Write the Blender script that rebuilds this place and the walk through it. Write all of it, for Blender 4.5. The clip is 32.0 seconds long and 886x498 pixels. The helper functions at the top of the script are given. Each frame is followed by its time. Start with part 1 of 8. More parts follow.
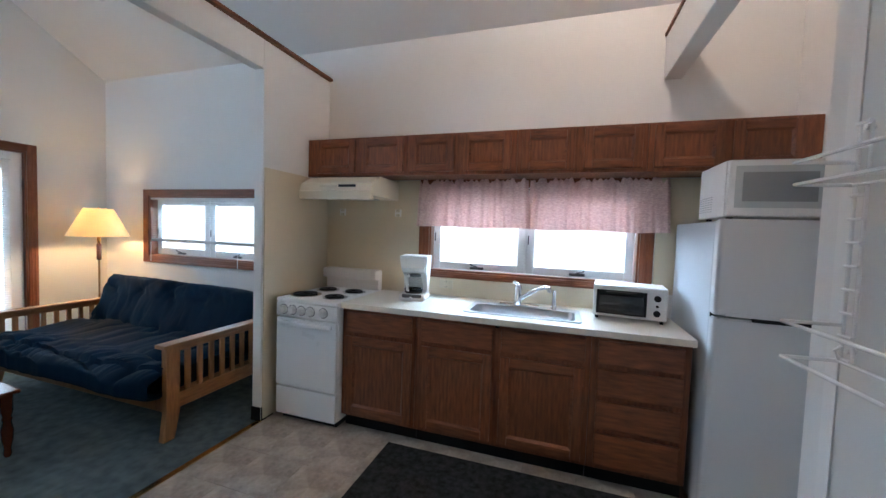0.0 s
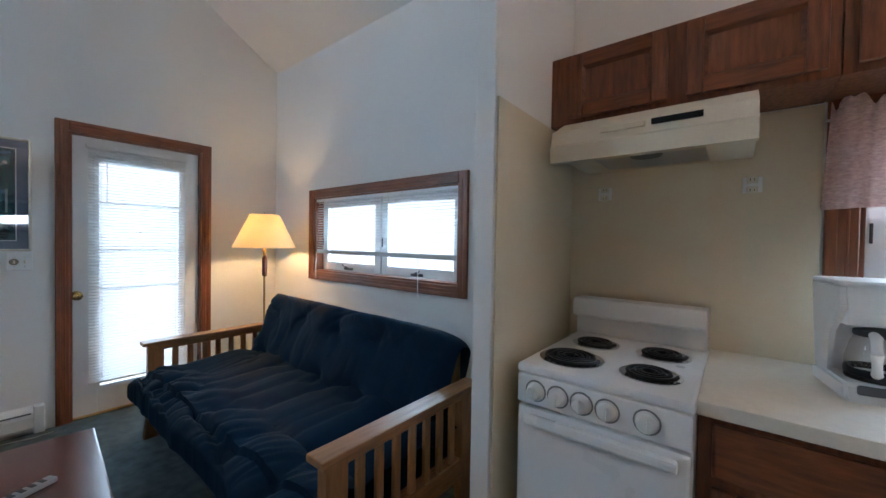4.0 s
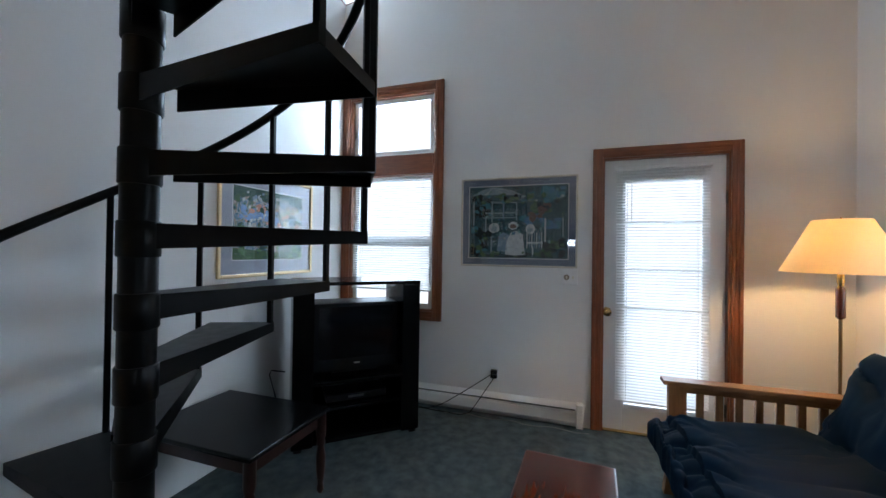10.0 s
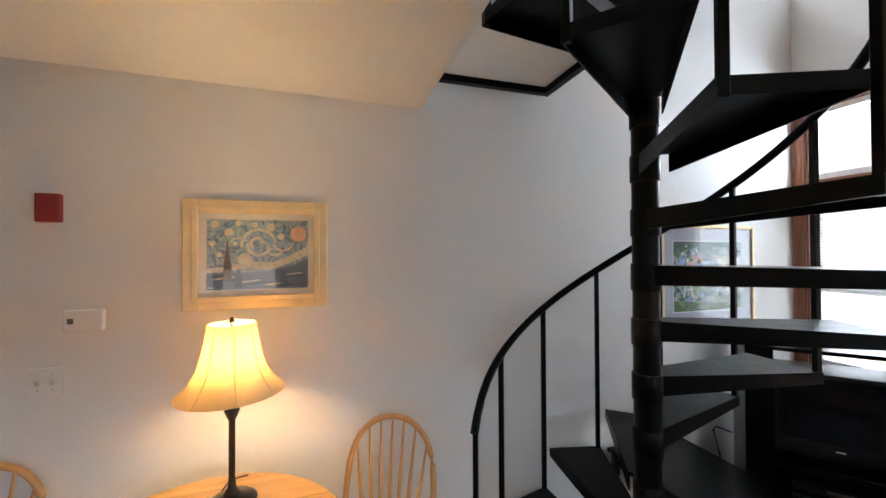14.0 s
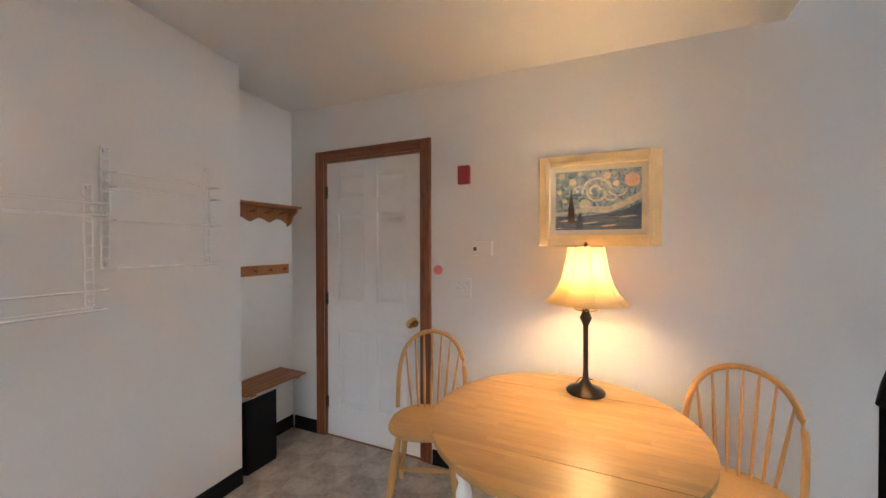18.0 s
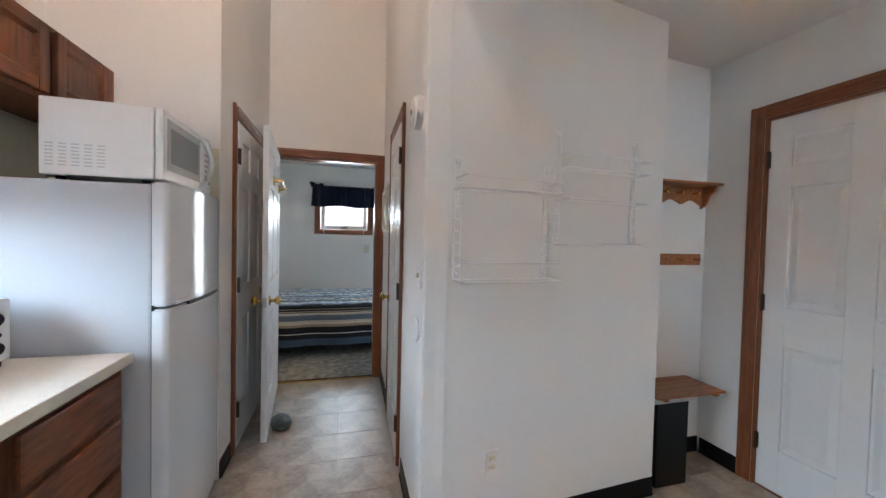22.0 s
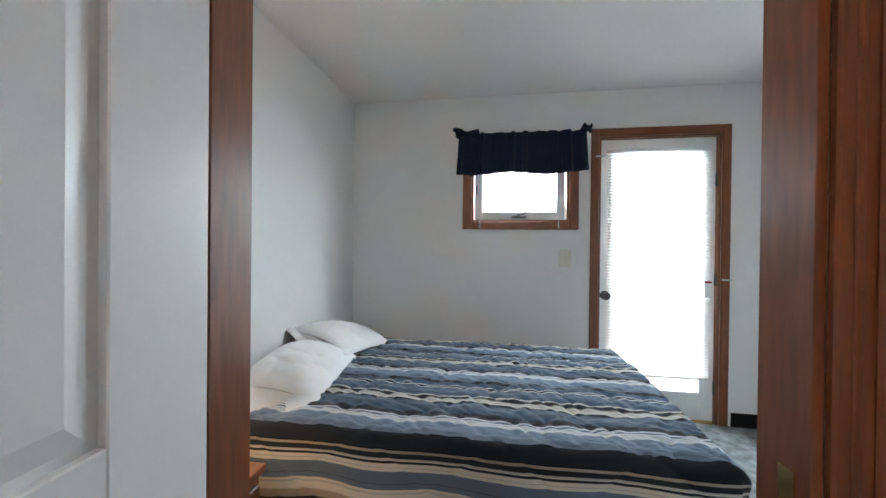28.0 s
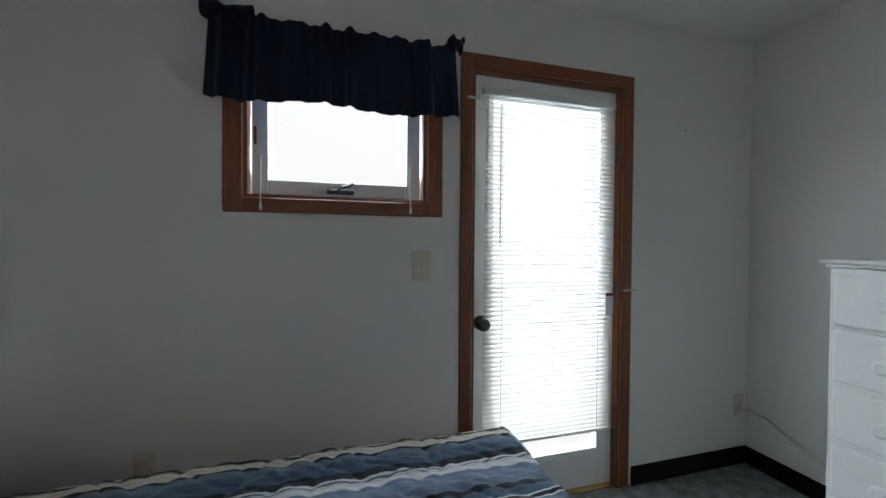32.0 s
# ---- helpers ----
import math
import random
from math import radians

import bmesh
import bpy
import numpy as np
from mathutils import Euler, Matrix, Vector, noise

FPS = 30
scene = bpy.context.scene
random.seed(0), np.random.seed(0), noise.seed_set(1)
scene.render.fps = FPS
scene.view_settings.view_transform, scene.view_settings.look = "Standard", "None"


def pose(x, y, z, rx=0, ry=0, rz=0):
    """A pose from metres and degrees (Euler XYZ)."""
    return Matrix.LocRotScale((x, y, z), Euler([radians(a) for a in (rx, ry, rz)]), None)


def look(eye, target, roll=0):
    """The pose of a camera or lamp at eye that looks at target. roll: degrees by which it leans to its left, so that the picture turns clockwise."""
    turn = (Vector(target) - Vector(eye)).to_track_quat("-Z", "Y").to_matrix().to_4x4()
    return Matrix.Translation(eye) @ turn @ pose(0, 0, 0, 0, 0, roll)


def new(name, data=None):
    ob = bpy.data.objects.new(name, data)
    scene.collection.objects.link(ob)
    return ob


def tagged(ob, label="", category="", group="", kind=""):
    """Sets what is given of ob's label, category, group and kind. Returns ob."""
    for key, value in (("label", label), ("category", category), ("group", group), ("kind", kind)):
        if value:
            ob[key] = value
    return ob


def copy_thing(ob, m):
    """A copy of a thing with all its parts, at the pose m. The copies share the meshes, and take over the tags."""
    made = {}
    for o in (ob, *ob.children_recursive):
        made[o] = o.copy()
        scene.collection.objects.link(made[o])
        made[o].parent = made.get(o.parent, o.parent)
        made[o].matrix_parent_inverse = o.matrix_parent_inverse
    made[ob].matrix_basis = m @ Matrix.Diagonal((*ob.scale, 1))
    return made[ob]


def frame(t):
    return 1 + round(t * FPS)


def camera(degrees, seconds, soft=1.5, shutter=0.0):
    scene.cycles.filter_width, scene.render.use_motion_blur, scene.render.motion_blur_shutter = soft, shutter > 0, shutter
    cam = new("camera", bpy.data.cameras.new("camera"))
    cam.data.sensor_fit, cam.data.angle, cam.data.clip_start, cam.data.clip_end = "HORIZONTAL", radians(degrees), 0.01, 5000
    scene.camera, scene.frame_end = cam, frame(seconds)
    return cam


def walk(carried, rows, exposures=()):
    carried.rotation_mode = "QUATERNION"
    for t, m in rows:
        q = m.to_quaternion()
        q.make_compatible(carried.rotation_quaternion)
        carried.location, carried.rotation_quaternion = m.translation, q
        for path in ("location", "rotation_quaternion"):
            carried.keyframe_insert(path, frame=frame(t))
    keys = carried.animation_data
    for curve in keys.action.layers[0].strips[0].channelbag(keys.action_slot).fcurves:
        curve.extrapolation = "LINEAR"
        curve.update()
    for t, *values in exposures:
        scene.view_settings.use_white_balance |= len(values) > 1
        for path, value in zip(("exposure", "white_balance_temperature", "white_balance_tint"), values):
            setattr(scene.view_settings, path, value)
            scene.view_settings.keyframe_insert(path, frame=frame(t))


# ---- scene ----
cam = camera(100.6, 32.0)
PATH = [
    (0, (0.084, 0.123, 1.407), (-0.533, 2.023, 1.311), 2.0),
    (0.5, (-0.021, 0.262, 1.414), (-0.683, 2.147, 1.32), 1.5),
    (1, (-0.151, 0.395, 1.403), (-0.88, 2.256, 1.329), 1.3),
    (1.5, (-0.312, 0.543, 1.4), (-1.118, 2.373, 1.334), 1.5),
    (2, (-0.488, 0.663, 1.381), (-1.375, 2.454, 1.327), 1.7),
    (2.5, (-0.662, 0.796, 1.372), (-1.652, 2.533, 1.308), 1.9),
    (3, (-0.845, 0.887, 1.353), (-1.929, 2.567, 1.289), 1.8),
    (3.5, (-1.062, 0.983, 1.325), (-2.207, 2.622, 1.281), 1.3),
    (5.5, (-1.747, 1.327, 1.281), (-3.386, 2.472, 1.231), 0.8),
    (6, (-1.834, 1.326, 1.265), (-3.567, 2.322, 1.233), 0.9),
    (6.5, (-1.882, 1.321, 1.267), (-3.702, 2.151, 1.246), 0.9),
    (7, (-1.919, 1.303, 1.273), (-3.805, 1.97, 1.261), 1.0),
    (7.5, (-1.956, 1.28, 1.275), (-3.896, 1.767, 1.272), 1.3),
    (8, (-1.965, 1.254, 1.283), (-3.945, 1.538, 1.275), 1.1),
    (8.5, (-1.971, 1.237, 1.281), (-3.97, 1.286, 1.271), 0.7),
    (9, (-1.957, 1.216, 1.279), (-3.949, 1.036, 1.274), 0.7),
    (9.5, (-1.926, 1.201, 1.276), (-3.886, 0.801, 1.289), 0.6),
    (10, (-1.898, 1.212, 1.319), (-3.796, 0.583, 1.333), 0.8),
    (10.5, (-1.851, 1.208, 1.385), (-3.667, 0.37, 1.407), 1.0),
    (11, (-1.78, 1.204, 1.464), (-3.486, 0.161, 1.5), 1.2),
    (11.5, (-1.736, 1.211, 1.537), (-3.301, -0.033, 1.595), 1.0),
    (12, (-1.701, 1.205, 1.586), (-3.087, -0.235, 1.662), 0.7),
    (12.5, (-1.653, 1.171, 1.634), (-2.857, -0.425, 1.693), 0.2),
    (13, (-1.596, 1.151, 1.656), (-2.6, -0.578, 1.693), 0.1),
    (13.5, (-1.542, 1.158, 1.667), (-2.323, -0.684, 1.686), -0.2),
    (14, (-1.482, 1.163, 1.654), (-2.054, -0.753, 1.675), -0.3),
    (14.5, (-1.474, 1.176, 1.641), (-1.848, -0.788, 1.645), 0.2),
    (15, (-1.442, 1.186, 1.622), (-1.643, -0.804, 1.616), 0.4),
    (15.5, (-1.403, 1.205, 1.585), (-1.436, -0.795, 1.587), 0.8),
    (17.5, (-1.29, 1.379, 1.464), (-0.623, -0.506, 1.413), -0.5),
    (18, (-1.258, 1.416, 1.414), (-0.398, -0.39, 1.391), -0.1),
    (18.5, (-1.235, 1.424, 1.384), (-0.139, -0.248, 1.373), 0.3),
    (19, (-1.231, 1.439, 1.372), (0.066, -0.083, 1.355), 0.7),
    (19.5, (-1.249, 1.442, 1.357), (0.21, 0.074, 1.331), 1.1),
    (20, (-1.221, 1.457, 1.348), (0.358, 0.23, 1.317), 1.4),
    (20.5, (-1.18, 1.495, 1.331), (0.515, 0.434, 1.3), 0.6),
    (21, (-1.108, 1.534, 1.331), (0.691, 0.66, 1.297), 0.8),
    (21.5, (-0.964, 1.547, 1.329), (0.916, 0.866, 1.283), 1.1),
    (22, (-0.798, 1.572, 1.326), (1.13, 1.044, 1.274), 1.3),
    (22.5, (-0.594, 1.583, 1.325), (1.363, 1.174, 1.272), 1.1),
    (23, (-0.367, 1.59, 1.317), (1.606, 1.267, 1.278), 0.6),
    (23.5, (-0.122, 1.606, 1.297), (1.864, 1.372, 1.275), 0.1),
    (24, (0.13, 1.619, 1.309), (2.123, 1.459, 1.285), 0.5),
    (24.5, (0.397, 1.576, 1.323), (2.396, 1.503, 1.286), 1.1),
    (26.5, (1.405, 1.657, 1.284), (3.404, 1.687, 1.27), 0.6),
    (27, (1.656, 1.658, 1.273), (3.653, 1.767, 1.253), 0.7),
    (27.5, (1.919, 1.65, 1.255), (3.907, 1.868, 1.233), 0.8),
    (28, (2.178, 1.676, 1.23), (4.153, 1.992, 1.218), 0.6),
    (28.5, (2.345, 1.707, 1.291), (4.304, 2.104, 1.236), 0.0),
    (29, (2.571, 1.709, 1.245), (4.514, 2.182, 1.218), 0.0),
    (29.5, (2.742, 1.694, 1.251), (4.678, 2.194, 1.208), -0.4),
    (30, (2.938, 1.724, 1.27), (4.9, 2.107, 1.198), -0.9),
    (30.5, (3.108, 1.725, 1.254), (5.099, 1.903, 1.193), -0.7),
    (31, (3.277, 1.699, 1.259), (5.274, 1.611, 1.197), -1.1),
    (31.5, (3.407, 1.63, 1.267), (5.379, 1.3, 1.201), -0.3),
    (32, (3.451, 1.546, 1.255), (5.379, 1.014, 1.221), 0.4),
]
EXPOSURES = [(0.0, 0.54, 5850, 6), (3.0, 0.42, 5950, 6), (6.0, 0.07, 5850, 8), (9.0, 0.14, 6050, 9), (11.0, 0.20, 6500, 10), (12.0, 0.45, 6850, 12), (13.0, 0.56, 7150, 14), (15.0, 0.64, 7350, 15), (18.0, 0.80, 7350, 15), (19.0, 0.82, 7150, 14), (21.0, 0.94, 6750, 10), (24.5, 1.04, 6200, 8), (27.0, 1.29, 6700, 10), (28.5, 0.90, 6800, 10), (29.5, 0.53, 7150, 11), (30.5, 0.17, 6950, 10), (32.0, -0.18, 6750, 9)]

walk(cam, [(t, look(eye, target, roll)) for t, eye, target, roll in PATH], EXPOSURES)

# ---------------------------------------------------------------- light
world = bpy.data.worlds.new("sky")
scene.world = world
world.use_nodes = True
sky = world.node_tree.nodes.new("ShaderNodeTexSky")
sky.sky_type = "NISHITA"
sky.sun_disc = False
sky.sun_elevation, sky.sun_rotation = radians(38), radians(150)
world.node_tree.links.new(sky.outputs[0], world.node_tree.nodes["Background"].inputs[0])
world.node_tree.nodes["Background"].inputs[1].default_value = 0.12
sun = new("sun", bpy.data.lights.new("sun", "SUN"))
sun.data.energy, sun.data.angle, sun.data.color = 0.8, radians(20), (1.0, 0.95, 0.88)
sun.matrix_world = look((0, 0, 8), (-2.5, 4.3, 0))


def sky_panel(place, out, w, watts, colour=(0.70, 0.85, 1.0)):
    """The bright part of the overcast sky above a window, outside it."""
    lamp = new("window_daylight", bpy.data.lights.new("window_daylight", "AREA"))
    lamp.data.shape, lamp.data.size, lamp.data.size_y = "RECTANGLE", w + 0.6, 1.5
    lamp.data.energy, lamp.data.color = watts, colour
    p, o = Vector(place), Vector(out)
    lamp.matrix_world = look(p + o * 0.95 + Vector((0, 0, 0.75)), p - o * 0.6 - Vector((0, 0, 0.25)))
    return lamp


def bulb(name, place, watts, colour, radius=0.035):
    lamp = new(name, bpy.data.lights.new(name, "POINT"))
    lamp.data.energy, lamp.data.color, lamp.data.shadow_soft_size = watts, colour, radius
    lamp.location = place
    return lamp


def pane_light(place, out, w, h, watts, colour=(0.70, 0.85, 1.0), down=0.0):
    """Daylight that stands in a window's own opening."""
    lamp = new("window_daylight", bpy.data.lights.new("window_daylight", "AREA"))
    lamp.data.shape, lamp.data.size, lamp.data.size_y = "RECTANGLE", w, h
    lamp.data.energy, lamp.data.color = watts, colour
    lamp.matrix_world = look(Vector(place) + Vector(out) * 0.20 + Vector((0, 0, 0.15 * down)), Vector(place) - Vector(out) - Vector((0, 0, down)))
    return lamp


DAY, OPENING = 115.0, 40.0  # watts for a square metre of window, outside and in the opening
COOL = (0.60, 0.79, 1.0)
pane_light((-4.89, 1.88, 1.06), (-1, 0, 0), 0.56, 1.68, OPENING * 0.36, COOL)
pane_light((-4.89, -0.29, 1.46), (-1, 0, 0), 0.80, 1.06, OPENING * 0.32, COOL)
pane_light((-4.89, -0.29, 2.44), (-1, 0, 0), 0.78, 0.50, OPENING * 0.9, COOL)
sky_panel((-3.37, 2.94, 1.36), (0, 1, 0), 1.75, DAY * 2.2, COOL)
sky_panel((-0.19, 2.94, 1.36), (0, 1, 0), 1.75, DAY * 1.75, COOL)
pane_light((5.02, 1.54, 1.72), (1, 0, 0), 0.62, 0.50, OPENING * 0.62, down=0.55)
pane_light((5.02, 0.595, 1.12), (1, 0, 0), 0.66, 1.70, OPENING * 0.95)
sky_panel((-4.89, -0.6, 4.15), (-1, 0, 0), 0.9, DAY * 0.8, COOL)
sky_panel((-4.55, -0.785, 4.15), (0, -1, 0), 1.1, DAY * 0.8, COOL)
WARM = (1.0, 0.67, 0.33)
bulb("floor_lamp_bulb", (-4.41, 2.60, 1.36), 13.0, (1.0, 0.60, 0.25))
bulb("table_lamp_bulb", (-1.128, -0.345, 1.295), 16.0, WARM, 0.07)
bulb("bedside_lamp_bulb", (3.03, 2.62, 0.94), 5.5, (1.0, 0.64, 0.34))
bulb("loft_lamp_bulb", (0.25, 1.84, 3.50), 30.0, (1.0, 0.73, 0.57), 0.06)

# ---------------------------------------------------------------- materials


def material(name, colour, rough=0.6, metal=0.0, vary=0.12, scale=9.0, fine=120.0, bump=0.05, stretch=(1, 1, 1), spec=0.5, random_tone=0.0, second=None, coat=0.0):
    """A surface with tone at two scales, a fine relief, and a slightly uneven gloss."""
    m = bpy.data.materials.new(name)
    m.use_nodes = True
    n, l = m.node_tree.nodes, m.node_tree.links
    b = n["Principled BSDF"]
    b.inputs["Metallic"].default_value = metal
    b.inputs["Specular IOR Level"].default_value = spec
    b.inputs["Coat Weight"].default_value = coat
    co = n.new("ShaderNodeTexCoord")
    mp = n.new("ShaderNodeMapping")
    mp.inputs["Scale"].default_value = stretch
    l.new(co.outputs["Object"], mp.inputs["Vector"])
    big, small = n.new("ShaderNodeTexNoise"), n.new("ShaderNodeTexNoise")
    big.inputs["Scale"].default_value, big.inputs["Detail"].default_value = scale, 4
    small.inputs["Scale"].default_value, small.inputs["Detail"].default_value = fine, 3
    l.new(mp.outputs[0], big.inputs["Vector"])
    l.new(mp.outputs[0], small.inputs["Vector"])
    mix = n.new("ShaderNodeMath")
    mix.operation = "MULTIPLY_ADD"
    l.new(small.outputs[0], mix.inputs[0])
    mix.inputs[1].default_value = 0.45
    l.new(big.outputs[0], mix.inputs[2])
    ramp = n.new("ShaderNodeValToRGB")
    dark = second or tuple(c * (1 - vary) for c in colour)
    light = tuple(min(1, c * (1 + vary * (0.6 if second is None else 0.25))) for c in colour)
    ramp.color_ramp.elements[0].position, ramp.color_ramp.elements[1].position = 0.5, 0.95
    ramp.color_ramp.elements[0].color, ramp.color_ramp.elements[1].color = (*dark, 1), (*light, 1)
    l.new(mix.outputs[0], ramp.inputs[0])
    out = ramp.outputs[0]
    if random_tone:
        info, hsv, rng = n.new("ShaderNodeObjectInfo"), n.new("ShaderNodeHueSaturation"), n.new("ShaderNodeMapRange")
        rng.inputs["To Min"].default_value, rng.inputs["To Max"].default_value = 1 - random_tone, 1 + random_tone
        l.new(info.outputs["Random"], rng.inputs["Value"])
        l.new(rng.outputs[0], hsv.inputs["Value"])
        l.new(out, hsv.inputs["Color"])
        out = hsv.outputs[0]
    l.new(out, b.inputs["Base Color"])
    rr = n.new("ShaderNodeMapRange")
    rr.inputs["To Min"].default_value, rr.inputs["To Max"].default_value = max(0.02, rough - 0.07), min(1, rough + 0.09)
    l.new(big.outputs[0], rr.inputs["Value"])
    l.new(rr.outputs[0], b.inputs["Roughness"])
    if bump:
        bp = n.new("ShaderNodeBump")
        bp.inputs["Strength"].default_value, bp.inputs["Distance"].default_value = bump, 0.004
        l.new(small.outputs[0], bp.inputs["Height"])
        l.new(bp.outputs[0], b.inputs["Normal"])
    return m


def wood(name, colour, dark, axis="z", rough=0.4, rings=7.0, random_tone=0.06, coat=0.06, relief=0.12):
    """Grain that runs along one axis: long streaks, cathedral rings and pores."""
    m = bpy.data.materials.new(name)
    m.use_nodes = True
    n, l = m.node_tree.nodes, m.node_tree.links
    b = n["Principled BSDF"]
    b.inputs["Coat Weight"].default_value, b.inputs["Coat Roughness"].default_value = coat, 0.25
    co, mp = n.new("ShaderNodeTexCoord"), n.new("ShaderNodeMapping")
    mp.inputs["Scale"].default_value = {"x": (1.3, 10, 10), "y": (10, 1.3, 10), "z": (10, 10, 1.3)}[axis]
    info = n.new("ShaderNodeObjectInfo")
    add = n.new("ShaderNodeVectorMath")
    add.operation = "MULTIPLY_ADD"
    l.new(info.outputs["Random"], add.inputs[0])
    add.inputs[1].default_value = (7, 5, 3)
    l.new(co.outputs["Object"], add.inputs[2])
    l.new(add.outputs[0], mp.inputs["Vector"])
    streak, ring, pore = n.new("ShaderNodeTexNoise"), n.new("ShaderNodeTexWave"), n.new("ShaderNodeTexNoise")
    streak.inputs["Scale"].default_value, streak.inputs["Detail"].default_value = 2.2, 5
    ring.inputs["Scale"].default_value, ring.inputs["Distortion"].default_value = rings * 0.12, 9
    ring.inputs["Detail"].default_value, ring.inputs["Detail Scale"].default_value = 3, 0.8
    pore.inputs["Scale"].default_value = 14
    fine = n.new("ShaderNodeVectorMath")
    fine.operation = "SCALE"
    fine.inputs["Scale"].default_value = 3.2
    l.new(mp.outputs[0], fine.inputs[0])
    l.new(mp.outputs[0], ring.inputs["Vector"])
    for t in (streak, pore):
        l.new(fine.outputs[0], t.inputs["Vector"])
    a1, a2 = n.new("ShaderNodeMath"), n.new("ShaderNodeMath")
    a1.operation = a2.operation = "MULTIPLY_ADD"
    l.new(ring.outputs[1], a1.inputs[0])
    a1.inputs[1].default_value = 0.10
    l.new(streak.outputs[0], a1.inputs[2])
    l.new(pore.outputs[0], a2.inputs[0])
    a2.inputs[1].default_value = 0.16
    l.new(a1.outputs[0], a2.inputs[2])
    ramp = n.new("ShaderNodeValToRGB")
    ramp.color_ramp.elements[0].position, ramp.color_ramp.elements[1].position = 0.36, 0.92
    ramp.color_ramp.elements[0].color, ramp.color_ramp.elements[1].color = (*dark, 1), (*colour, 1)
    l.new(a2.outputs[0], ramp.inputs[0])
    hsv, rng = n.new("ShaderNodeHueSaturation"), n.new("ShaderNodeMapRange")
    rng.inputs["To Min"].default_value, rng.inputs["To Max"].default_value = 1 - random_tone, 1 + random_tone
    l.new(info.outputs["Random"], rng.inputs["Value"])
    l.new(rng.outputs[0], hsv.inputs["Value"])
    l.new(ramp.outputs[0], hsv.inputs["Color"])
    l.new(hsv.outputs[0], b.inputs["Base Color"])
    rr = n.new("ShaderNodeMapRange")
    rr.inputs["To Min"].default_value, rr.inputs["To Max"].default_value = rough + 0.1, rough - 0.06
    l.new(streak.outputs[0], rr.inputs["Value"])
    l.new(rr.outputs[0], b.inputs["Roughness"])
    bp = n.new("ShaderNodeBump")
    bp.inputs["Strength"].default_value, bp.inputs["Distance"].default_value = relief, 0.002
    l.new(a2.outputs[0], bp.inputs["Height"])
    l.new(bp.outputs[0], b.inputs["Normal"])
    return m


def cloth(name, colour, light_through=0.0, weave=420.0, vary=0.25, sheen=0.2, bump=0.2, stretch=(1, 1, 1), second=None, scale=5):
    m = material(name, colour, 0.9, vary=vary, scale=scale, fine=weave, bump=bump, spec=0.2, stretch=stretch, second=second)
    n, l = m.node_tree.nodes, m.node_tree.links
    b = n["Principled BSDF"]
    b.inputs["Sheen Weight"].default_value = sheen
    if light_through:
        tr, mx = n.new("ShaderNodeBsdfTranslucent"), n.new("ShaderNodeMixShader")
        l.new(b.inputs["Base Color"].links[0].from_socket, tr.inputs["Color"])
        mx.inputs[0].default_value = light_through
        l.new(b.outputs[0], mx.inputs[1])
        l.new(tr.outputs[0], mx.inputs[2])
        l.new(mx.outputs[0], n["Material Output"].inputs["Surface"])
    return m


def glass_material(name, tint=(1, 1, 1), rough=0.0):
    """Thin clear glass: sharp reflections, stronger at a grazing angle, over a clear pane."""
    m = bpy.data.materials.new(name)
    m.use_nodes = True
    n, l = m.node_tree.nodes, m.node_tree.links
    clear, gloss, mix, facing = n.new("ShaderNodeBsdfTransparent"), n.new("ShaderNodeBsdfGlossy"), n.new("ShaderNodeMixShader"), n.new("ShaderNodeLayerWeight")
    power, fr = n.new("ShaderNodeMath"), n.new("ShaderNodeMath")
    power.operation, power.inputs[1].default_value = "POWER", 4.5
    fr.operation, fr.inputs[1].default_value, fr.inputs[2].default_value = "MULTIPLY_ADD", 0.85, 0.05
    l.new(facing.outputs["Facing"], power.inputs[0])
    l.new(power.outputs[0], fr.inputs[0])
    clear.inputs[0].default_value = (*tint, 1)
    gloss.inputs["Roughness"].default_value = rough
    l.new(fr.outputs[0], mix.inputs[0])
    l.new(clear.outputs[0], mix.inputs[1])
    l.new(gloss.outputs[0], mix.inputs[2])
    l.new(mix.outputs[0], n["Material Output"].inputs["Surface"])
    return m


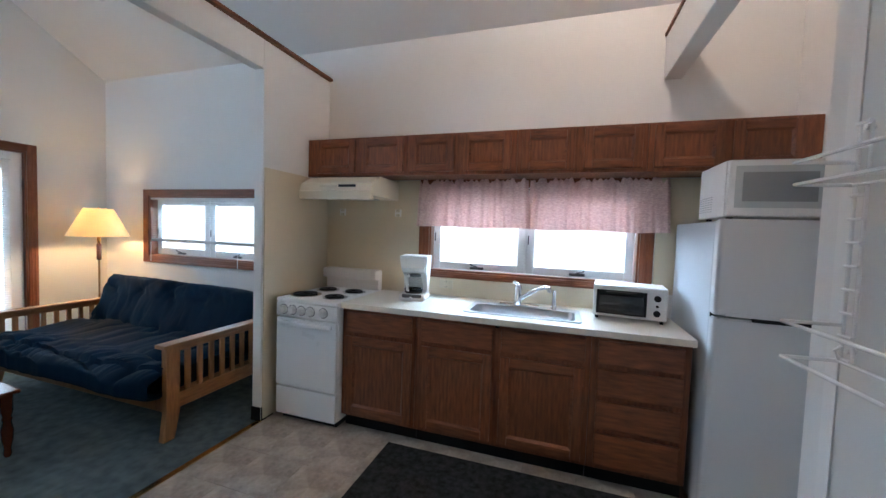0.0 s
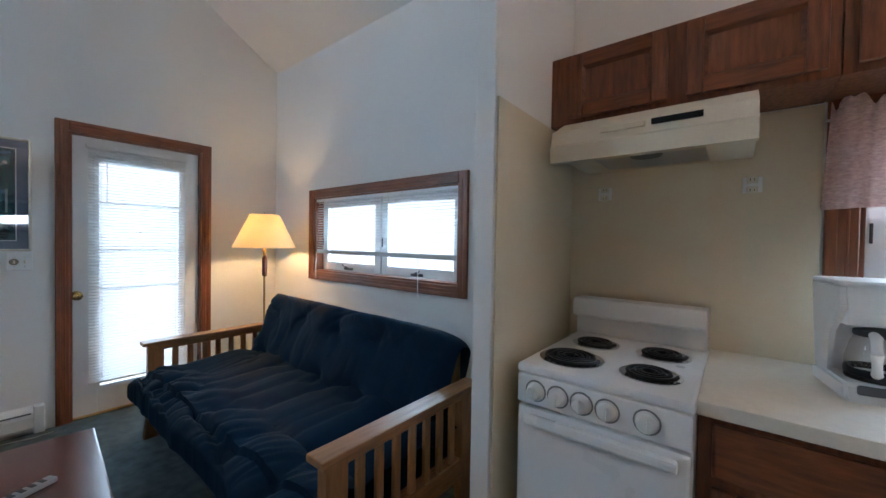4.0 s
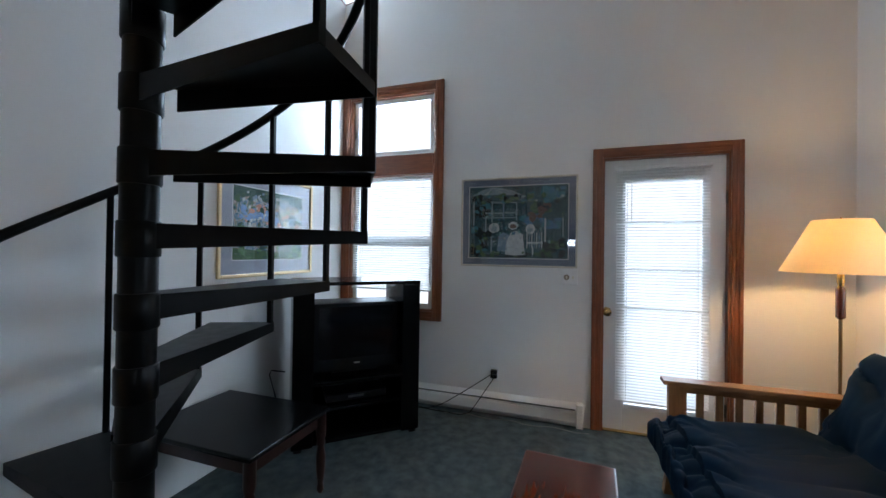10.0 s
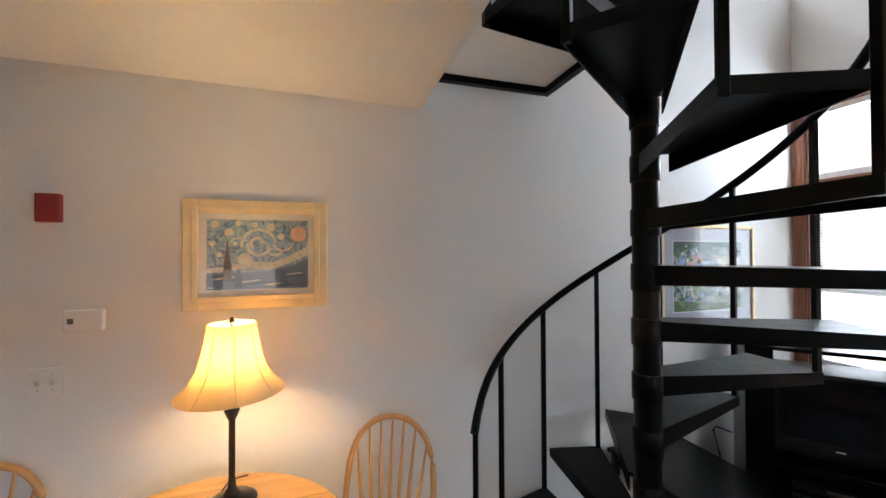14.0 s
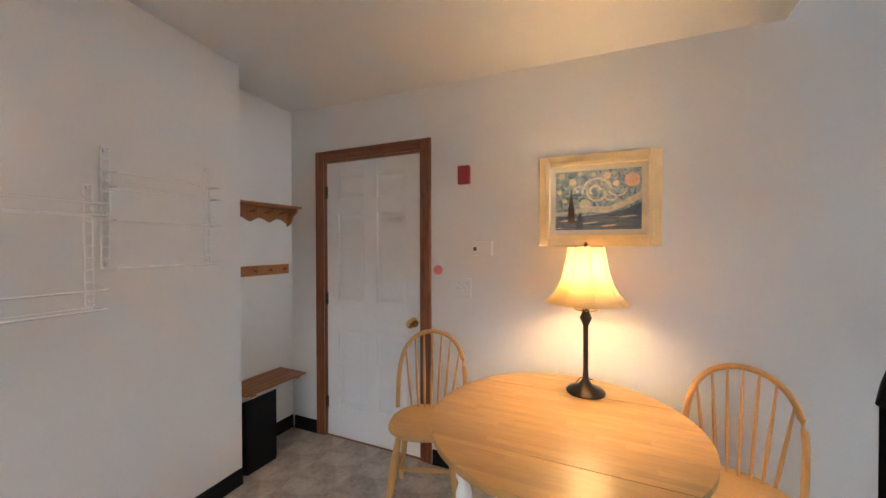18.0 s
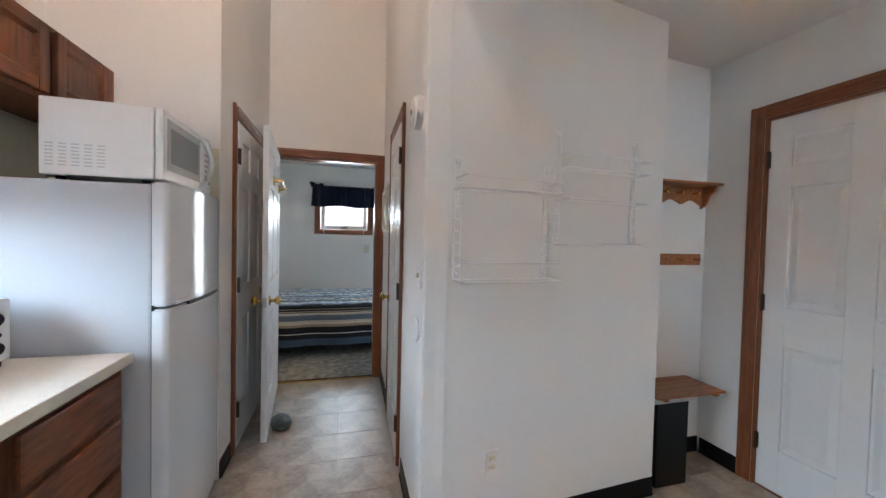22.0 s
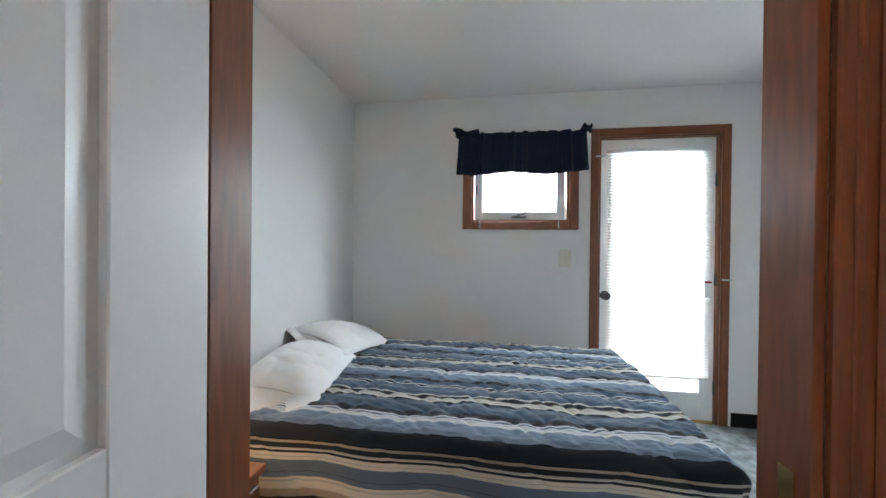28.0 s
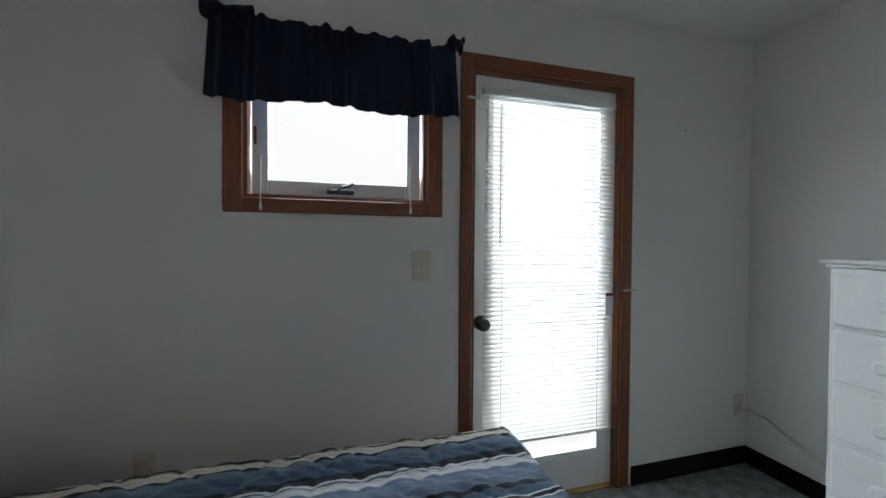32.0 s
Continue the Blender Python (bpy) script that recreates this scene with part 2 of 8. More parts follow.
def striped(name, bands, period, axis=1, rough=0.95, pins=(), pin_period=0.2, top=(), top_period=0.4, top_from=0.0):
    """Woven cloth with bands of colour across one axis; bands: (start, colour) over 0..1 of the period."""
    m = bpy.data.materials.new(name)
    m.use_nodes = True
    n, l = m.node_tree.nodes, m.node_tree.links
    b = n["Principled BSDF"]
    b.inputs["Roughness"].default_value, b.inputs["Specular IOR Level"].default_value, b.inputs["Sheen Weight"].default_value = rough, 0.2, 0.15
    uv, sep = n.new("ShaderNodeUVMap"), n.new("ShaderNodeSeparateXYZ")
    uv.uv_map = "cloth"
    l.new(uv.outputs[0], sep.inputs[0])
    wob = n.new("ShaderNodeTexNoise")
    wob.inputs["Scale"].default_value = 22
    l.new(uv.outputs[0], wob.inputs["Vector"])
    ad = n.new("ShaderNodeMath")
    ad.operation = "MULTIPLY_ADD"
    l.new(wob.outputs[0], ad.inputs[0])
    ad.inputs[1].default_value = 0.003
    l.new(sep.outputs[axis], ad.inputs[2])
    dv, fr = n.new("ShaderNodeMath"), n.new("ShaderNodeMath")
    dv.operation, fr.operation = "DIVIDE", "FRACT"
    l.new(ad.outputs[0], dv.inputs[0])
    dv.inputs[1].default_value = period
    l.new(dv.outputs[0], fr.inputs[0])
    ramp = n.new("ShaderNodeValToRGB")
    ramp.color_ramp.interpolation = "CONSTANT"
    els = ramp.color_ramp.elements
    while len(els) < len(bands):
        els.new(0.5)
    for e, (at, c) in zip(els, bands):
        e.position, e.color = at, (*c, 1)
    l.new(fr.outputs[0], ramp.inputs[0])
    sp, mul = n.new("ShaderNodeTexNoise"), n.new("ShaderNodeMix")
    sp.inputs["Scale"].default_value = 350
    l.new(uv.outputs[0], sp.inputs["Vector"])
    mul.data_type, mul.blend_type = "RGBA", "MULTIPLY"
    mul.inputs[0].default_value = 0.35
    base = ramp.outputs[0]
    if top:
        # another set of bands that repeats over the top of the cloth
        t0, t1, t2, tr, tg, tm = (n.new(k) for k in ("ShaderNodeMath", "ShaderNodeMath", "ShaderNodeMath", "ShaderNodeValToRGB", "ShaderNodeMath", "ShaderNodeMix"))
        t0.operation, t1.operation, t2.operation, tg.operation = "SUBTRACT", "DIVIDE", "FRACT", "GREATER_THAN"
        t0.inputs[1].default_value, t1.inputs[1].default_value, tg.inputs[1].default_value = top_from, top_period, top_from
        l.new(ad.outputs[0], t0.inputs[0])
        l.new(t0.outputs[0], t1.inputs[0])
        l.new(t1.outputs[0], t2.inputs[0])
        l.new(t2.outputs[0], tr.inputs[0])
        l.new(ad.outputs[0], tg.inputs[0])
        tr.color_ramp.interpolation = "CONSTANT"
        while len(tr.color_ramp.elements) < len(top):
            tr.color_ramp.elements.new(0.5)
        for e, (at, c) in zip(tr.color_ramp.elements, top):
            e.position, e.color = at, (*c, 1)
        tm.data_type = "RGBA"
        l.new(tg.outputs[0], tm.inputs[0])
        l.new(base, tm.inputs[6])
        l.new(tr.outputs[0], tm.inputs[7])
        base = tm.outputs[2]
    if pins:
        pd, pf, pr, pm = n.new("ShaderNodeMath"), n.new("ShaderNodeMath"), n.new("ShaderNodeValToRGB"), n.new("ShaderNodeMix")
        pd.operation, pf.operation, pd.inputs[1].default_value = "DIVIDE", "FRACT", pin_period
        l.new(ad.outputs[0], pd.inputs[0])
        l.new(pd.outputs[0], pf.inputs[0])
        l.new(pf.outputs[0], pr.inputs[0])
        pr.color_ramp.interpolation = "CONSTANT"
        while len(pr.color_ramp.elements) < len(pins):
            pr.color_ramp.elements.new(0.5)
        for e, (at, c) in zip(pr.color_ramp.elements, pins):
            e.position, e.color = at, (*c, 1)
        pm.data_type, pm.blend_type = "RGBA", "MULTIPLY"
        pm.inputs[0].default_value = 1.0
        l.new(base, pm.inputs[6])
        l.new(pr.outputs[0], pm.inputs[7])
        base = pm.outputs[2]
    l.new(base, mul.inputs[6])
    l.new(sp.outputs[0], mul.inputs[7])
    l.new(mul.outputs[2], b.inputs["Base Color"])
    bp = n.new("ShaderNodeBump")
    bp.inputs["Strength"].default_value, bp.inputs["Distance"].default_value = 0.25, 0.002
    l.new(sp.outputs[0], bp.inputs["Height"])
    l.new(bp.outputs[0], b.inputs["Normal"])
    return m


PAINT = material("white_wall_paint", (0.78, 0.77, 0.75), 0.75, vary=0.03, scale=1.3, fine=260, bump=0.10)
CEIL = material("white_ceiling_paint", (0.80, 0.79, 0.77), 0.85, vary=0.03, scale=1.1, fine=180, bump=0.16)
GLOSS_WHITE = material("gloss_white_paint", (0.80, 0.80, 0.79), 0.42, vary=0.03, scale=3, fine=90, bump=0.04)
SATIN_WHITE = material("satin_white_paint", (0.78, 0.78, 0.77), 0.45, vary=0.04, scale=4, fine=110, bump=0.05)
SPLASH = material("beige_wall_laminate", (0.66, 0.58, 0.43), 0.42, vary=0.05, scale=2.5, fine=200, bump=0.03)
TRIM = wood("stained_casing_wood", (0.262, 0.083, 0.031), (0.140, 0.043, 0.016), "z", 0.36)
TRIM_X = wood("stained_casing_wood_across", (0.262, 0.083, 0.031), (0.140, 0.043, 0.016), "x", 0.36)
OAK = wood("stained_oak", (0.250, 0.080, 0.028), (0.085, 0.026, 0.010), "z", 0.42, 9)
OAK_X = wood("stained_oak_across", (0.250, 0.080, 0.028), (0.085, 0.026, 0.010), "x", 0.42, 9)
FUTON_WOOD = wood("honey_futon_wood", (0.36, 0.165, 0.060), (0.20, 0.085, 0.030), "z", 0.38)
FUTON_WOOD_Y = wood("honey_futon_wood_long", (0.36, 0.165, 0.060), (0.20, 0.085, 0.030), "y", 0.38)
BEECH = wood("light_beech", (0.56, 0.33, 0.130), (0.47, 0.265, 0.098), "x", 0.33, 4, 0.10)
BEECH_Z = wood("light_beech_upright", (0.61, 0.325, 0.115), (0.51, 0.26, 0.088), "z", 0.33, 4, 0.05)
CHERRY = wood("cherry_table_wood", (0.095, 0.022, 0.010), (0.066, 0.016, 0.007), "x", 0.17, 6, 0.04, 0.30, 0.01)
CHERRY_DARK = wood("dark_cherry_wood", (0.036, 0.010, 0.006), (0.020, 0.006, 0.004), "z", 0.35, 6)
PINE = wood("amber_pine", (0.42, 0.17, 0.06), (0.24, 0.085, 0.03), "y", 0.4)
CARPET = material("blue_grey_carpet", (0.098, 0.125, 0.132), 1.0, vary=0.38, scale=14, fine=320, bump=0.9, spec=0.05)
CARPET_BED = material("grey_bedroom_carpet", (0.25, 0.27, 0.27), 1.0, vary=0.5, scale=16, fine=320, bump=0.9, spec=0.05)
RUG = material("charcoal_rug", (0.030, 0.032, 0.034), 1.0, vary=0.6, scale=30, fine=300, bump=0.9, spec=0.05)
VINYL = material("mottled_vinyl_tile", (0.46, 0.395, 0.330), 0.36, vary=0.3, scale=6, fine=34, bump=0.03, random_tone=0.07, second=(0.215, 0.170, 0.135))
GROUT = material("vinyl_joint", (0.40, 0.35, 0.30), 0.6)
RUBBER = material("black_cove_base", (0.006, 0.006, 0.007), 0.45, vary=0.3, spec=0.2)
BLACK = material("black_stair_paint", (0.0018, 0.0018, 0.0021), 0.33, vary=0.35, scale=20, bump=0.05, spec=0.13)
BLACK_WOOD = material("black_lacquer_board", (0.0024, 0.0024, 0.0028), 0.20, vary=0.3, scale=6, spec=0.17)
BLACK_GLOSS = material("black_glass_screen", (0.006, 0.006, 0.008), 0.08, vary=0.1, bump=0)
NAVY = material("navy_futon_cotton", (0.0022, 0.0140, 0.0310), 0.66, vary=0.25, scale=5, fine=300, bump=0.12, spec=0.045)
NAVY_SHEER = cloth("navy_sheer_curtain", (0.008, 0.015, 0.040), 0.14, weave=500)
PINK = cloth("pink_print_curtain", (0.84, 0.68, 0.63), 0.34, weave=90, vary=0.40, stretch=(1, 1, 3), second=(0.68, 0.48, 0.46), scale=45)
PILLOW = cloth("white_pillowcase", (0.80, 0.79, 0.77), 0.0, weave=500, vary=0.05)
SHADE = cloth("cream_lamp_shade", (0.92, 0.80, 0.55), 0.60, weave=240, vary=0.06, sheen=0.0)
SHADE_WHITE = cloth("white_lamp_shade", (0.88, 0.84, 0.77), 0.55, weave=240, vary=0.05, sheen=0.0)
SHADE_GOLD = cloth("gold_lamp_shade", (0.90, 0.78, 0.54), 0.70, weave=240, vary=0.08, sheen=0.0)
FROST = cloth("frosted_glass_shade", (0.72, 0.72, 0.68), 0.35, weave=30, vary=0.06, sheen=0.0, bump=0.02)
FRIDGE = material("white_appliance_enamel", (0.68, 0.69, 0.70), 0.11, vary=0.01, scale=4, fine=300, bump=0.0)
# Same white as the doors, but pebbled; the side's shade is in its colour.
FRIDGE_SIDE_SHADED = material("shaded_pebbled_white_enamel", (0.47, 0.485, 0.51), 0.50, vary=0.02, scale=4, fine=240, bump=0.10, spec=0.25)
STOVE_WHITE = material("white_stove_enamel", (0.82, 0.82, 0.82), 0.28, vary=0.02, scale=4, fine=300, bump=0.0)
ALMOND = material("almond_enamel", (0.72, 0.64, 0.50), 0.32, vary=0.04)
COUNTER = material("off_white_laminate", (0.74, 0.69, 0.60), 0.34, vary=0.06, scale=40, fine=300, bump=0.02)
STEEL = material("brushed_steel", (0.52, 0.52, 0.53), 0.30, metal=1.0, vary=0.12, stretch=(1, 12, 1))
CHROME = material("chrome", (0.75, 0.75, 0.77), 0.08, metal=1.0, vary=0.04, bump=0)
BRASS = material("polished_brass", (0.70, 0.46, 0.17), 0.20, metal=1.0, vary=0.15)
DULL_BRASS = material("dull_brass", (0.30, 0.22, 0.13), 0.34, metal=1.0, vary=0.25)
BRONZE = material("dark_bronze_metal", (0.045, 0.035, 0.030), 0.40, metal=0.7, vary=0.3)
GREY_METAL = material("grey_window_metal", (0.10, 0.10, 0.105), 0.4, metal=0.6)
PLASTIC_W = material("white_plastic", (0.77, 0.77, 0.76), 0.30, vary=0.03)
WIRE_WHITE = material("white_coated_wire", (0.90, 0.90, 0.90), 0.22, vary=0.01, bump=0)
PLASTIC_IV = material("ivory_plastic", (0.66, 0.62, 0.50), 0.35, vary=0.04)
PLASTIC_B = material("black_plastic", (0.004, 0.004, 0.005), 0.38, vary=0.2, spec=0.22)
RED = material("red_alarm_plastic", (0.27, 0.016, 0.020), 0.4, vary=0.08)
PINK_TAG = material("pink_key_tag", (0.62, 0.16, 0.18), 0.5)
GOLD = material("gilt_frame", (0.84, 0.66, 0.38), 0.30, metal=0.30, vary=0.10, scale=9)
SILVER_GILT = material("pale_silver_gilt", (0.60, 0.55, 0.45), 0.35, metal=0.35, vary=0.18, scale=12)
MAT_CREAM = material("cream_picture_mount", (0.76, 0.71, 0.62), 0.8, vary=0.03)
MAT_BLUE = material("slate_blue_mount", (0.17, 0.205, 0.27), 0.8, vary=0.05)
MAT_LILAC = material("lilac_grey_mount", (0.42, 0.43, 0.50), 0.8, vary=0.05)
PAPER = material("white_paper", (0.80, 0.80, 0.80), 0.7, vary=0.02)
STONE = material("grey_green_stone", (0.085, 0.095, 0.085), 0.6, vary=0.4, scale=18)
GLASS = glass_material("window_glass")
PICTURE_GLASS = glass_material("picture_glass")
CARAFE_GLASS = glass_material("clear_carafe_glass", (0.90, 0.90, 0.89))
OVEN_GLASS = glass_material("dark_oven_glass", (0.60, 0.60, 0.60))
OVEN_WALL = material("grey_oven_lining", (0.17, 0.17, 0.17), 0.4, metal=0.3, vary=0.2, scale=20)
GLASS_GREY = material("pale_microwave_glass", (0.52, 0.55, 0.55), 0.10, vary=0.03, bump=0)
GREY_PANEL = material("grey_microwave_window", (0.28, 0.29, 0.29), 0.18, vary=0.05, bump=0)
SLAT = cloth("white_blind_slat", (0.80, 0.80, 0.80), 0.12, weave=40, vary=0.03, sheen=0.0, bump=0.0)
# White slats of the open blind, dimmed in colour against the daylight on them.
SLAT_DIMMED = cloth("dimmed_white_blind_slat", (0.66, 0.66, 0.66), 0.03, weave=40, vary=0.03, sheen=0.0, bump=0.0)
SLAT_IV = cloth("ivory_blind_slat", (0.78, 0.755, 0.72), 0.20, weave=40, vary=0.03, sheen=0.0, bump=0.0)
GROUND = material("pale_gravel_ground", (0.42, 0.41, 0.39), 1.0, vary=0.4, scale=0.4, fine=9)


def painted_picture(name, colours, scale=6.0, warp=3.0):
    """Loose dabs of paint in a handful of colours."""
    m = bpy.data.materials.new(name)
    m.use_nodes = True
    n, l = m.node_tree.nodes, m.node_tree.links
    b = n["Principled BSDF"]
    b.inputs["Roughness"].default_value = 0.75
    co, nz, ramp = n.new("ShaderNodeTexCoord"), n.new("ShaderNodeTexNoise"), n.new("ShaderNodeValToRGB")
    nz.inputs["Scale"].default_value, nz.inputs["Detail"].default_value, nz.inputs["Distortion"].default_value = scale, 6, warp
    l.new(co.outputs["Object"], nz.inputs["Vector"])
    els = ramp.color_ramp.elements
    while len(els) < len(colours):
        els.new(0.5)
    for k, (e, c) in enumerate(zip(els, colours)):
        e.position, e.color = 0.36 + 0.28 * k / (len(colours) - 1), (*c, 1)
    l.new(nz.outputs[0], ramp.inputs[0])
    l.new(ramp.outputs[0], b.inputs["Base Color"])
    return m

# ---------------------------------------------------------------- mesh helpers


def bm_new():
    return bmesh.new()


def box(bm, x0, x1, y0, y1, z0, z1, bevel=0.0, m=None):
    """A box with eased edges, added to bm."""
    got = bmesh.ops.create_cube(bm, size=1.0, matrix=Matrix.LocRotScale(((x0 + x1) / 2, (y0 + y1) / 2, (z0 + z1) / 2), None, (abs(x1 - x0), abs(y1 - y0), abs(z1 - z0))))
    vs = got["verts"]
    if bevel:
        es = list({e for v in vs for e in v.link_edges})
        done = bmesh.ops.bevel(bm, geom=es, offset=bevel, segments=2 if bevel > 0.004 else 1, profile=0.6, affect="EDGES")
        vs = done["verts"]
    if m is not None:
        bmesh.ops.transform(bm, matrix=m, verts=vs)
    return bm


def quick_box(x0, x1, y0, y1, z0, z1, bevel=0.003, m=None):
    return box(bm_new(), x0, x1, y0, y1, z0, z1, bevel, m)


def prism(bm, outline, z0, z1, axes="xy"):
    """A closed outline of 2D points, drawn out along the third axis."""
    def at(a, b, c):
        return {"xy": (a, b, c), "xz": (a, c, b), "yz": (c, a, b)}[axes]
    lo = [bm.verts.new(at(a, b, z0)) for a, b in outline]
    hi = [bm.verts.new(at(a, b, z1)) for a, b in outline]
    bm.faces.new(lo)
    bm.faces.new(hi)
    for i in range(len(lo)):
        j = (i + 1) % len(lo)
        bm.faces.new((lo[i], lo[j], hi[j], hi[i]))
    bmesh.ops.recalc_face_normals(bm, faces=bm.faces)
    return bm


def lathe(bm, profile, seg=24, m=None, cap=True):
    """A profile of (radius, height) turned round the z axis."""
    rings = []
    for r, z in profile:
        ring = [bm.verts.new((r * math.cos(2 * math.pi * k / seg), r * math.sin(2 * math.pi * k / seg), z)) for k in range(seg)]
        rings.append(ring)
    for a, b in zip(rings, rings[1:]):
        for k in range(seg):
            bm.faces.new((a[k], a[(k + 1) % seg], b[(k + 1) % seg], b[k]))
    if cap:
        bm.faces.new(rings[0][::-1])
        bm.faces.new(rings[-1])
    if m is not None:
        bmesh.ops.transform(bm, matrix=m, verts=[v for ring in rings for v in ring])
    return bm


def tube(bm, points, r, seg=8, closed=False):
    """A round bar swept through points."""
    pts = [Vector(p) for p in points]
    rings = []
    up = Vector((0, 0, 1))
    for i, p in enumerate(pts):
        if closed:
            d = (pts[(i + 1) % len(pts)] - pts[i - 1]).normalized()
        else:
            d = (pts[min(i + 1, len(pts) - 1)] - pts[max(i - 1, 0)]).normalized()
        ref = up if abs(d.dot(up)) < 0.95 else Vector((1, 0, 0))
        a = d.cross(ref).normalized()
        b = a.cross(d).normalized()
        rad = r[i] if isinstance(r, (list, tuple)) else r
        rings.append([bm.verts.new(p + rad * (math.cos(2 * math.pi * k / seg) * a + math.sin(2 * math.pi * k / seg) * b)) for k in range(seg)])
    pairs = list(zip(rings, rings[1:])) + ([(rings[-1], rings[0])] if closed else [])
    for a, b in pairs:
        for k in range(seg):
            bm.faces.new((a[k], a[(k + 1) % seg], b[(k + 1) % seg], b[k]))
    if not closed:
        bm.faces.new(rings[0][::-1])
        bm.faces.new(rings[-1])
    bmesh.ops.recalc_face_normals(bm, faces=bm.faces)
    return bm


def cloth_sheet(bm, fn, nu, nv, thick=0.0, uv=None):
    """A sheet fn(u, v) -> point for u, v in 0..1, with an under side where thick."""
    grid = [[bm.verts.new(fn(i / nu, j / nv)) for j in range(nv + 1)] for i in range(nu + 1)]
    lay = bm.loops.layers.uv.new("cloth") if uv else None
    for i in range(nu):
        for j in range(nv):
            f = bm.faces.new((grid[i][j], grid[i + 1][j], grid[i + 1][j + 1], grid[i][j + 1]))
            f.smooth = True
            if lay:
                for lp, (a, b) in zip(f.loops, ((i, j), (i + 1, j), (i + 1, j + 1), (i, j + 1))):
                    lp[lay].uv = uv(a / nu, b / nv)
    if thick:
        bmesh.ops.recalc_face_normals(bm, faces=bm.faces)
        bmesh.ops.solidify(bm, geom=list(bm.faces), thickness=thick)
    return bm


def finish(name, bm, mat, smooth=False):
    me = bpy.data.meshes.new(name)
    bm.normal_update()
    bm.to_mesh(me)
    bm.free()
    me.materials.append(mat)
    if smooth:
        me.polygons.foreach_set("use_smooth", [True] * len(me.polygons))
        try:
            me.set_sharp_from_angle(angle=radians(40))
        except AttributeError:
            pass
    return me


def part(name, bm, mat, parent=None, label="", m=None, smooth=False):
    """One mesh under a thing or under a part."""
    ob = new(name, finish(name, bm, mat, smooth))
    if parent is not None:
        ob.parent = parent
    if m is not None:
        ob.matrix_basis = m
    return tagged(ob, label)


def again(ob, parent, m, label=""):
    """A further piece on the same mesh."""
    o = new(ob.name.split(".")[0], ob.data)
    o.parent = parent
    o.matrix_basis = m
    return tagged(o, label)


def thing(name, label, category, m=None, group="", kind=""):
    ob = new(name)
    ob.empty_display_size = 0.1
    if m is not None:
        ob.matrix_basis = m
    return tagged(ob, label, category, group, kind)


def single(name, bm, mat, label, category, m=None, group="", kind="", smooth=False):
    ob = part(name, bm, mat, None, "", m, smooth)
    return tagged(ob, label, category, group, kind)


def shift(x=0, y=0, z=0):
    return Matrix.Translation((x, y, z))


def wall_frame(p0, p1, z=0.0):
    """A frame on a wall's face: x along the wall, y into the room, z up."""
    d = (Vector(p1) - Vector(p0)).normalized()
    m = Matrix.Identity(4)
    m.col[0][:3] = (d.x, d.y, 0)
    m.col[1][:3] = (-d.y, d.x, 0)
    m.translation = (p0[0], p0[1], z)
    return m


def wall(name, p0, p1, thick, top, openings=(), mat=None, z0=0.0):
    """A wall with its openings cut through; the room lies on the left of p0 -> p1. top: height or [(u, z), ...]."""
    length = (Vector(p1) - Vector(p0)).length
    line = [(0, top), (length, top)] if isinstance(top, (int, float)) else top

    def roof(u):
        for (a, za), (b, zb) in zip(line, line[1:]):
            if a <= u <= b:
                return za + (zb - za) * (u - a) / (b - a)
        return line[-1][1]

    cuts = sorted({0.0, length, *[u for u, _ in line], *[u for o in openings for u in o[:2]]})
    bm = bm_new()
    for a, b in zip(cuts, cuts[1:]):
        if b - a < 1e-4:
            continue
        mid = (a + b) / 2
        holes = sorted((o[2], o[3]) for o in openings if o[0] < mid < o[1])
        low = z0
        spans = []
        for h0, h1 in holes:
            if h0 > low + 1e-4:
                spans.append((low, low, h0, h0))
            low = h1
        spans.append((low, low, roof(a), roof(b)))
        for za, zb, zc, zd in spans:
            v = [bm.verts.new(p) for p in ((a, 0, za), (b, 0, zb), (b, 0, zd), (a, 0, zc), (a, -thick, za), (b, -thick, zb), (b, -thick, zd), (a, -thick, zc))]
            for f in ((0, 1, 2, 3), (5, 4, 7, 6), (4, 0, 3, 7), (1, 5, 6, 2), (3, 2, 6, 7), (4, 5, 1, 0)):
                bm.faces.new([v[k] for k in f][::-1])
    bmesh.ops.recalc_face_normals(bm, faces=bm.faces)
    m = wall_frame(p0, p1)
    ob = part(name, bm, mat or PAINT, None, "", m)
    tagged(ob, kind="structure", category="wall")
    return ob, m

# ---------------------------------------------------------------- the setting
XW, YN, YS_W, YS_E = -4.89, 2.94, -0.785, -0.66
SLOPE, EAVE = 0.62, 2.95


def roof_z(y):
    return EAVE + SLOPE * (YN - y)


S0, S1 = (XW, YS_W), (1.03, YS_E)
wall_south, SOUTH = wall("wall_south", S0, S1, 0.14, 5.30, [(4.784, 5.598, 0.0, 2.03), (0.0005, 0.62, 3.60, 4.72)])
wall_west, WEST = wall("wall_west", (XW, YN), (XW, YS_W), 0.14, [(0, EAVE + 0.08), (3.725, roof_z(YS_W) + 0.08)], [(0.656, 1.463, 0.0, 2.04), (2.803, 3.64, 0.80, 2.72), (3.28, 3.7245, 3.60, 4.72)])
wall_north, NORTH = wall("wall_north", (1.40, YN), (XW, YN), 0.16, EAVE + 0.08, [(0.815, 2.35, 1.085, 1.76), (4.012, 5.585, 1.035, 1.675)])
wall_fridge, _ = wall("wall_fridge_recess", (1.40, 2.3002), (1.40, YN), 0.10, [(0, roof_z(2.3) + 0.05), (0.6398, EAVE + 0.08)])
wall_hall_n, HALL_N = wall("wall_hall_north", (2.72, 2.2), (1.40, 2.2), 0.10, roof_z(2.2) + 0.05, [(0.32, 1.04, 0.0, 2.03)])
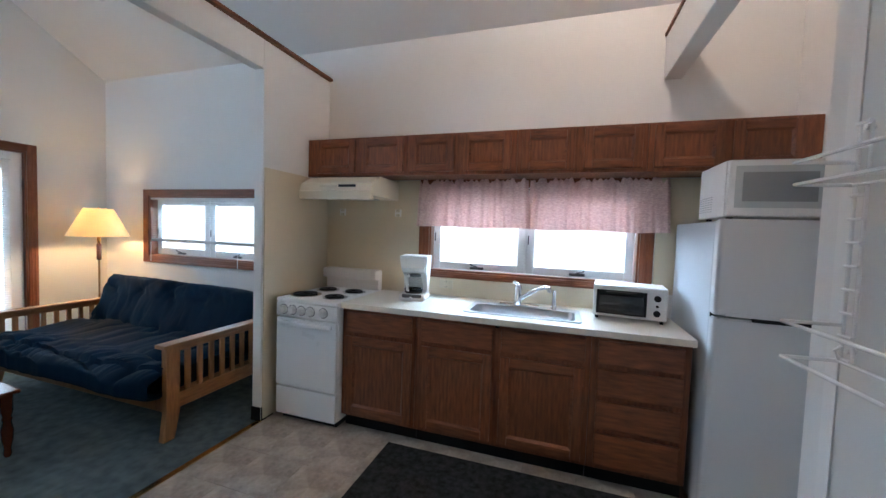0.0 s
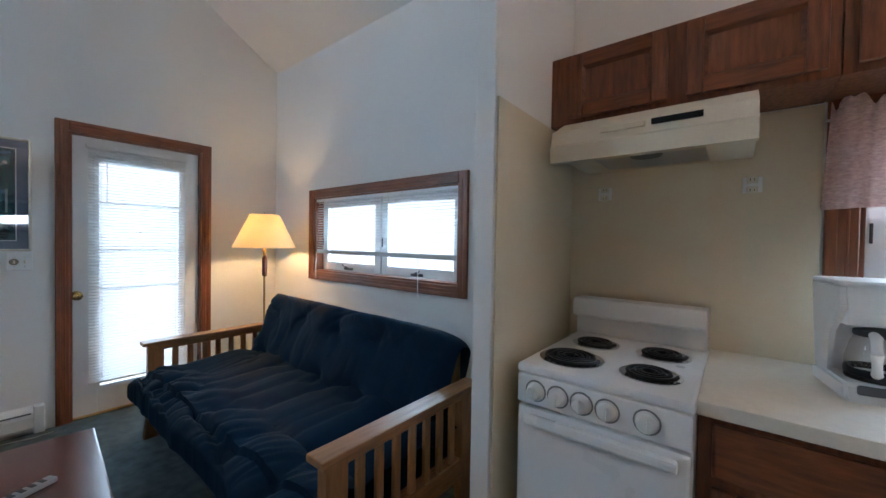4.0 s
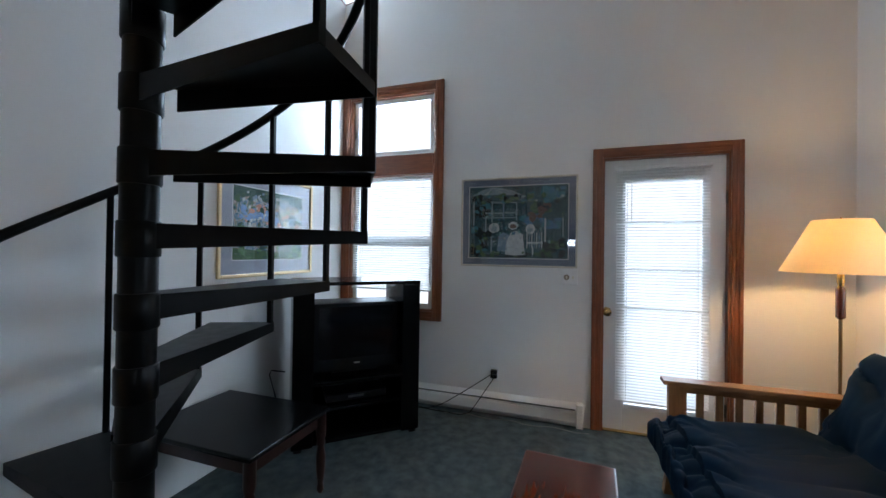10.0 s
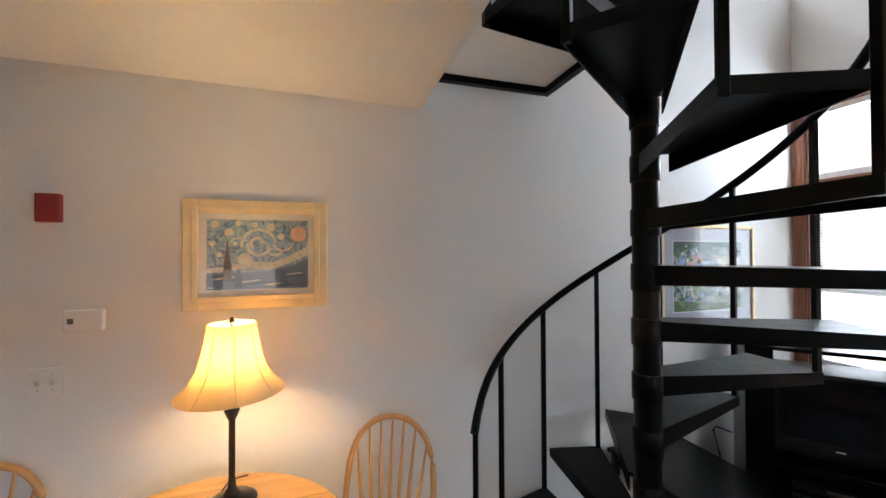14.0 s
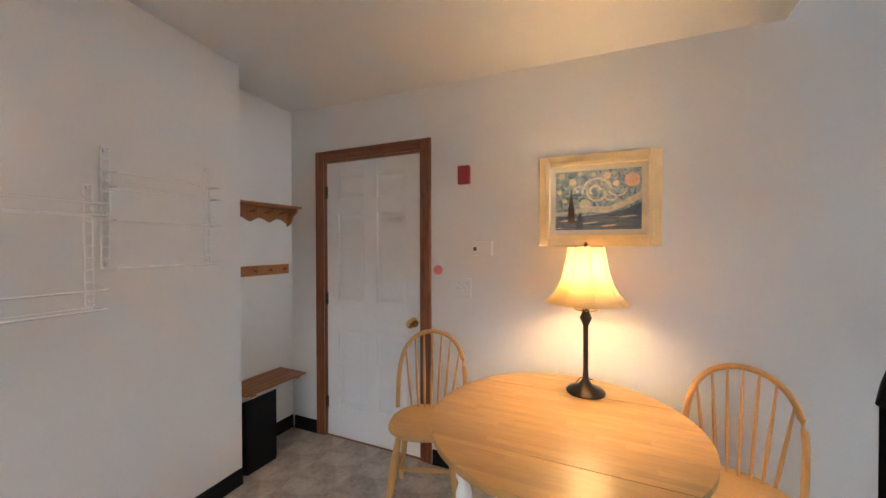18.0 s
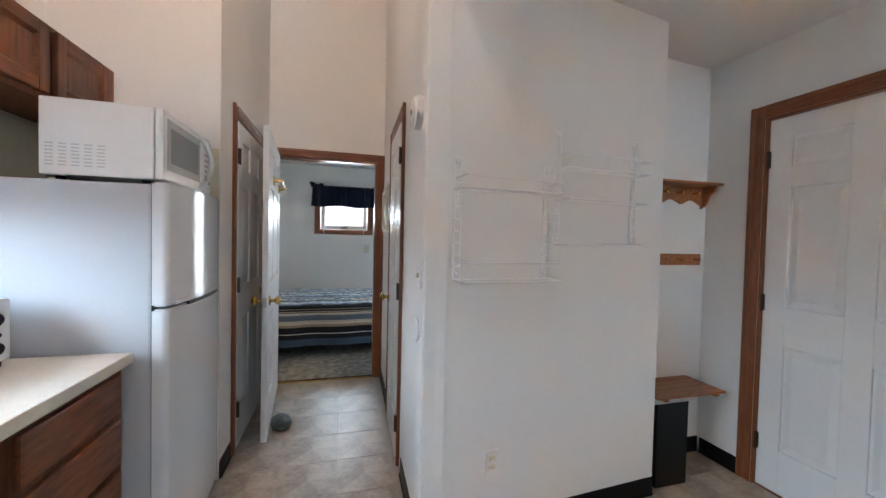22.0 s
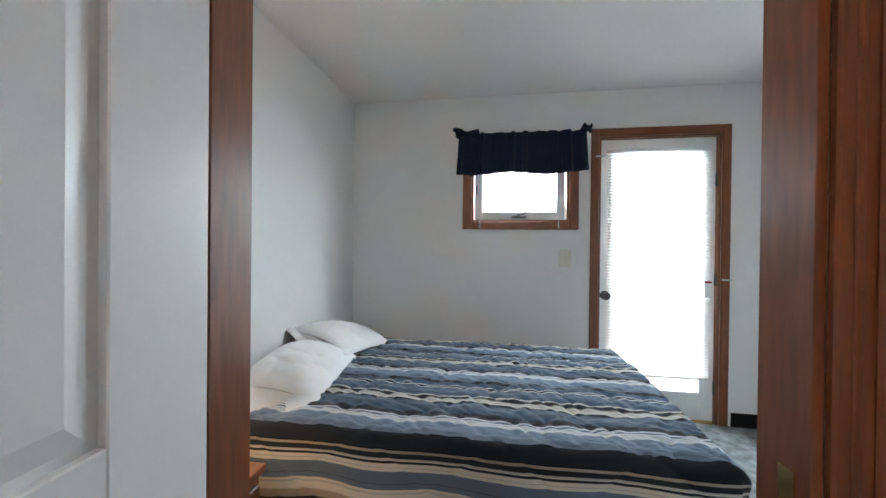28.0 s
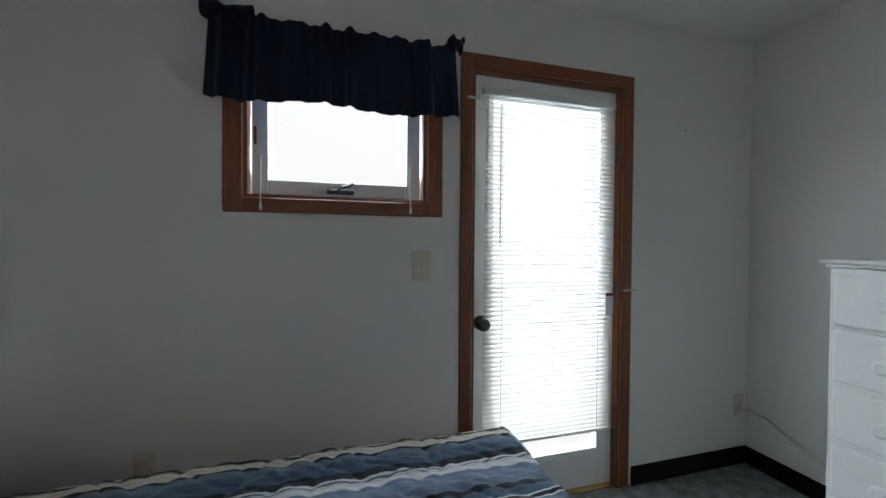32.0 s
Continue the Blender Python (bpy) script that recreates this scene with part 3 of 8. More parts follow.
wall_hall_s, HALL_S = wall("wall_hall_south", (0.673, 1.25), (2.72, 1.20), 0.10, roof_z(1.25) + 0.05, [(0.622, 1.272, 0.0, 2.03)])
wall_block, BLOCK = wall("wall_closet_block", (0.755, -0.03), (0.668, 1.243), 0.10, 2.60)
wall_alcove_n, _ = wall("wall_alcove_north", (1.03, -0.03), (0.755, -0.03), 0.08, 2.60)
wall_alcove, ALCOVE = wall("wall_alcove_east", S1, (1.03, -0.03), 0.10, 2.60)
wall_bed_w, BED_W = wall("wall_bedroom_west", (2.80, 2.87), (2.80, -0.71), 0.08, [(0, roof_z(2.87) + 0.05), (3.58, 5.25)], [(0.705, 1.602, 0.0, 2.03)])
wall_bed_n, BED_N = wall("wall_bedroom_north", (5.02, 2.87), (2.80, 2.87), 0.14, 2.46)
wall_bed_e, BED_E = wall("wall_bedroom_east", (5.02, -0.71), (5.02, 2.87), 0.14, 2.46, [(0.88, 1.69, 0.0, 2.045), (1.900, 2.620, 1.425, 2.02)])
wall_bed_s, BED_S = wall("wall_bedroom_south", (2.80, -0.71), (5.02, -0.71), 0.14, 2.46)
# the loft's back wall closes the upper storey over the alcove
wall_loft_s, _ = wall("wall_loft_south", (1.03, YS_E), (2.72, YS_E), 0.14, 5.30, z0=2.40)

partition = single("wall_partition", quick_box(-2.004, -1.925, 2.19, YN, 0, 2.68, 0.004), PAINT, "white painted stub wall beside the stove", "wall", kind="structure")
single("beam", quick_box(-2.004, -1.925, 1.25, 2.189, 2.48, 2.68, 0.004), PAINT, "white boxed beam at the edge of the loft opening", "beam", kind="structure")
single("beam", quick_box(0.67, 0.775, 1.251, YN, 2.46, 2.74, 0.004), PAINT, "white boxed beam over the hallway mouth", "beam", kind="structure")
single("trim", quick_box(-1.99, -1.895, 1.25, YN - 0.002, 2.682, 2.705, 0.003), TRIM_X, "thin dark wooden cap on a beam", "trim", kind="structure")
single("trim", quick_box(0.66, 0.73, 1.252, YN - 0.002, 2.742, 2.765, 0.003), TRIM_X, "thin dark wooden cap on a beam", "trim", kind="structure")
bm = bm_new()
rows = [[bm.verts.new((x, y, z)) for x, y, z in r] for r in (((-1.925, YS_W, 2.410), (0.75, YS_W, 2.424), (2.72, YS_W, 2.46)), ((-1.925, 1.249, 2.375), (0.75, 1.240, 2.545), (2.72, 1.15, 2.56)))]
tops = [[bm.verts.new((v.co.x, v.co.y, 2.66)) for v in r] for r in rows]
for k in (0, 1):
    for q in (rows, tops):
        bm.faces.new((q[0][k], q[0][k + 1], q[1][k + 1], q[1][k]))
    for r in (0, 1):
        bm.faces.new((rows[r][k], rows[r][k + 1], tops[r][k + 1], tops[r][k]))
for k in (0, 2):
    bm.faces.new((rows[0][k], rows[1][k], tops[1][k], tops[0][k]))
bmesh.ops.recalc_face_normals(bm, faces=bm.faces)
single("loft_floor", bm, CEIL, "white painted underside of the loft", "ceiling", kind="structure")

bm = bm_new()
prism(bm, [(YN + 0.2, roof_z(YN + 0.2)), (YS_W - 0.2, roof_z(YS_W - 0.2)), (YS_W - 0.2, roof_z(YS_W - 0.2) + 0.2), (YN + 0.2, roof_z(YN + 0.2) + 0.2)], XW - 0.2, 2.80, "yz")
single("ceiling", bm, CEIL, "sloping white plastered ceiling", "ceiling", kind="structure")
single("ceiling", quick_box(2.80, 5.20, -0.85, 3.01, 2.385, 2.5, 0), CEIL, "flat white bedroom ceiling", "ceiling", kind="structure")

floor_living = single("floor", quick_box(XW - 0.1, -1.92, YS_W - 0.1, YN + 0.1, -0.12, 0.0, 0), CARPET, "worn blue-grey wall-to-wall carpet", "floor", kind="structure")
floor_vinyl = single("floor", quick_box(-1.92, 2.74, YS_W - 0.1, YN + 0.1, -0.12, -0.004, 0), GROUT, "mottled beige vinyl tile floor", "floor", kind="structure")
floor_bed = single("floor", quick_box(2.74, 5.12, -0.81, 2.97, -0.12, 0.0, 0), CARPET_BED, "grey bedroom carpet", "floor", kind="structure")
single("ground", quick_box(-400, 400, -400, 400, -3.2, -3.0, 0), GROUND, "pale gravel far below the windows", "ground", kind="structure")
single("trim", quick_box(-1.945, -1.905, 0.2, 2.185, 0.0, 0.006, 0.002), BRASS, "metal strip between carpet and vinyl", "trim", kind="structure")
single("trim", quick_box(2.725, 2.775, 1.27, 2.165, -0.001, 0.007, 0.002), BRASS, "brass strip under the bedroom door", "trim", kind="structure")
# laminate on the wall behind stove and worktop
single("wall_panel", quick_box(-1.924, 0.76, YN - 0.008, YN - 0.001, 0.86, 1.034, 0), SPLASH, "beige laminate splashback", "splashback", kind="structure")
single("wall_panel", quick_box(-1.924, -1.042, YN - 0.008, YN - 0.001, 1.0345, 1.81, 0), SPLASH, "beige laminate wall panel beside the window", "splashback", kind="structure")
single("wall_panel", quick_box(0.678, 1.388, YN - 0.008, YN - 0.001, 1.0345, 1.81, 0), SPLASH, "beige laminate wall panel beside the window", "splashback", kind="structure")
single("wall_panel", quick_box(1.391, 1.399, 2.206, YN - 0.012, 0.10, 1.775, 0), SPLASH, "beige laminate panel beside the refrigerator", "splashback", kind="structure")
single("wall_panel", quick_box(-1.924, -1.916, 2.20, YN - 0.010, 0.0, 1.81, 0), SPLASH, "beige laminate panel on the stub wall", "splashback", kind="structure")


def cove_base(frame_m, u0, u1, h=0.095):
    bm = bm_new()
    prism(bm, [(0.0005, 0.0), (0.012, 0.0), (0.006, 0.012), (0.004, h - 0.004), (0.001, h), (0.0005, h)], u0, u1, "yz")
    return single("baseboard", bm, RUBBER, "black rubber cove base along the wall", "baseboard", frame_m, kind="structure")


cove_base(BLOCK, 0.0, 1.285)
cove_base(HALL_S, 0.0, 0.55)
cove_base(HALL_S, 1.345, 2.05)
cove_base(ALCOVE, 0.0, 0.63)
cove_base(SOUTH, 5.67, 5.90)
cove_base(SOUTH, 3.0, 4.71)
cove_base(HALL_N, 1.112, 1.31)
cove_base(BED_E, 0.0, 0.80)
cove_base(BED_E, 1.77, 3.57)
cove_base(BED_N, 0.0, 2.22)
cove_base(BED_S, 0.0, 2.22)
cove_base(wall_frame((-1.925, 2.189), (-2.004, 2.189)), 0.0, 0.079)
cove_base(wall_frame((-2.005, 2.19), (-2.005, YN)), 0.0, 0.74)
cove_base(wall_frame((-1.924, 2.30), (-1.924, 2.19)), 0.0, 0.11)


def casing(parent, u0, u1, z0, z1, w=0.07, d=0.018, foot=False, mat_v=None, mat_h=None, deep=0.13, under=None, plain=False):
    """Mitred-looking wooden casing round an opening in wall coordinates, with a lining."""
    mat_v, mat_h = mat_v or TRIM, mat_h or TRIM_X
    under = under or w
    low = z0 if foot else z0 - under
    for a, b in ((u0 - w, u0), (u1, u1 + w)):
        bm = quick_box(a, b, 0.001, d, low, z1 + w, 0.004)
        if not plain:
            out, inn = (a, a + 0.40 * w) if a < u0 else (b - 0.40 * w, b)
            box(bm, out + 0.001, inn - 0.001, d - 0.002, d + 0.007, low + 0.001, z1 + w - 0.001, 0.004)
            mid = (a + b) / 2 + (0.16 * w if a < u0 else -0.16 * w)
            box(bm, mid - 0.005, mid + 0.005, d - 0.002, d + 0.003, low + 0.002, z1 + 0.02, 0.002)
        part("casing", bm, mat_v, parent)
    bm = quick_box(u0, u1, 0.001, d, z1, z1 + w, 0.004)
    if not plain:
        box(bm, u0, u1, d - 0.002, d + 0.0065, z1 + 0.60 * w, z1 + w - 0.001, 0.004)
        box(bm, u0, u1, d - 0.002, d + 0.0027, z1 + 0.30 * w, z1 + 0.30 * w + 0.010, 0.002)
    part("casing", bm, mat_h, parent)
    if not foot:
        bm = quick_box(u0, u1, 0.001, d, z0 - under, z0, 0.004)
        if not plain:
            box(bm, u0, u1, d - 0.002, d + 0.0065, z0 - under + 0.001, z0 - 0.60 * under, 0.004)
            box(bm, u0, u1, d - 0.002, d + 0.0027, z0 - 0.30 * under - 0.010, z0 - 0.30 * under, 0.002)
        part("casing", bm, mat_h, parent)
    t = 0.014
    part("jamb", quick_box(u0, u0 + t, -deep, 0.004, z0, z1, 0.001), mat_v, parent)
    part("jamb", quick_box(u1 - t, u1, -deep, 0.004, z0, z1, 0.001), mat_v, parent)
    part("jamb", quick_box(u0 + t, u1 - t, -deep, 0.004, z1 - t, z1, 0.001), mat_h, parent)
    if not foot:
        part("sill", quick_box(u0 + t, u1 - t, -deep, 0.004, z0, z0 + t, 0.001), mat_h, parent)


def crank(parent, u, z, y, flip=1):
    """A window operator: a cover plate and a folding handle."""
    bm = quick_box(u - 0.055, u + 0.055, y, y + 0.018, z - 0.010, z + 0.010, 0.004)
    tube(bm, [(u - 0.01 * flip, y + 0.018, z + 0.004), (u + 0.0, y + 0.03, z + 0.016), (u + 0.035 * flip, y + 0.032, z + 0.022), (u + 0.05 * flip, y + 0.034, z + 0.034)], [0.008, 0.006, 0.005, 0.006], 8)
    part("crank_handle", bm, GREY_METAL, parent, "dark metal crank handle", smooth=True)


def sash(parent, u0, u1, z0, z1, y=-0.055, w=0.045, with_crank=True, flip=1):
    bm = bm_new()
    box(bm, u0, u0 + w, y - 0.02, y + 0.02, z0, z1, 0.004)
    box(bm, u1 - w, u1, y - 0.02, y + 0.02, z0, z1, 0.004)
    box(bm, u0 + w, u1 - w, y - 0.02, y + 0.02, z0, z0 + w, 0.004)
    box(bm, u0 + w, u1 - w, y - 0.02, y + 0.02, z1 - w, z1, 0.004)
    fr = part("sash_frame", bm, SATIN_WHITE, parent, "white painted sash")
    pane = part("pane", quick_box(u0 + w, u1 - w, y - 0.003, y + 0.003, z0 + w, z1 - w, 0), GLASS, fr)
    pane.visible_shadow = False
    zl = z0 + (z1 - z0) * 0.35
    part("latch", quick_box(u1 - 0.018, u1 - 0.010, y + 0.02, y + 0.03, zl, zl + 0.07, 0.002), GREY_METAL, fr)
    if with_crank:
        crank(fr, (u0 + u1) / 2, z0 + 0.02, y + 0.021, flip)


# windows
def casement(name, frame_m, u0, u1, z0, z1, n, label, w=0.08, y=-0.055, rail=0.045, under=None, plain=False):
    win = thing(name, label, "window", frame_m, kind="structure")
    casing(win, u0, u1, z0, z1, w, deep=0.075 - y, under=under, plain=plain)
    step = (u1 - u0 - 0.036) / n
    for k in range(n):
        a = u0 + 0.018 + k * step
        sash(win, a + 0.004, a + step - 0.004, z0 + 0.018, z1 - 0.018, y, rail, flip=1 if k else -1)
    for k in range(1, n):
        part("mullion", quick_box(u0 + 0.018 + k * step - 0.0035, u0 + 0.018 + k * step + 0.0035, y - 0.035, y + 0.025, z0 + 0.016, z1 - 0.016, 0.001), SATIN_WHITE, win)
    return win


window_kitchen = casement("window_1", NORTH, 0.815, 2.35, 1.085, 1.76, 2, "two-sash kitchen window in stained wooden casing", 0.085, -0.07, 0.058, 0.050)
window_living = casement("window_2", NORTH, 4.012, 5.585, 1.035, 1.675, 2, "long two-sash awning window in stained casing", 0.072, -0.085, 0.070)
window_bed = casement("window_3", BED_E, 1.900, 2.620, 1.425, 2.02, 1, "small awning window in stained casing", 0.068, -0.055, 0.060, 0.058, True)

window_tall = thing("window_4", "tall two-part window in stained casing", "window", WEST, kind="structure")
casing(window_tall, 2.803, 3.64, 0.80, 2.72, 0.08)
part("transom", quick_box(2.817, 3.626, -0.10, 0.012, 2.00, 2.175, 0.004), TRIM_X, window_tall, "stained wooden transom rail")
sash(window_tall, 2.82, 3.623, 2.18, 2.705, with_crank=False)
sash(window_tall, 2.82, 3.623, 0.815, 1.41, with_crank=False)
sash(window_tall, 2.82, 3.623, 1.40, 1.995, y=-0.085, with_crank=False)


def round_window(name, frame_m, u_corner, a, side):
    """Half of the round corner window: wall infill below the curve, a dark rim and glass."""
    win = thing(name, "rounded corner window high under the roof", "window", frame_m, kind="structure")
    zc, b, n = 4.14, 0.50, 14
    arc = [(u_corner + side * a * math.cos(t), zc - b * math.sin(t)) for t in [math.pi / 2 * k / n for k in range(n, -1, -1)]]
    wide = u_corner + side * (0.62 if side > 0 else 0.4445)
    bm = bm_new()
    prism(bm, [(wide, 3.60), (u_corner, 3.60), *arc, (arc[-1][0], 4.72), (wide, 4.72)], -0.14, -0.0005, "xz")
    part("infill", bm, PAINT, win, "white painted wall below the curve")
    bm = bm_new()
    tube(bm, [(u, -0.012, z) for u, z in arc] + [(arc[-1][0], -0.012, 4.72)], 0.014, 8)
    part("rim", bm, TRIM, win, "thin dark wooden rim", smooth=True)
    bm = bm_new()
    prism(bm, [(u_corner, 4.72), *arc, (arc[-1][0], 4.72)], -0.08, -0.074, "xz")
    pane = part("pane", bm, GLASS, win)
    pane.visible_shadow = False


round_window("window_5", SOUTH, 0.0005, 0.52, 1)
round_window("window_6", WEST, 3.7245, 0.40, -1)


# doors
def knob(parent, m, mat=BRASS, both=True, reach=0.0):
    bm = bm_new()
    for s in ((1, -1) if both else (1,)):
        r = pose(0, 0, 0, -90 * s, 0, 0)
        lathe(bm, [(0.033, 0.0), (0.033, 0.006), (0.012, 0.012), (0.012, 0.034), (0.024, 0.040), (0.030, 0.052), (0.026, 0.066), (0.010, 0.070)], 20, r @ shift(0, 0, reach))
    return part("door_knob", bm, mat, parent, "round brass knob" if mat is BRASS else "round tarnished metal knob", m, True)


def hinge(parent, x, y, z, mat=BRONZE):
    bm = quick_box(x - 0.014, x + 0.014, y - 0.004, y + 0.004, z - 0.045, z + 0.045, 0.002)
    tube(bm, [(x, y + 0.006, z - 0.048), (x, y + 0.006, z + 0.048)], 0.006, 8)
    part("hinge", bm, mat, parent, "dark metal hinge", smooth=True)


def six_panel(parent, w, h, at, t=0.035, mat=None, st=None, mid=None, cols=None):
    """A moulded six-panel leaf: x from 0 to w, both faces."""
    mat = mat or GLOSS_WHITE
    st = st or (0.105 if w > 0.65 else 0.085)
    mid = mid or (0.10 if w > 0.65 else 0.08)
    rows = [(0.23, 0.79), (1.0, 1.63), (1.74, h - 0.11)]
    cols = cols or [(st, (w - mid) / 2), ((w + mid) / 2, w - st)]
    bm = bm_new()
    box(bm, 0, st, -t / 2, t / 2, 0, h, 0.002)
    box(bm, cols[1][1], w, -t / 2, t / 2, 0, h, 0.002)
    box(bm, cols[0][1], cols[1][0], -t / 2, t / 2, 0.001, h - 0.001, 0.002)
    zs = [0] + [z for r in rows for z in r] + [h]
    for a, b in zip(zs[::2], zs[1::2]):
        for c0, c1 in cols:
            box(bm, c0 - 0.001, c1 + 0.001, -t / 2 + 0.0004, t / 2 - 0.0004, a, b, 0.002)
    leaf = part("leaf", bm, mat, parent, "white moulded door leaf", at)
    for z0, z1 in rows:
        for c0, c1 in cols:
            bm = bm_new()
            box(bm, c0, c1, -0.006, 0.006, z0, z1)
            for s in (1, -1):
                y0, y1 = s * 0.006, s * 0.0145
                lo = [(c0 + 0.012, z0 + 0.012), (c1 - 0.012, z0 + 0.012), (c1 - 0.012, z1 - 0.012), (c0 + 0.012, z1 - 0.012)]
                hi = [(c0 + 0.04, z0 + 0.04), (c1 - 0.04, z0 + 0.04), (c1 - 0.04, z1 - 0.04), (c0 + 0.04, z1 - 0.04)]
                a = [bm.verts.new((x, y0, z)) for x, z in lo]
                b = [bm.verts.new((x, y1, z)) for x, z in hi]
                bm.faces.new(b)
                for k in range(4):
                    bm.faces.new((a[k], a[(k + 1) % 4], b[(k + 1) % 4], b[k]))
            bmesh.ops.recalc_face_normals(bm, faces=bm.faces)
            part("panel", bm, mat, leaf)
    return leaf


def framed_door(name, frame_m, u0, u1, label, knob_u, hinges_u=None, leaf_y=-0.03, w=0.07):
    d = thing(name, label, "door", frame_m, kind="structure")
    casing(d, u0, u1, 0.0, 2.03, w, 0.012, foot=True)
    six_panel(d, u1 - u0 - 0.032, 2.005, shift(u0 + 0.016, leaf_y, 0.008))
    knob(d, shift(knob_u, leaf_y + 0.0175, 0.90), both=False)
    for z in (0.25, 1.02, 1.80):
        if hinges_u is not None:
            hinge(d, hinges_u, leaf_y + 0.022, z)
    part("threshold", quick_box(u0 + 0.015, u1 - 0.015, -0.13, -0.005, 0.0, 0.010, 0.002), TRIM_X, d)
    return d


door_entry = framed_door("door_1", SOUTH, 4.784, 5.598, "white six-panel entry door, shut, in stained casing", 4.85, 5.585)
door_bath = framed_door("door_2", HALL_N, 0.32, 1.04, "white six-panel door, shut, in the hallway", 0.39, 1.03, -0.004)
door_closet = framed_door("door_3", HALL_S, 0.687, 1.247, "narrow white six-panel closet door, shut", 1.205, 0.634, 0.0)

BED_DOOR = wall_frame((2.72, 1.25), (2.72, 2.2))
door_bed = thing("door_4", "white six-panel bedroom door, swung wide open", "door", BED_DOOR, kind="structure")
casing(door_bed, 0.018, 0.915, 0.0, 2.03, 0.068, foot=True, deep=0.098)
holder = six_panel(door_bed, 0.945, 2.0, BED_DOOR.inverted() @ pose(2.655, 2.118, 0.012, 0, 0, 184.9), st=0.150, cols=[(0.150, 0.425), (0.560, 0.820)])
knob(holder, shift(0.86, 0.0, 0.89), reach=0.0175)
part("latch_plate", quick_box(0.9452, 0.9468, -0.012, 0.012, 0.86, 0.92, 0), STEEL, holder, "steel latch plate")
bm = bm_new()
tube(bm, [(0.135, 0.075, 1.70), (0.655, 0.075, 1.70)], 0.008, 10)
part("towel_rail", bm, BRASS, holder, "brass towel rail on the door", smooth=True)
for x in (0.15, 0.64):
    bm = quick_box(x - 0.02, x + 0.02, 0.0178, 0.026, 1.665, 1.735, 0.004)
    lathe(bm, [(0.014, 0), (0.010, 0.02), (0.010, 0.05), (0.015, 0.058)], 14, pose(x, 0.024, 1.70, -90))
    part("rail_bracket", bm, BRASS, holder, smooth=True)
part("strike_plate", quick_box(0.0325, 0.0345, -0.05, -0.02, 0.86, 0.93, 0), BRASS, door_bed)


def glazed_door(name, frame_m, u0, u1, label, knob_u, hinge_u, knob_mat, glass_z=(0.20, 1.86), side=0.13, w=0.07, z_top=2.035, plain=False):
    d = thing(name, label, "door", frame_m, kind="structure")
    casing(d, u0, u1, 0.0, z_top, w, 0.014, foot=True, plain=plain)
    a, b, z0, z1 = u0 + 0.018, u1 - 0.018, glass_z[0], glass_z[1]
    bm = bm_new()
    box(bm, a, a + side, -0.075, -0.03, 0.012, z_top - 0.017, 0.003)
    box(bm, b - side, b, -0.075, -0.03, 0.012, z_top - 0.017, 0.003)
    box(bm, a + side - 0.001, b - side + 0.001, -0.0745, -0.0305, 0.012, z0, 0.003)
    box(bm, a + side - 0.001, b - side + 0.001, -0.0745, -0.0305, z1, z_top - 0.017, 0.003)
    leaf = part("leaf", bm, GLOSS_WHITE, d, "white painted glazed door leaf")
    bm = bm_new()
    for x0, x1, y0, y1 in ((a + side - 0.02, a + side + 0.012, z0 - 0.02, z1 + 0.02), (b - side - 0.012, b - side + 0.02, z0 - 0.02, z1 + 0.02)):
        box(bm, x0, x1, -0.031, -0.022, y0, y1, 0.003)
    for y0, y1 in ((z0 - 0.02, z0 + 0.012), (z1 - 0.012, z1 + 0.02)):
        box(bm, a + side + 0.012, b - side - 0.012, -0.031, -0.022, y0, y1, 0.003)
    part("glazing_bead", bm, GLOSS_WHITE, leaf)
    pane = part("pane", quick_box(a + side, b - side, -0.056, -0.050, z0, z1, 0), GLASS, leaf)
    pane.visible_shadow = False
    knob(d, shift(knob_u, -0.03, 0.885), knob_mat, both=False)
    for z in (0.25, 1.02, 1.72):
        hinge(d, hinge_u, -0.02, z, GREY_METAL)
    part("threshold", quick_box(u0 + 0.015, u1 - 0.015, -0.13, -0.004, 0.0, 0.012, 0.003), BRASS, d, "worn brass threshold")
    return d


door_patio = glazed_door("door_5", WEST, 0.656, 1.463, "white glazed door with a lowered blind", 1.425, 0.666, BRASS)
for z in (1.555, 1.21, 0.925):
    part("glazing_bar", quick_box(0.80, 1.31, -0.048, -0.026, z - 0.009, z + 0.009, 0.002), GLOSS_WHITE, door_patio, "thin white bar across the glass")
door_deck = glazed_door("door_6", BED_E, 0.88, 1.69, "white glazed bedroom door with a lowered blind", 1.635, 0.893, GREY_METAL, (0.20, 1.925), 0.085, 0.058, 2.045, True)

# pale overcast distance beyond the windows
HAZE = bpy.data.materials.new("overcast_haze")
HAZE.use_nodes = True
glow = HAZE.node_tree.nodes.new("ShaderNodeEmission")
glow.inputs[0].default_value, glow.inputs[1].default_value = (0.93, 0.96, 1.0, 1), 1.25
HAZE.node_tree.links.new(glow.outputs[0], HAZE.node_tree.nodes["Material Output"].inputs["Surface"])
for x0, x1, y0, y1 in ((-9.1, -9.0, -6, 8), (9.0, 9.1, -6, 8), (-9.1, 9.1, 8.001, 8.1), (-9.1, 9.1, -6.1, -6.001)):
    single("backdrop", quick_box(x0, x1, y0, y1, -2.9, 9.0, 0), HAZE, "white overcast haze outside", "backdrop", kind="structure")

# ---------------------------------------------------------------- blinds and curtains


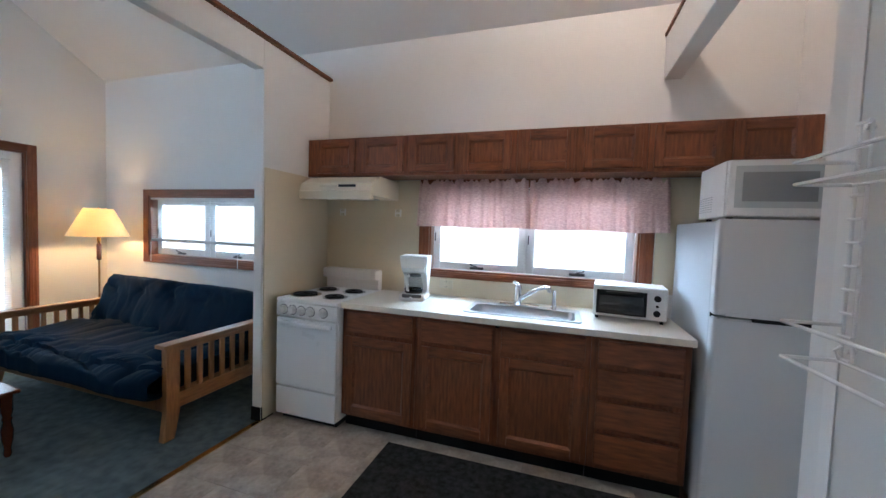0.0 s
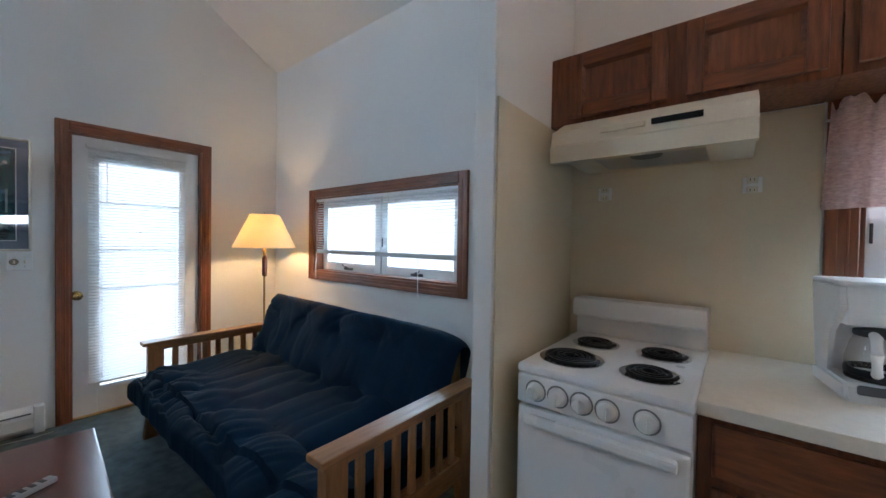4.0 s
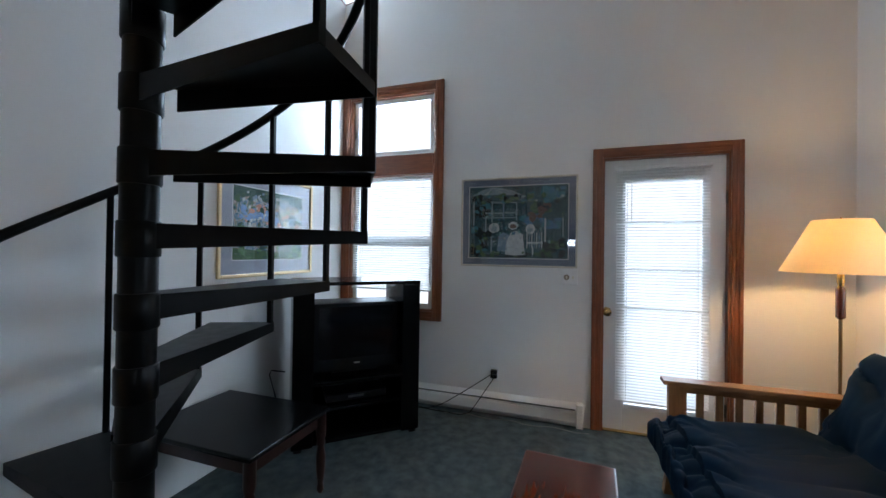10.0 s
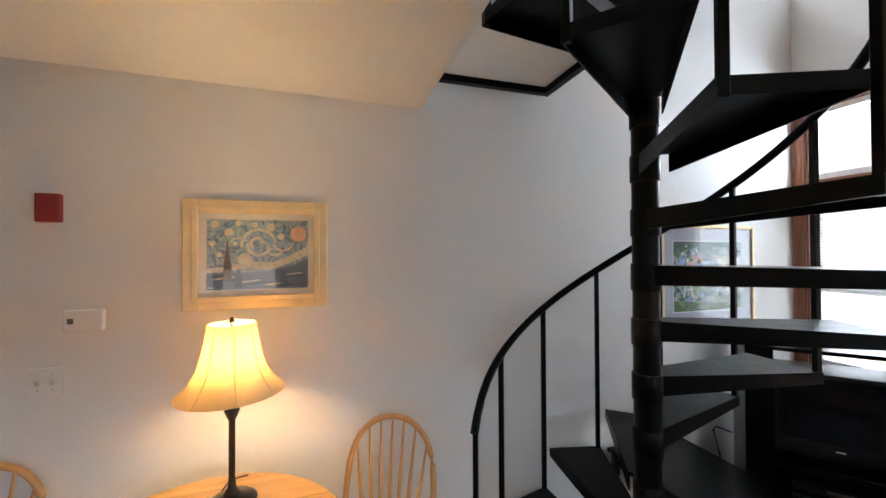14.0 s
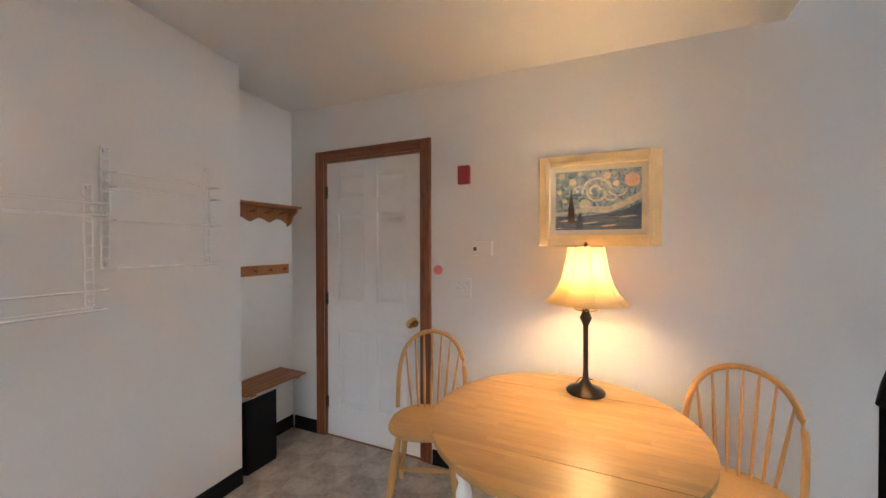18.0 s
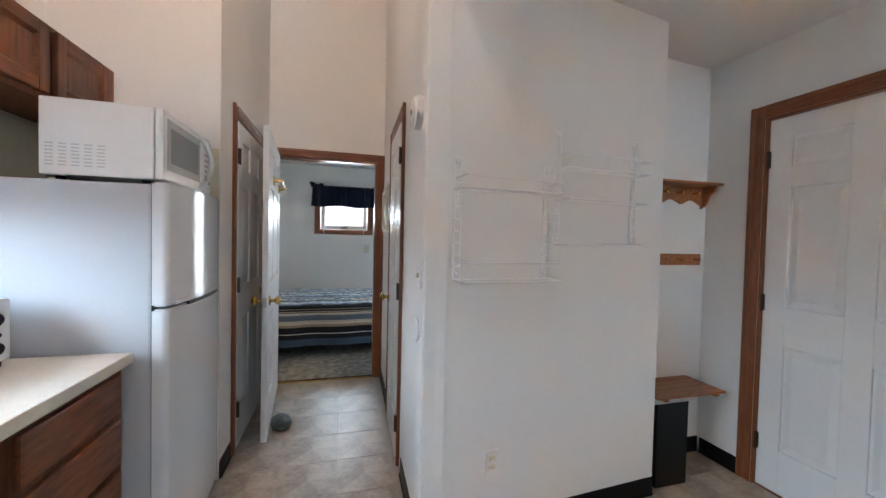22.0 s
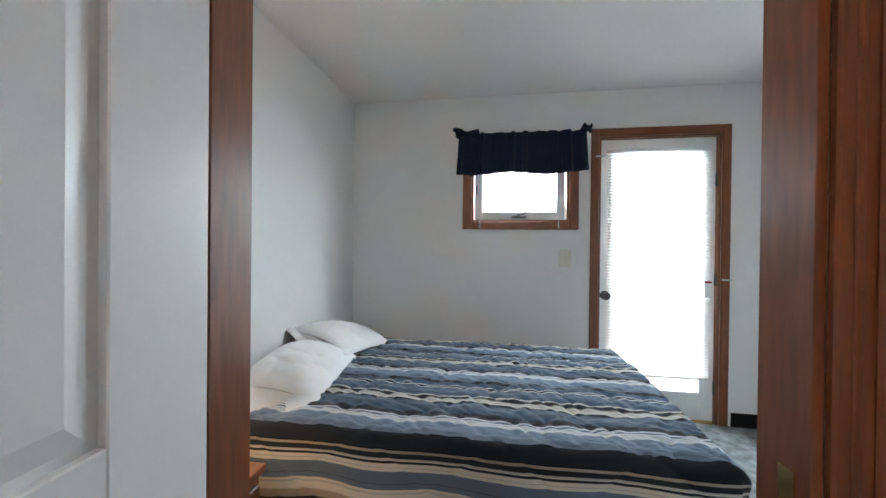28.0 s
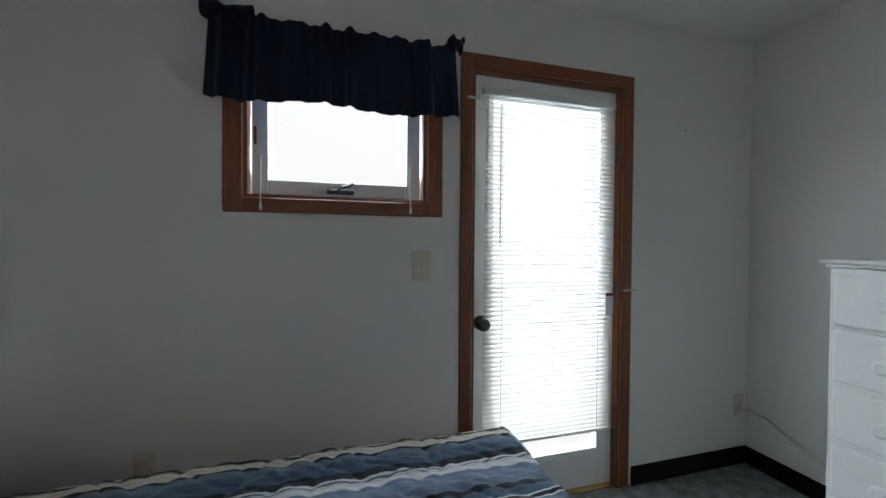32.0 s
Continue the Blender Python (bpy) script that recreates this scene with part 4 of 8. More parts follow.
def blind(frame_m, u0, u1, z_top, z_bottom, y, mat, tilt, label, gap=0.0215, stack=0):
    """A venetian blind: head rail, every slat, ladder cords, bottom rail and wand."""
    b = thing("venetian_blind", label, "blind", frame_m)
    part("head_rail", quick_box(u0 - 0.012, u1 + 0.012, y - 0.014, y + 0.014, z_top - 0.028, z_top, 0.003), GLOSS_WHITE, b)
    bm = bm_new()
    w = 0.0135
    prof = [(-w, -0.0012), (-w * 0.5, 0.0006), (0, 0.0012), (w * 0.5, 0.0006), (w, -0.0012)]
    top = [[bm.verts.new((x, yy, zz)) for yy, zz in prof] for x in (u0, u1)]
    for k in range(4):
        bm.faces.new((top[0][k], top[1][k], top[1][k + 1], top[0][k + 1]))
    first = None
    n = int((z_top - 0.03 - z_bottom - 0.02) / gap)
    for k in range(n):
        z = z_top - 0.04 - k * gap
        m = pose(0, y, z, tilt, 0, 0)
        if first is None:
            first = part("slat", bm, mat, b, "", m)
        else:
            again(first, b, m)
    zb = z_top - 0.04 - n * gap
    part("bottom_rail", quick_box(u0, u1, y - 0.012, y + 0.012, zb - 0.010 - 0.008 * stack, zb + 0.006, 0.003), mat, b)
    for f in (0.12, 0.88):
        x = u0 + (u1 - u0) * f
        bm = quick_box(x - 0.001, x + 0.001, y + 0.0135, y + 0.0145, zb, z_top - 0.02, 0)
        box(bm, x - 0.001, x + 0.001, y - 0.0145, y - 0.0135, zb, z_top - 0.02)
        part("ladder_cord", bm, GLOSS_WHITE, b)
    return b


blinds = [
    blind(WEST, 0.778, 1.368, 1.965, 0.225, 0.006, SLAT, -24, "white venetian blind lowered over the glazed door"),
    blind(WEST, 2.825, 3.615, 1.985, 0.95, -0.015, SLAT, -24, "white venetian blind lowered over the tall window"),
    blind(NORTH, 4.032, 5.565, 1.668, 1.205, -0.012, SLAT_DIMMED, 6, "white venetian blind half lowered over the long window", stack=2),
    blind(BED_E, 0.945, 1.63, 1.955, 0.31, 0.004, SLAT_IV, -34, "ivory venetian blind lowered over the glazed door"),
]
for name, frame_m, u, z0, z1, y, mat in (("wand", BED_E, 1.56, 1.25, 1.88, 0.024, PLASTIC_W), ("wand", WEST, 1.27, 1.55, 1.87, 0.026, PLASTIC_W)):
    bm = bm_new()
    tube(bm, [(u, y, z0), (u, y, z1)], 0.003, 6)
    part("tilt_wand", bm, mat, blinds[frame_m is BED_E and 3 or 0], "thin tilt wand", None)
for u, z0, z1, frame_m in ((4.33, 0.93, 1.20, NORTH), (5.53, 0.98, 1.20, NORTH), (2.555, 1.375, 1.58, BED_E), (1.975, 1.375, 1.58, BED_E)):
    bm = bm_new()
    tube(bm, [(u, 0.028, z0), (u, 0.028, z1)], 0.0025, 6)
    lathe(bm, [(0.003, 0), (0.006, 0.008), (0.004, 0.03)], 8, shift(u, 0.028, z0))
    part("pull_cord", bm, PLASTIC_W, blinds[2] if frame_m is NORTH else window_bed, "white pull cord")


def valance(name, frame_m, u0, u1, z0, z1, mat, label, folds, depth=0.03, y0=0.05, frill=0.03, sag=0.012, flare=0.02, rod=True):
    """A gathered strip of cloth on a rod, with a ruffled heading and an uneven hem."""
    v = thing(name, label, "curtain", frame_m)
    rng = random.Random(len(label))
    ph = [rng.uniform(0, 6.28) for _ in range(8)]

    def at(u, t):
        s = u * folds * 2 * math.pi
        amp = depth * (0.45 + 0.55 * t + 0.8 * max(0.0, 1 - t / 0.16)) * (0.7 + 0.3 * math.sin(u * 17 + ph[0]))
        y = y0 + amp * math.sin(s + 0.8 * math.sin(u * 9 + ph[1])) * 0.5 + 0.25 * amp * math.sin(2.3 * s + ph[2])
        z = z1 - t * (z1 - z0) + max(0.0, 1 - t / 0.16) * frill * 0.6 * (math.sin(s * 1.1 + ph[3]) * (0.5 + 0.5 * math.sin(u * 23)) + 0.4 * math.sin(2.7 * s + ph[5])) + t * sag * math.sin(u * 11 + ph[4])
        uu = u0 + (u1 - u0) * u + (u - 0.5) * 2 * flare * t
        return (uu, y, z)

    bm = bm_new()
    cloth_sheet(bm, at, int(folds * 16), 18, 0.0015)
    part("cloth", bm, mat, v, "", None, True)
    if rod:
        bm = bm_new()
        low, back = z1 - frill - 0.018, y0 - 0.026
        tube(bm, [(u0 - 0.01, 0.004, low), (u0 - 0.01, back, low), (u1 + 0.01, back, low), (u1 + 0.01, 0.004, low)], 0.005, 8)
        part("curtain_rod", bm, SATIN_WHITE, v)
    return v


valance("valance", NORTH, 0.665, 1.56, 1.445, 1.803, PINK, "short gathered pink patterned valance over the kitchen window", 9, 0.036, frill=0.038, sag=0.004)
valance("valance", NORTH, 1.575, 2.43, 1.445, 1.803, PINK, "short gathered pink patterned valance beside the other one", 8, 0.036, frill=0.038, sag=0.004)
bed_valance = valance("valance", BED_E, 1.795, 2.715, 1.780, 2.085, NAVY_SHEER, "short sheer navy valance over the small window", 9, 0.034, 0.068, 0.004, 0.010)
for u, s, w, z in ((1.795, -1, 0.035, 2.07), (2.66, 1, 0.10, 2.075)):
    bm = bm_new()
    rng = random.Random(int(u * 100))
    cloth_sheet(bm, lambda a, b: (u + s * (w * (2 * a - 1) * (1 - 0.25 * b)), 0.066 + 0.030 * math.cos(2 * math.pi * b) + 0.006 * math.sin(a * 19 + b * 9), z + (0.030 + 0.012 * math.sin(a * 8 + s)) * math.sin(2 * math.pi * b) + 0.020 * (a if s > 0 else 1)), 16, 16)
    part("gather", bm, NAVY_SHEER, bed_valance, "bunched cloth at the rod's end", None, True)

# ---------------------------------------------------------------- kitchen


def shaker(parent, name, x0, x1, z0, z1, y, mat_v, mat_h, rail=0.05, t=0.019):
    """A framed cabinet front with a recessed panel; its face looks to -y."""
    d = part(name, quick_box(x0 + rail - 0.004, x1 - rail + 0.004, y - t + 0.013, y - 0.002, z0 + rail - 0.004, z1 - rail + 0.004, 0), mat_v, parent)
    for a, b in ((x0, x0 + rail), (x1 - rail, x1)):
        part("stile", quick_box(a, b, y - t, y, z0, z1, 0.006), mat_v, d)
    for a, b in ((z0, z0 + rail), (z1 - rail, z1)):
        part("rail", quick_box(x0 + rail, x1 - rail, y - t + 0.0006, y, a, b, 0.006), mat_h, d)
    bm = bm_new()
    a0, a1, c0, c1, f, q = x0 + rail, x1 - rail, z0 + rail, z1 - rail, y - t + 0.0012, 0.013
    outer = [bm.verts.new(p) for p in ((a0, f, c0), (a1, f, c0), (a1, f, c1), (a0, f, c1))]
    inner = [bm.verts.new(p) for p in ((a0 + q, f + q * 0.95, c0 + q), (a1 - q, f + q * 0.95, c0 + q), (a1 - q, f + q * 0.95, c1 - q), (a0 + q, f + q * 0.95, c1 - q))]
    for k in range(4):
        bm.faces.new((outer[k], outer[(k + 1) % 4], inner[(k + 1) % 4], inner[k]))
    part("moulding", bm, mat_h, d)
    return d


def slab_front(parent, name, x0, x1, z0, z1, y, mat, t=0.019):
    bm = quick_box(x0, x1, y - t, y, z0, z1, 0.009)
    return part(name, bm, mat, parent)


CAB_Y, CAB_Z0, CAB_Z1 = 2.665, 1.815, 2.11
cab_edges = [-1.925, -1.043, -0.238, 0.552, 1.395]
cab_doors = [(-1.835, -1.482), (-1.425, -1.072), (-1.012, -0.682), (-0.618, -0.277), (-0.203, 0.130), (0.187, 0.522), (0.584, 0.944), (0.984, 1.312)]
for k, (a, b) in enumerate(zip(cab_edges, cab_edges[1:])):
    c = thing("wall_cabinet", "stained oak wall cabinet with two small framed doors", "cabinet", group="row of wall cabinets")
    bm = quick_box(a + 0.001, b - 0.001, CAB_Y, YN - 0.010, CAB_Z0, CAB_Z1, 0.002)
    part("body", bm, OAK, c)
    for p, q in cab_doors[2 * k:2 * k + 2]:
        shaker(c, "door", p, q, CAB_Z0 + 0.022, CAB_Z1 - 0.018, CAB_Y - 0.001, OAK, OAK_X, 0.05, 0.024)

hood = thing("range_hood", "almond metal range hood under the wall cabinets", "range hood", shift(0, 0, -0.016))
bm = bm_new()
prism(bm, [(2.462, 1.632), (2.458, 1.690), (2.466, 1.698), (2.478, 1.750), (2.60, 1.813), (YN - 0.012, 1.813), (YN - 0.012, 1.665), (2.50, 1.665), (2.50, 1.632)], -1.84, -1.23, "yz")
part("canopy", bm, ALMOND, hood)
part("control_strip", quick_box(-1.50, -1.36, 2.462, 2.472, 1.722, 1.740, 0.001), PLASTIC_B, hood, "black switch strip")
part("vent_slots", quick_box(-1.66, -1.52, 2.463, 2.473, 1.720, 1.738, 0.001), SPLASH, hood, "row of tan vent slots")
part("filter", quick_box(-1.72, -1.36, 2.56, 2.84, 1.655, 1.6645, 0.002), STEEL, hood, "greasy metal filter")
part("lamp_lens", lathe(bm_new(), [(0.05, 1.650), (0.055, 1.6545)], 20, shift(-1.54, 2.62, 0)), GREY_METAL, hood)

stove = thing("electric_stove", "small white electric stove with four coil burners", "stove", shift(-1.60, 2.57, 0))
W2 = 0.252
part("body", quick_box(-W2, W2, -0.285, 0.33, 0.05, 0.865, 0.006), STOVE_WHITE, stove)
part("cooktop", quick_box(-W2 - 0.004, W2 + 0.004, -0.315, 0.335, 0.866, 0.896, 0.010), STOVE_WHITE, stove)
part("backguard", box(box(bm_new(), -W2, W2, 0.27, 0.335, 0.895, 1.065, 0.012), -W2 + 0.0, W2, 0.215, 0.30, 0.985, 1.066, 0.012), STOVE_WHITE, stove, "white backguard with a rolled top")
part("control_panel", quick_box(-W2, W2, -0.318, -0.284, 0.765, 0.864, 0.006), STOVE_WHITE, stove)
oven = part("oven_door", quick_box(-W2 + 0.002, W2 - 0.002, -0.318, -0.286, 0.262, 0.755, 0.010), STOVE_WHITE, stove)
part("oven_handle", quick_box(-W2 + 0.03, W2 - 0.03, -0.348, -0.319, 0.705, 0.738, 0.010), STOVE_WHITE, oven)
part("drawer", quick_box(-W2 + 0.002, W2 - 0.002, -0.316, -0.286, 0.05, 0.250, 0.010), STOVE_WHITE, stove)
part("plinth", quick_box(-W2 + 0.02, W2 - 0.02, -0.26, 0.30, 0.0, 0.05, 0), PLASTIC_B, stove)
for k in range(5):
    bm = bm_new()
    x = -0.185 + 0.075 * k + (0.03 if k == 4 else 0)
    lathe(bm, [(0.030, 0.0), (0.030, 0.004), (0.026, 0.006), (0.024, 0.024), (0.020, 0.028), (0.004, 0.028)], 20, pose(x, -0.318, 0.815, 90))
    box(bm, x - 0.004, x + 0.004, -0.352, -0.344, 0.795, 0.835, 0.001)
    part("control_knob", bm, PLASTIC_W, stove, "", None, True)
    # Added grey ring paints the shading round the white knob.
    part("knob_shade_ring", lathe(bm_new(), [(0.036, 0.0002), (0.036, 0.002), (0.031, 0.002)], 20, pose(x, -0.318, 0.815, 90), False), GREY_PANEL, stove, "grey ring for the shading round the knob")
for x, y, r in ((-0.125, -0.155, 0.098), (0.125, -0.155, 0.078), (-0.115, 0.105, 0.078), (0.125, 0.105, 0.078)):
    bm = bm_new()
    lathe(bm, [(r + 0.010, 0.8965), (r + 0.012, 0.901), (r, 0.898), (0.02, 0.8968)], 28, shift(x, y, 0), False)
    pan = part("drip_pan", bm, CHROME, stove, "chrome drip pan", None, True)
    bm = bm_new()
    turns = 4 if r > 0.09 else 3
    n = 22 * turns
    tube(bm, [(x + (0.018 + (r - 0.022) * k / n) * math.cos(2 * math.pi * turns * k / n), y + (0.018 + (r - 0.022) * k / n) * math.sin(2 * math.pi * turns * k / n), 0.907) for k in range(n + 1)], 0.0065, 6)
    part("coil", bm, PLASTIC_B, pan, "black burner coil", None, True)

# base cabinets
BASE_F, BASE_T = 2.325, 0.858
runs = [(-1.345, -0.795, "one"), (-0.795, 0.265, "two"), (0.265, 0.755, "drawers")]
for a, b, kind in runs:
    c = thing("base_cabinet", {"one": "stained oak base cabinet with a drawer over a door", "two": "stained oak sink cabinet with two doors under false drawers", "drawers": "stained oak base cabinet with four drawers"}[kind], "cabinet", group="row of base cabinets")
    bm = quick_box(a + 0.001, b - 0.001, BASE_F, YN - 0.010, 0.10, 0.72 if kind == "two" else BASE_T, 0.002)
    if kind == "two":
        box(bm, a + 0.001, b - 0.001, BASE_F, BASE_F + 0.03, 0.72, BASE_T)
    part("body", bm, OAK, c)
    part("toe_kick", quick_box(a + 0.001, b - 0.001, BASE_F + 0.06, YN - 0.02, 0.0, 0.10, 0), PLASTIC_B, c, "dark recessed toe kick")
    fy = BASE_F - 0.001
    if kind == "one":
        slab_front(c, "drawer", a + 0.035, b - 0.025, 0.69, 0.835, fy, OAK_X)
        shaker(c, "door", a + 0.035, b - 0.025, 0.125, 0.665, fy, OAK, OAK_X, 0.055)
    elif kind == "two":
        mid = (a + b) / 2
        for p, q in ((a + 0.04, mid - 0.025), (mid + 0.025, b - 0.03)):
            slab_front(c, "drawer", p, q, 0.69, 0.835, fy, OAK_X)
            shaker(c, "door", p, q, 0.125, 0.665, fy, OAK, OAK_X, 0.055)
        part("latch", quick_box(mid - 0.012, mid + 0.012, fy - 0.020, fy - 0.001, 0.838, 0.850, 0.002), PLASTIC_B, c)
    else:
        for z0, z1 in ((0.70, 0.835), (0.52, 0.675), (0.335, 0.495), (0.125, 0.31)):
            slab_front(c, "drawer", a + 0.035, b - 0.035, z0, z1, fy, OAK_X)

# worktop with the sink's cut-out
SX0, SX1, SY0, SY1 = -0.515, 0.215, 2.405, 2.80
top = thing("worktop", "off-white laminate worktop along the kitchen wall", "worktop")
bm = bm_new()
Y0, Y1, X0, X1 = 2.298, YN - 0.0085, -1.345, 0.765
for a, b, c, d in ((X0, SX0 + 0.02, Y0, Y1), (SX1 - 0.02, X1, Y0, Y1), (SX0 + 0.02, SX1 - 0.02, Y0, SY0 + 0.02), (SX0 + 0.02, SX1 - 0.02, SY1 - 0.02, Y1)):
    box(bm, a, b, c, d, 0.86, 0.893)
bmesh.ops.remove_doubles(bm, verts=bm.verts, dist=1e-5)
part("slab", bm, COUNTER, top)
part("edge_band", quick_box(X0, X1, Y0 - 0.004, Y0 - 0.0005, 0.856, 0.8935, 0.0015), COUNTER, top)

sink = thing("kitchen_sink", "single-bowl brushed steel kitchen sink set in the worktop", "sink")
bm = bm_new()


def ring_of(x0, x1, y0, y1, r, z):
    pts = []
    for cx, cy, a0 in ((x1 - r, y1 - r, 0), (x0 + r, y1 - r, 90), (x0 + r, y0 + r, 180), (x1 - r, y0 + r, 270)):
        for k in range(6):
            a = radians(a0 + 18 * k)
            pts.append(bm.verts.new((cx + r * math.cos(a), cy + r * math.sin(a), z)))
    return pts


rings = [ring_of(SX0, SX1, SY0, SY1, 0.03, 0.8935), ring_of(SX0 + 0.004, SX1 - 0.004, SY0 + 0.004, SY1 - 0.004, 0.03, 0.899), ring_of(SX0 + 0.035, SX1 - 0.035, SY0 + 0.03, SY1 - 0.085, 0.05, 0.897), ring_of(SX0 + 0.04, SX1 - 0.04, SY0 + 0.035, SY1 - 0.09, 0.05, 0.885), ring_of(SX0 + 0.055, SX1 - 0.055, SY0 + 0.05, SY1 - 0.105, 0.05, 0.755), ring_of(SX0 + 0.10, SX1 - 0.10, SY0 + 0.09, SY1 - 0.15, 0.05, 0.735)]
for a, b in zip(rings, rings[1:]):
    for k in range(24):
        bm.faces.new((a[k], a[(k + 1) % 24], b[(k + 1) % 24], b[k]))
bm.faces.new(rings[-1])
part("bowl", bm, STEEL, sink, "", None, True)
bm = bm_new()
lathe(bm, [(0.042, 0.7355), (0.040, 0.738), (0.012, 0.7365)], 20, shift(-0.15, 2.58, 0))
part("drain", bm, CHROME, sink, "", None, True)
faucet = thing("kitchen_faucet", "chrome single-lever faucet with a swung spout", "faucet")
bm = quick_box(-0.33, -0.05, 2.735, 2.785, 0.8995, 0.910, 0.004)
part("base_plate", bm, CHROME, faucet)
bm = bm_new()
lathe(bm, [(0.030, 0.910), (0.028, 0.96), (0.025, 1.0), (0.027, 1.03), (0.016, 1.05)], 18, shift(-0.20, 2.76, 0))
tube(bm, [(-0.20, 2.76, 1.035), (-0.212, 2.765, 1.052), (-0.235, 2.775, 1.062)], [0.017, 0.014, 0.013], 10)
part("lever_body", bm, CHROME, faucet, "", None, True)
bm = bm_new()
tube(bm, [(-0.19, 2.75, 0.945), (-0.14, 2.71, 0.985), (-0.06, 2.66, 1.04), (-0.01, 2.63, 1.06), (0.012, 2.615, 1.055), (0.020, 2.612, 1.03)], [0.016, 0.014, 0.013, 0.014, 0.016, 0.014], 10)
part("spout", bm, CHROME, faucet, "", None, True)
bm = bm_new()
lathe(bm, [(0.022, 0.8995), (0.018, 0.93), (0.012, 0.98), (0.014, 1.02), (0.010, 1.028)], 14, shift(0.045, 2.75, 0))
part("sprayer", bm, CHROME, faucet, "side sprayer", None, True)

coffee = thing("coffee_maker", "white drip coffee maker with a glass carafe on the worktop", "coffee maker", pose(-0.960, 2.690, 0.8937, 0, 0, 10) @ Matrix.Diagonal((1.08, 1.0, 1.05, 1)))
bm = bm_new()
prism(bm, [(-0.088, -0.125), (0.088, -0.125), (0.088, 0.10), (-0.088, 0.10)], 0, 0.048)
for v in bm.verts:
    if v.co.z > 0.04 and v.co.y < 0:
        v.co.y += 0.016
bmesh.ops.bevel(bm, geom=list(bm.edges), offset=0.008, segments=3, affect="EDGES")
part("base", bm, PLASTIC_W, coffee, "", None, True)
part("control_panel", quick_box(-0.066, 0.066, -0.1225, -0.115, 0.010, 0.034, 0.004), GREY_METAL, coffee, "dark grey switch panel", pose(0, -0.0035, 0, -6))
part("switch", lathe(bm_new(), [(0.010, 0.0), (0.010, 0.010), (0.006, 0.012)], 14, pose(-0.005, -0.122, 0.022, 90)), PLASTIC_W, coffee, "", None, True)
# housing: narrow at the carafe, flared to the lid, with cheeks at both sides
bm = bm_new()
prism(bm, [(0.040, 0.048), (0.10, 0.048), (0.10, 0.295), (-0.090, 0.295), (-0.088, 0.225), (-0.070, 0.192), (0.040, 0.192)], -0.070, 0.070, "yz")
for v in bm.verts:
    v.co.x *= 1.0 + 0.14 * max(0.0, (v.co.z - 0.16) / 0.135)
bmesh.ops.recalc_face_normals(bm, faces=bm.faces)
part("housing", bm, PLASTIC_W, coffee, "white housing over the carafe")
for sx in (-1, 1):
    bm = bm_new()
    prism(bm, [(0.012, 0.049), (0.10, 0.049), (0.10, 0.294), (-0.086, 0.294), (-0.084, 0.245), (-0.055, 0.205), (-0.005, 0.165), (0.010, 0.11)], 0.071, 0.082, "yz")
    for v in bm.verts:
        v.co.x = sx * v.co.x * (1.0 + 0.14 * max(0.0, (v.co.z - 0.16) / 0.135))
    bmesh.ops.recalc_face_normals(bm, faces=bm.faces)
    part("cheek", bm, PLASTIC_W, coffee)
part("lid", quick_box(-0.094, 0.094, -0.098, 0.104, 0.2955, 0.311, 0.007), PLASTIC_W, coffee, "rounded white lid")
part("hot_plate", lathe(bm_new(), [(0.060, 0.0485), (0.062, 0.054), (0.058, 0.056)], 24, shift(-0.002, -0.040, 0)), BRONZE, coffee, "dark hot plate", None, True)
bm = bm_new()
lathe(bm, [(0.046, 0.057), (0.060, 0.066), (0.062, 0.10), (0.052, 0.145), (0.044, 0.165)], 24, shift(-0.002, -0.040, 0), False)
car = part("carafe", bm, CARAFE_GLASS, coffee, "glass carafe", None, True)
part("carafe_band", lathe(bm_new(), [(0.0625, 0.062), (0.0635, 0.068), (0.0635, 0.076), (0.0625, 0.080)], 24, shift(-0.002, -0.040, 0), False), PLASTIC_B, car, "dark band round the foot", None, True)
part("carafe_rim", lathe(bm_new(), [(0.045, 0.163), (0.048, 0.168), (0.047, 0.178), (0.02, 0.184)], 24, shift(-0.002, -0.040, 0)), GREY_METAL, car, "dark rim and lid", None, True)
bm = bm_new()
tube(bm, [(-0.028, -0.086, 0.172), (-0.034, -0.116, 0.170), (-0.034, -0.122, 0.130), (-0.030, -0.114, 0.075), (-0.026, -0.100, 0.070)], [0.010, 0.012, 0.012, 0.011, 0.008], 10)
part("carafe_handle", bm, PLASTIC_W, car, "white handle", None, True)

toaster = thing("toaster_oven", "white toaster oven with a dark glass door on the worktop", "toaster oven", pose(0.50, 2.72, 0.8937, 0, 0, -6))
bm = bm_new()
box(bm, -0.205, 0.205, -0.11, 0.13, 0.018, 0.215, 0.010)
part("body", bm, PLASTIC_W, toaster)
part("oven_back", quick_box(-0.168, 0.078, -0.1125, -0.1105, 0.042, 0.178, 0), OVEN_WALL, toaster, "grey metal oven lining")
bm = bm_new()
for z in (0.062, 0.098):
    for k in range(2):
        tube(bm, [(-0.166, -0.1155, z + 0.006 * k), (0.076, -0.1155, z + 0.006 * k)], 0.0022, 6)
part("rack", bm, CHROME, toaster, "wire rack behind the glass", smooth=True)
bm = bm_new()
box(bm, -0.185, -0.168, -0.126, -0.111, 0.036, 0.186, 0.003)
box(bm, 0.078, 0.095, -0.126, -0.111, 0.036, 0.186, 0.003)
box(bm, -0.168, 0.078, -0.126, -0.111, 0.036, 0.050, 0.003)
box(bm, -0.168, 0.078, -0.126, -0.111, 0.152, 0.186, 0.003)
part("door", bm, PLASTIC_B, toaster, "black framed glass door")
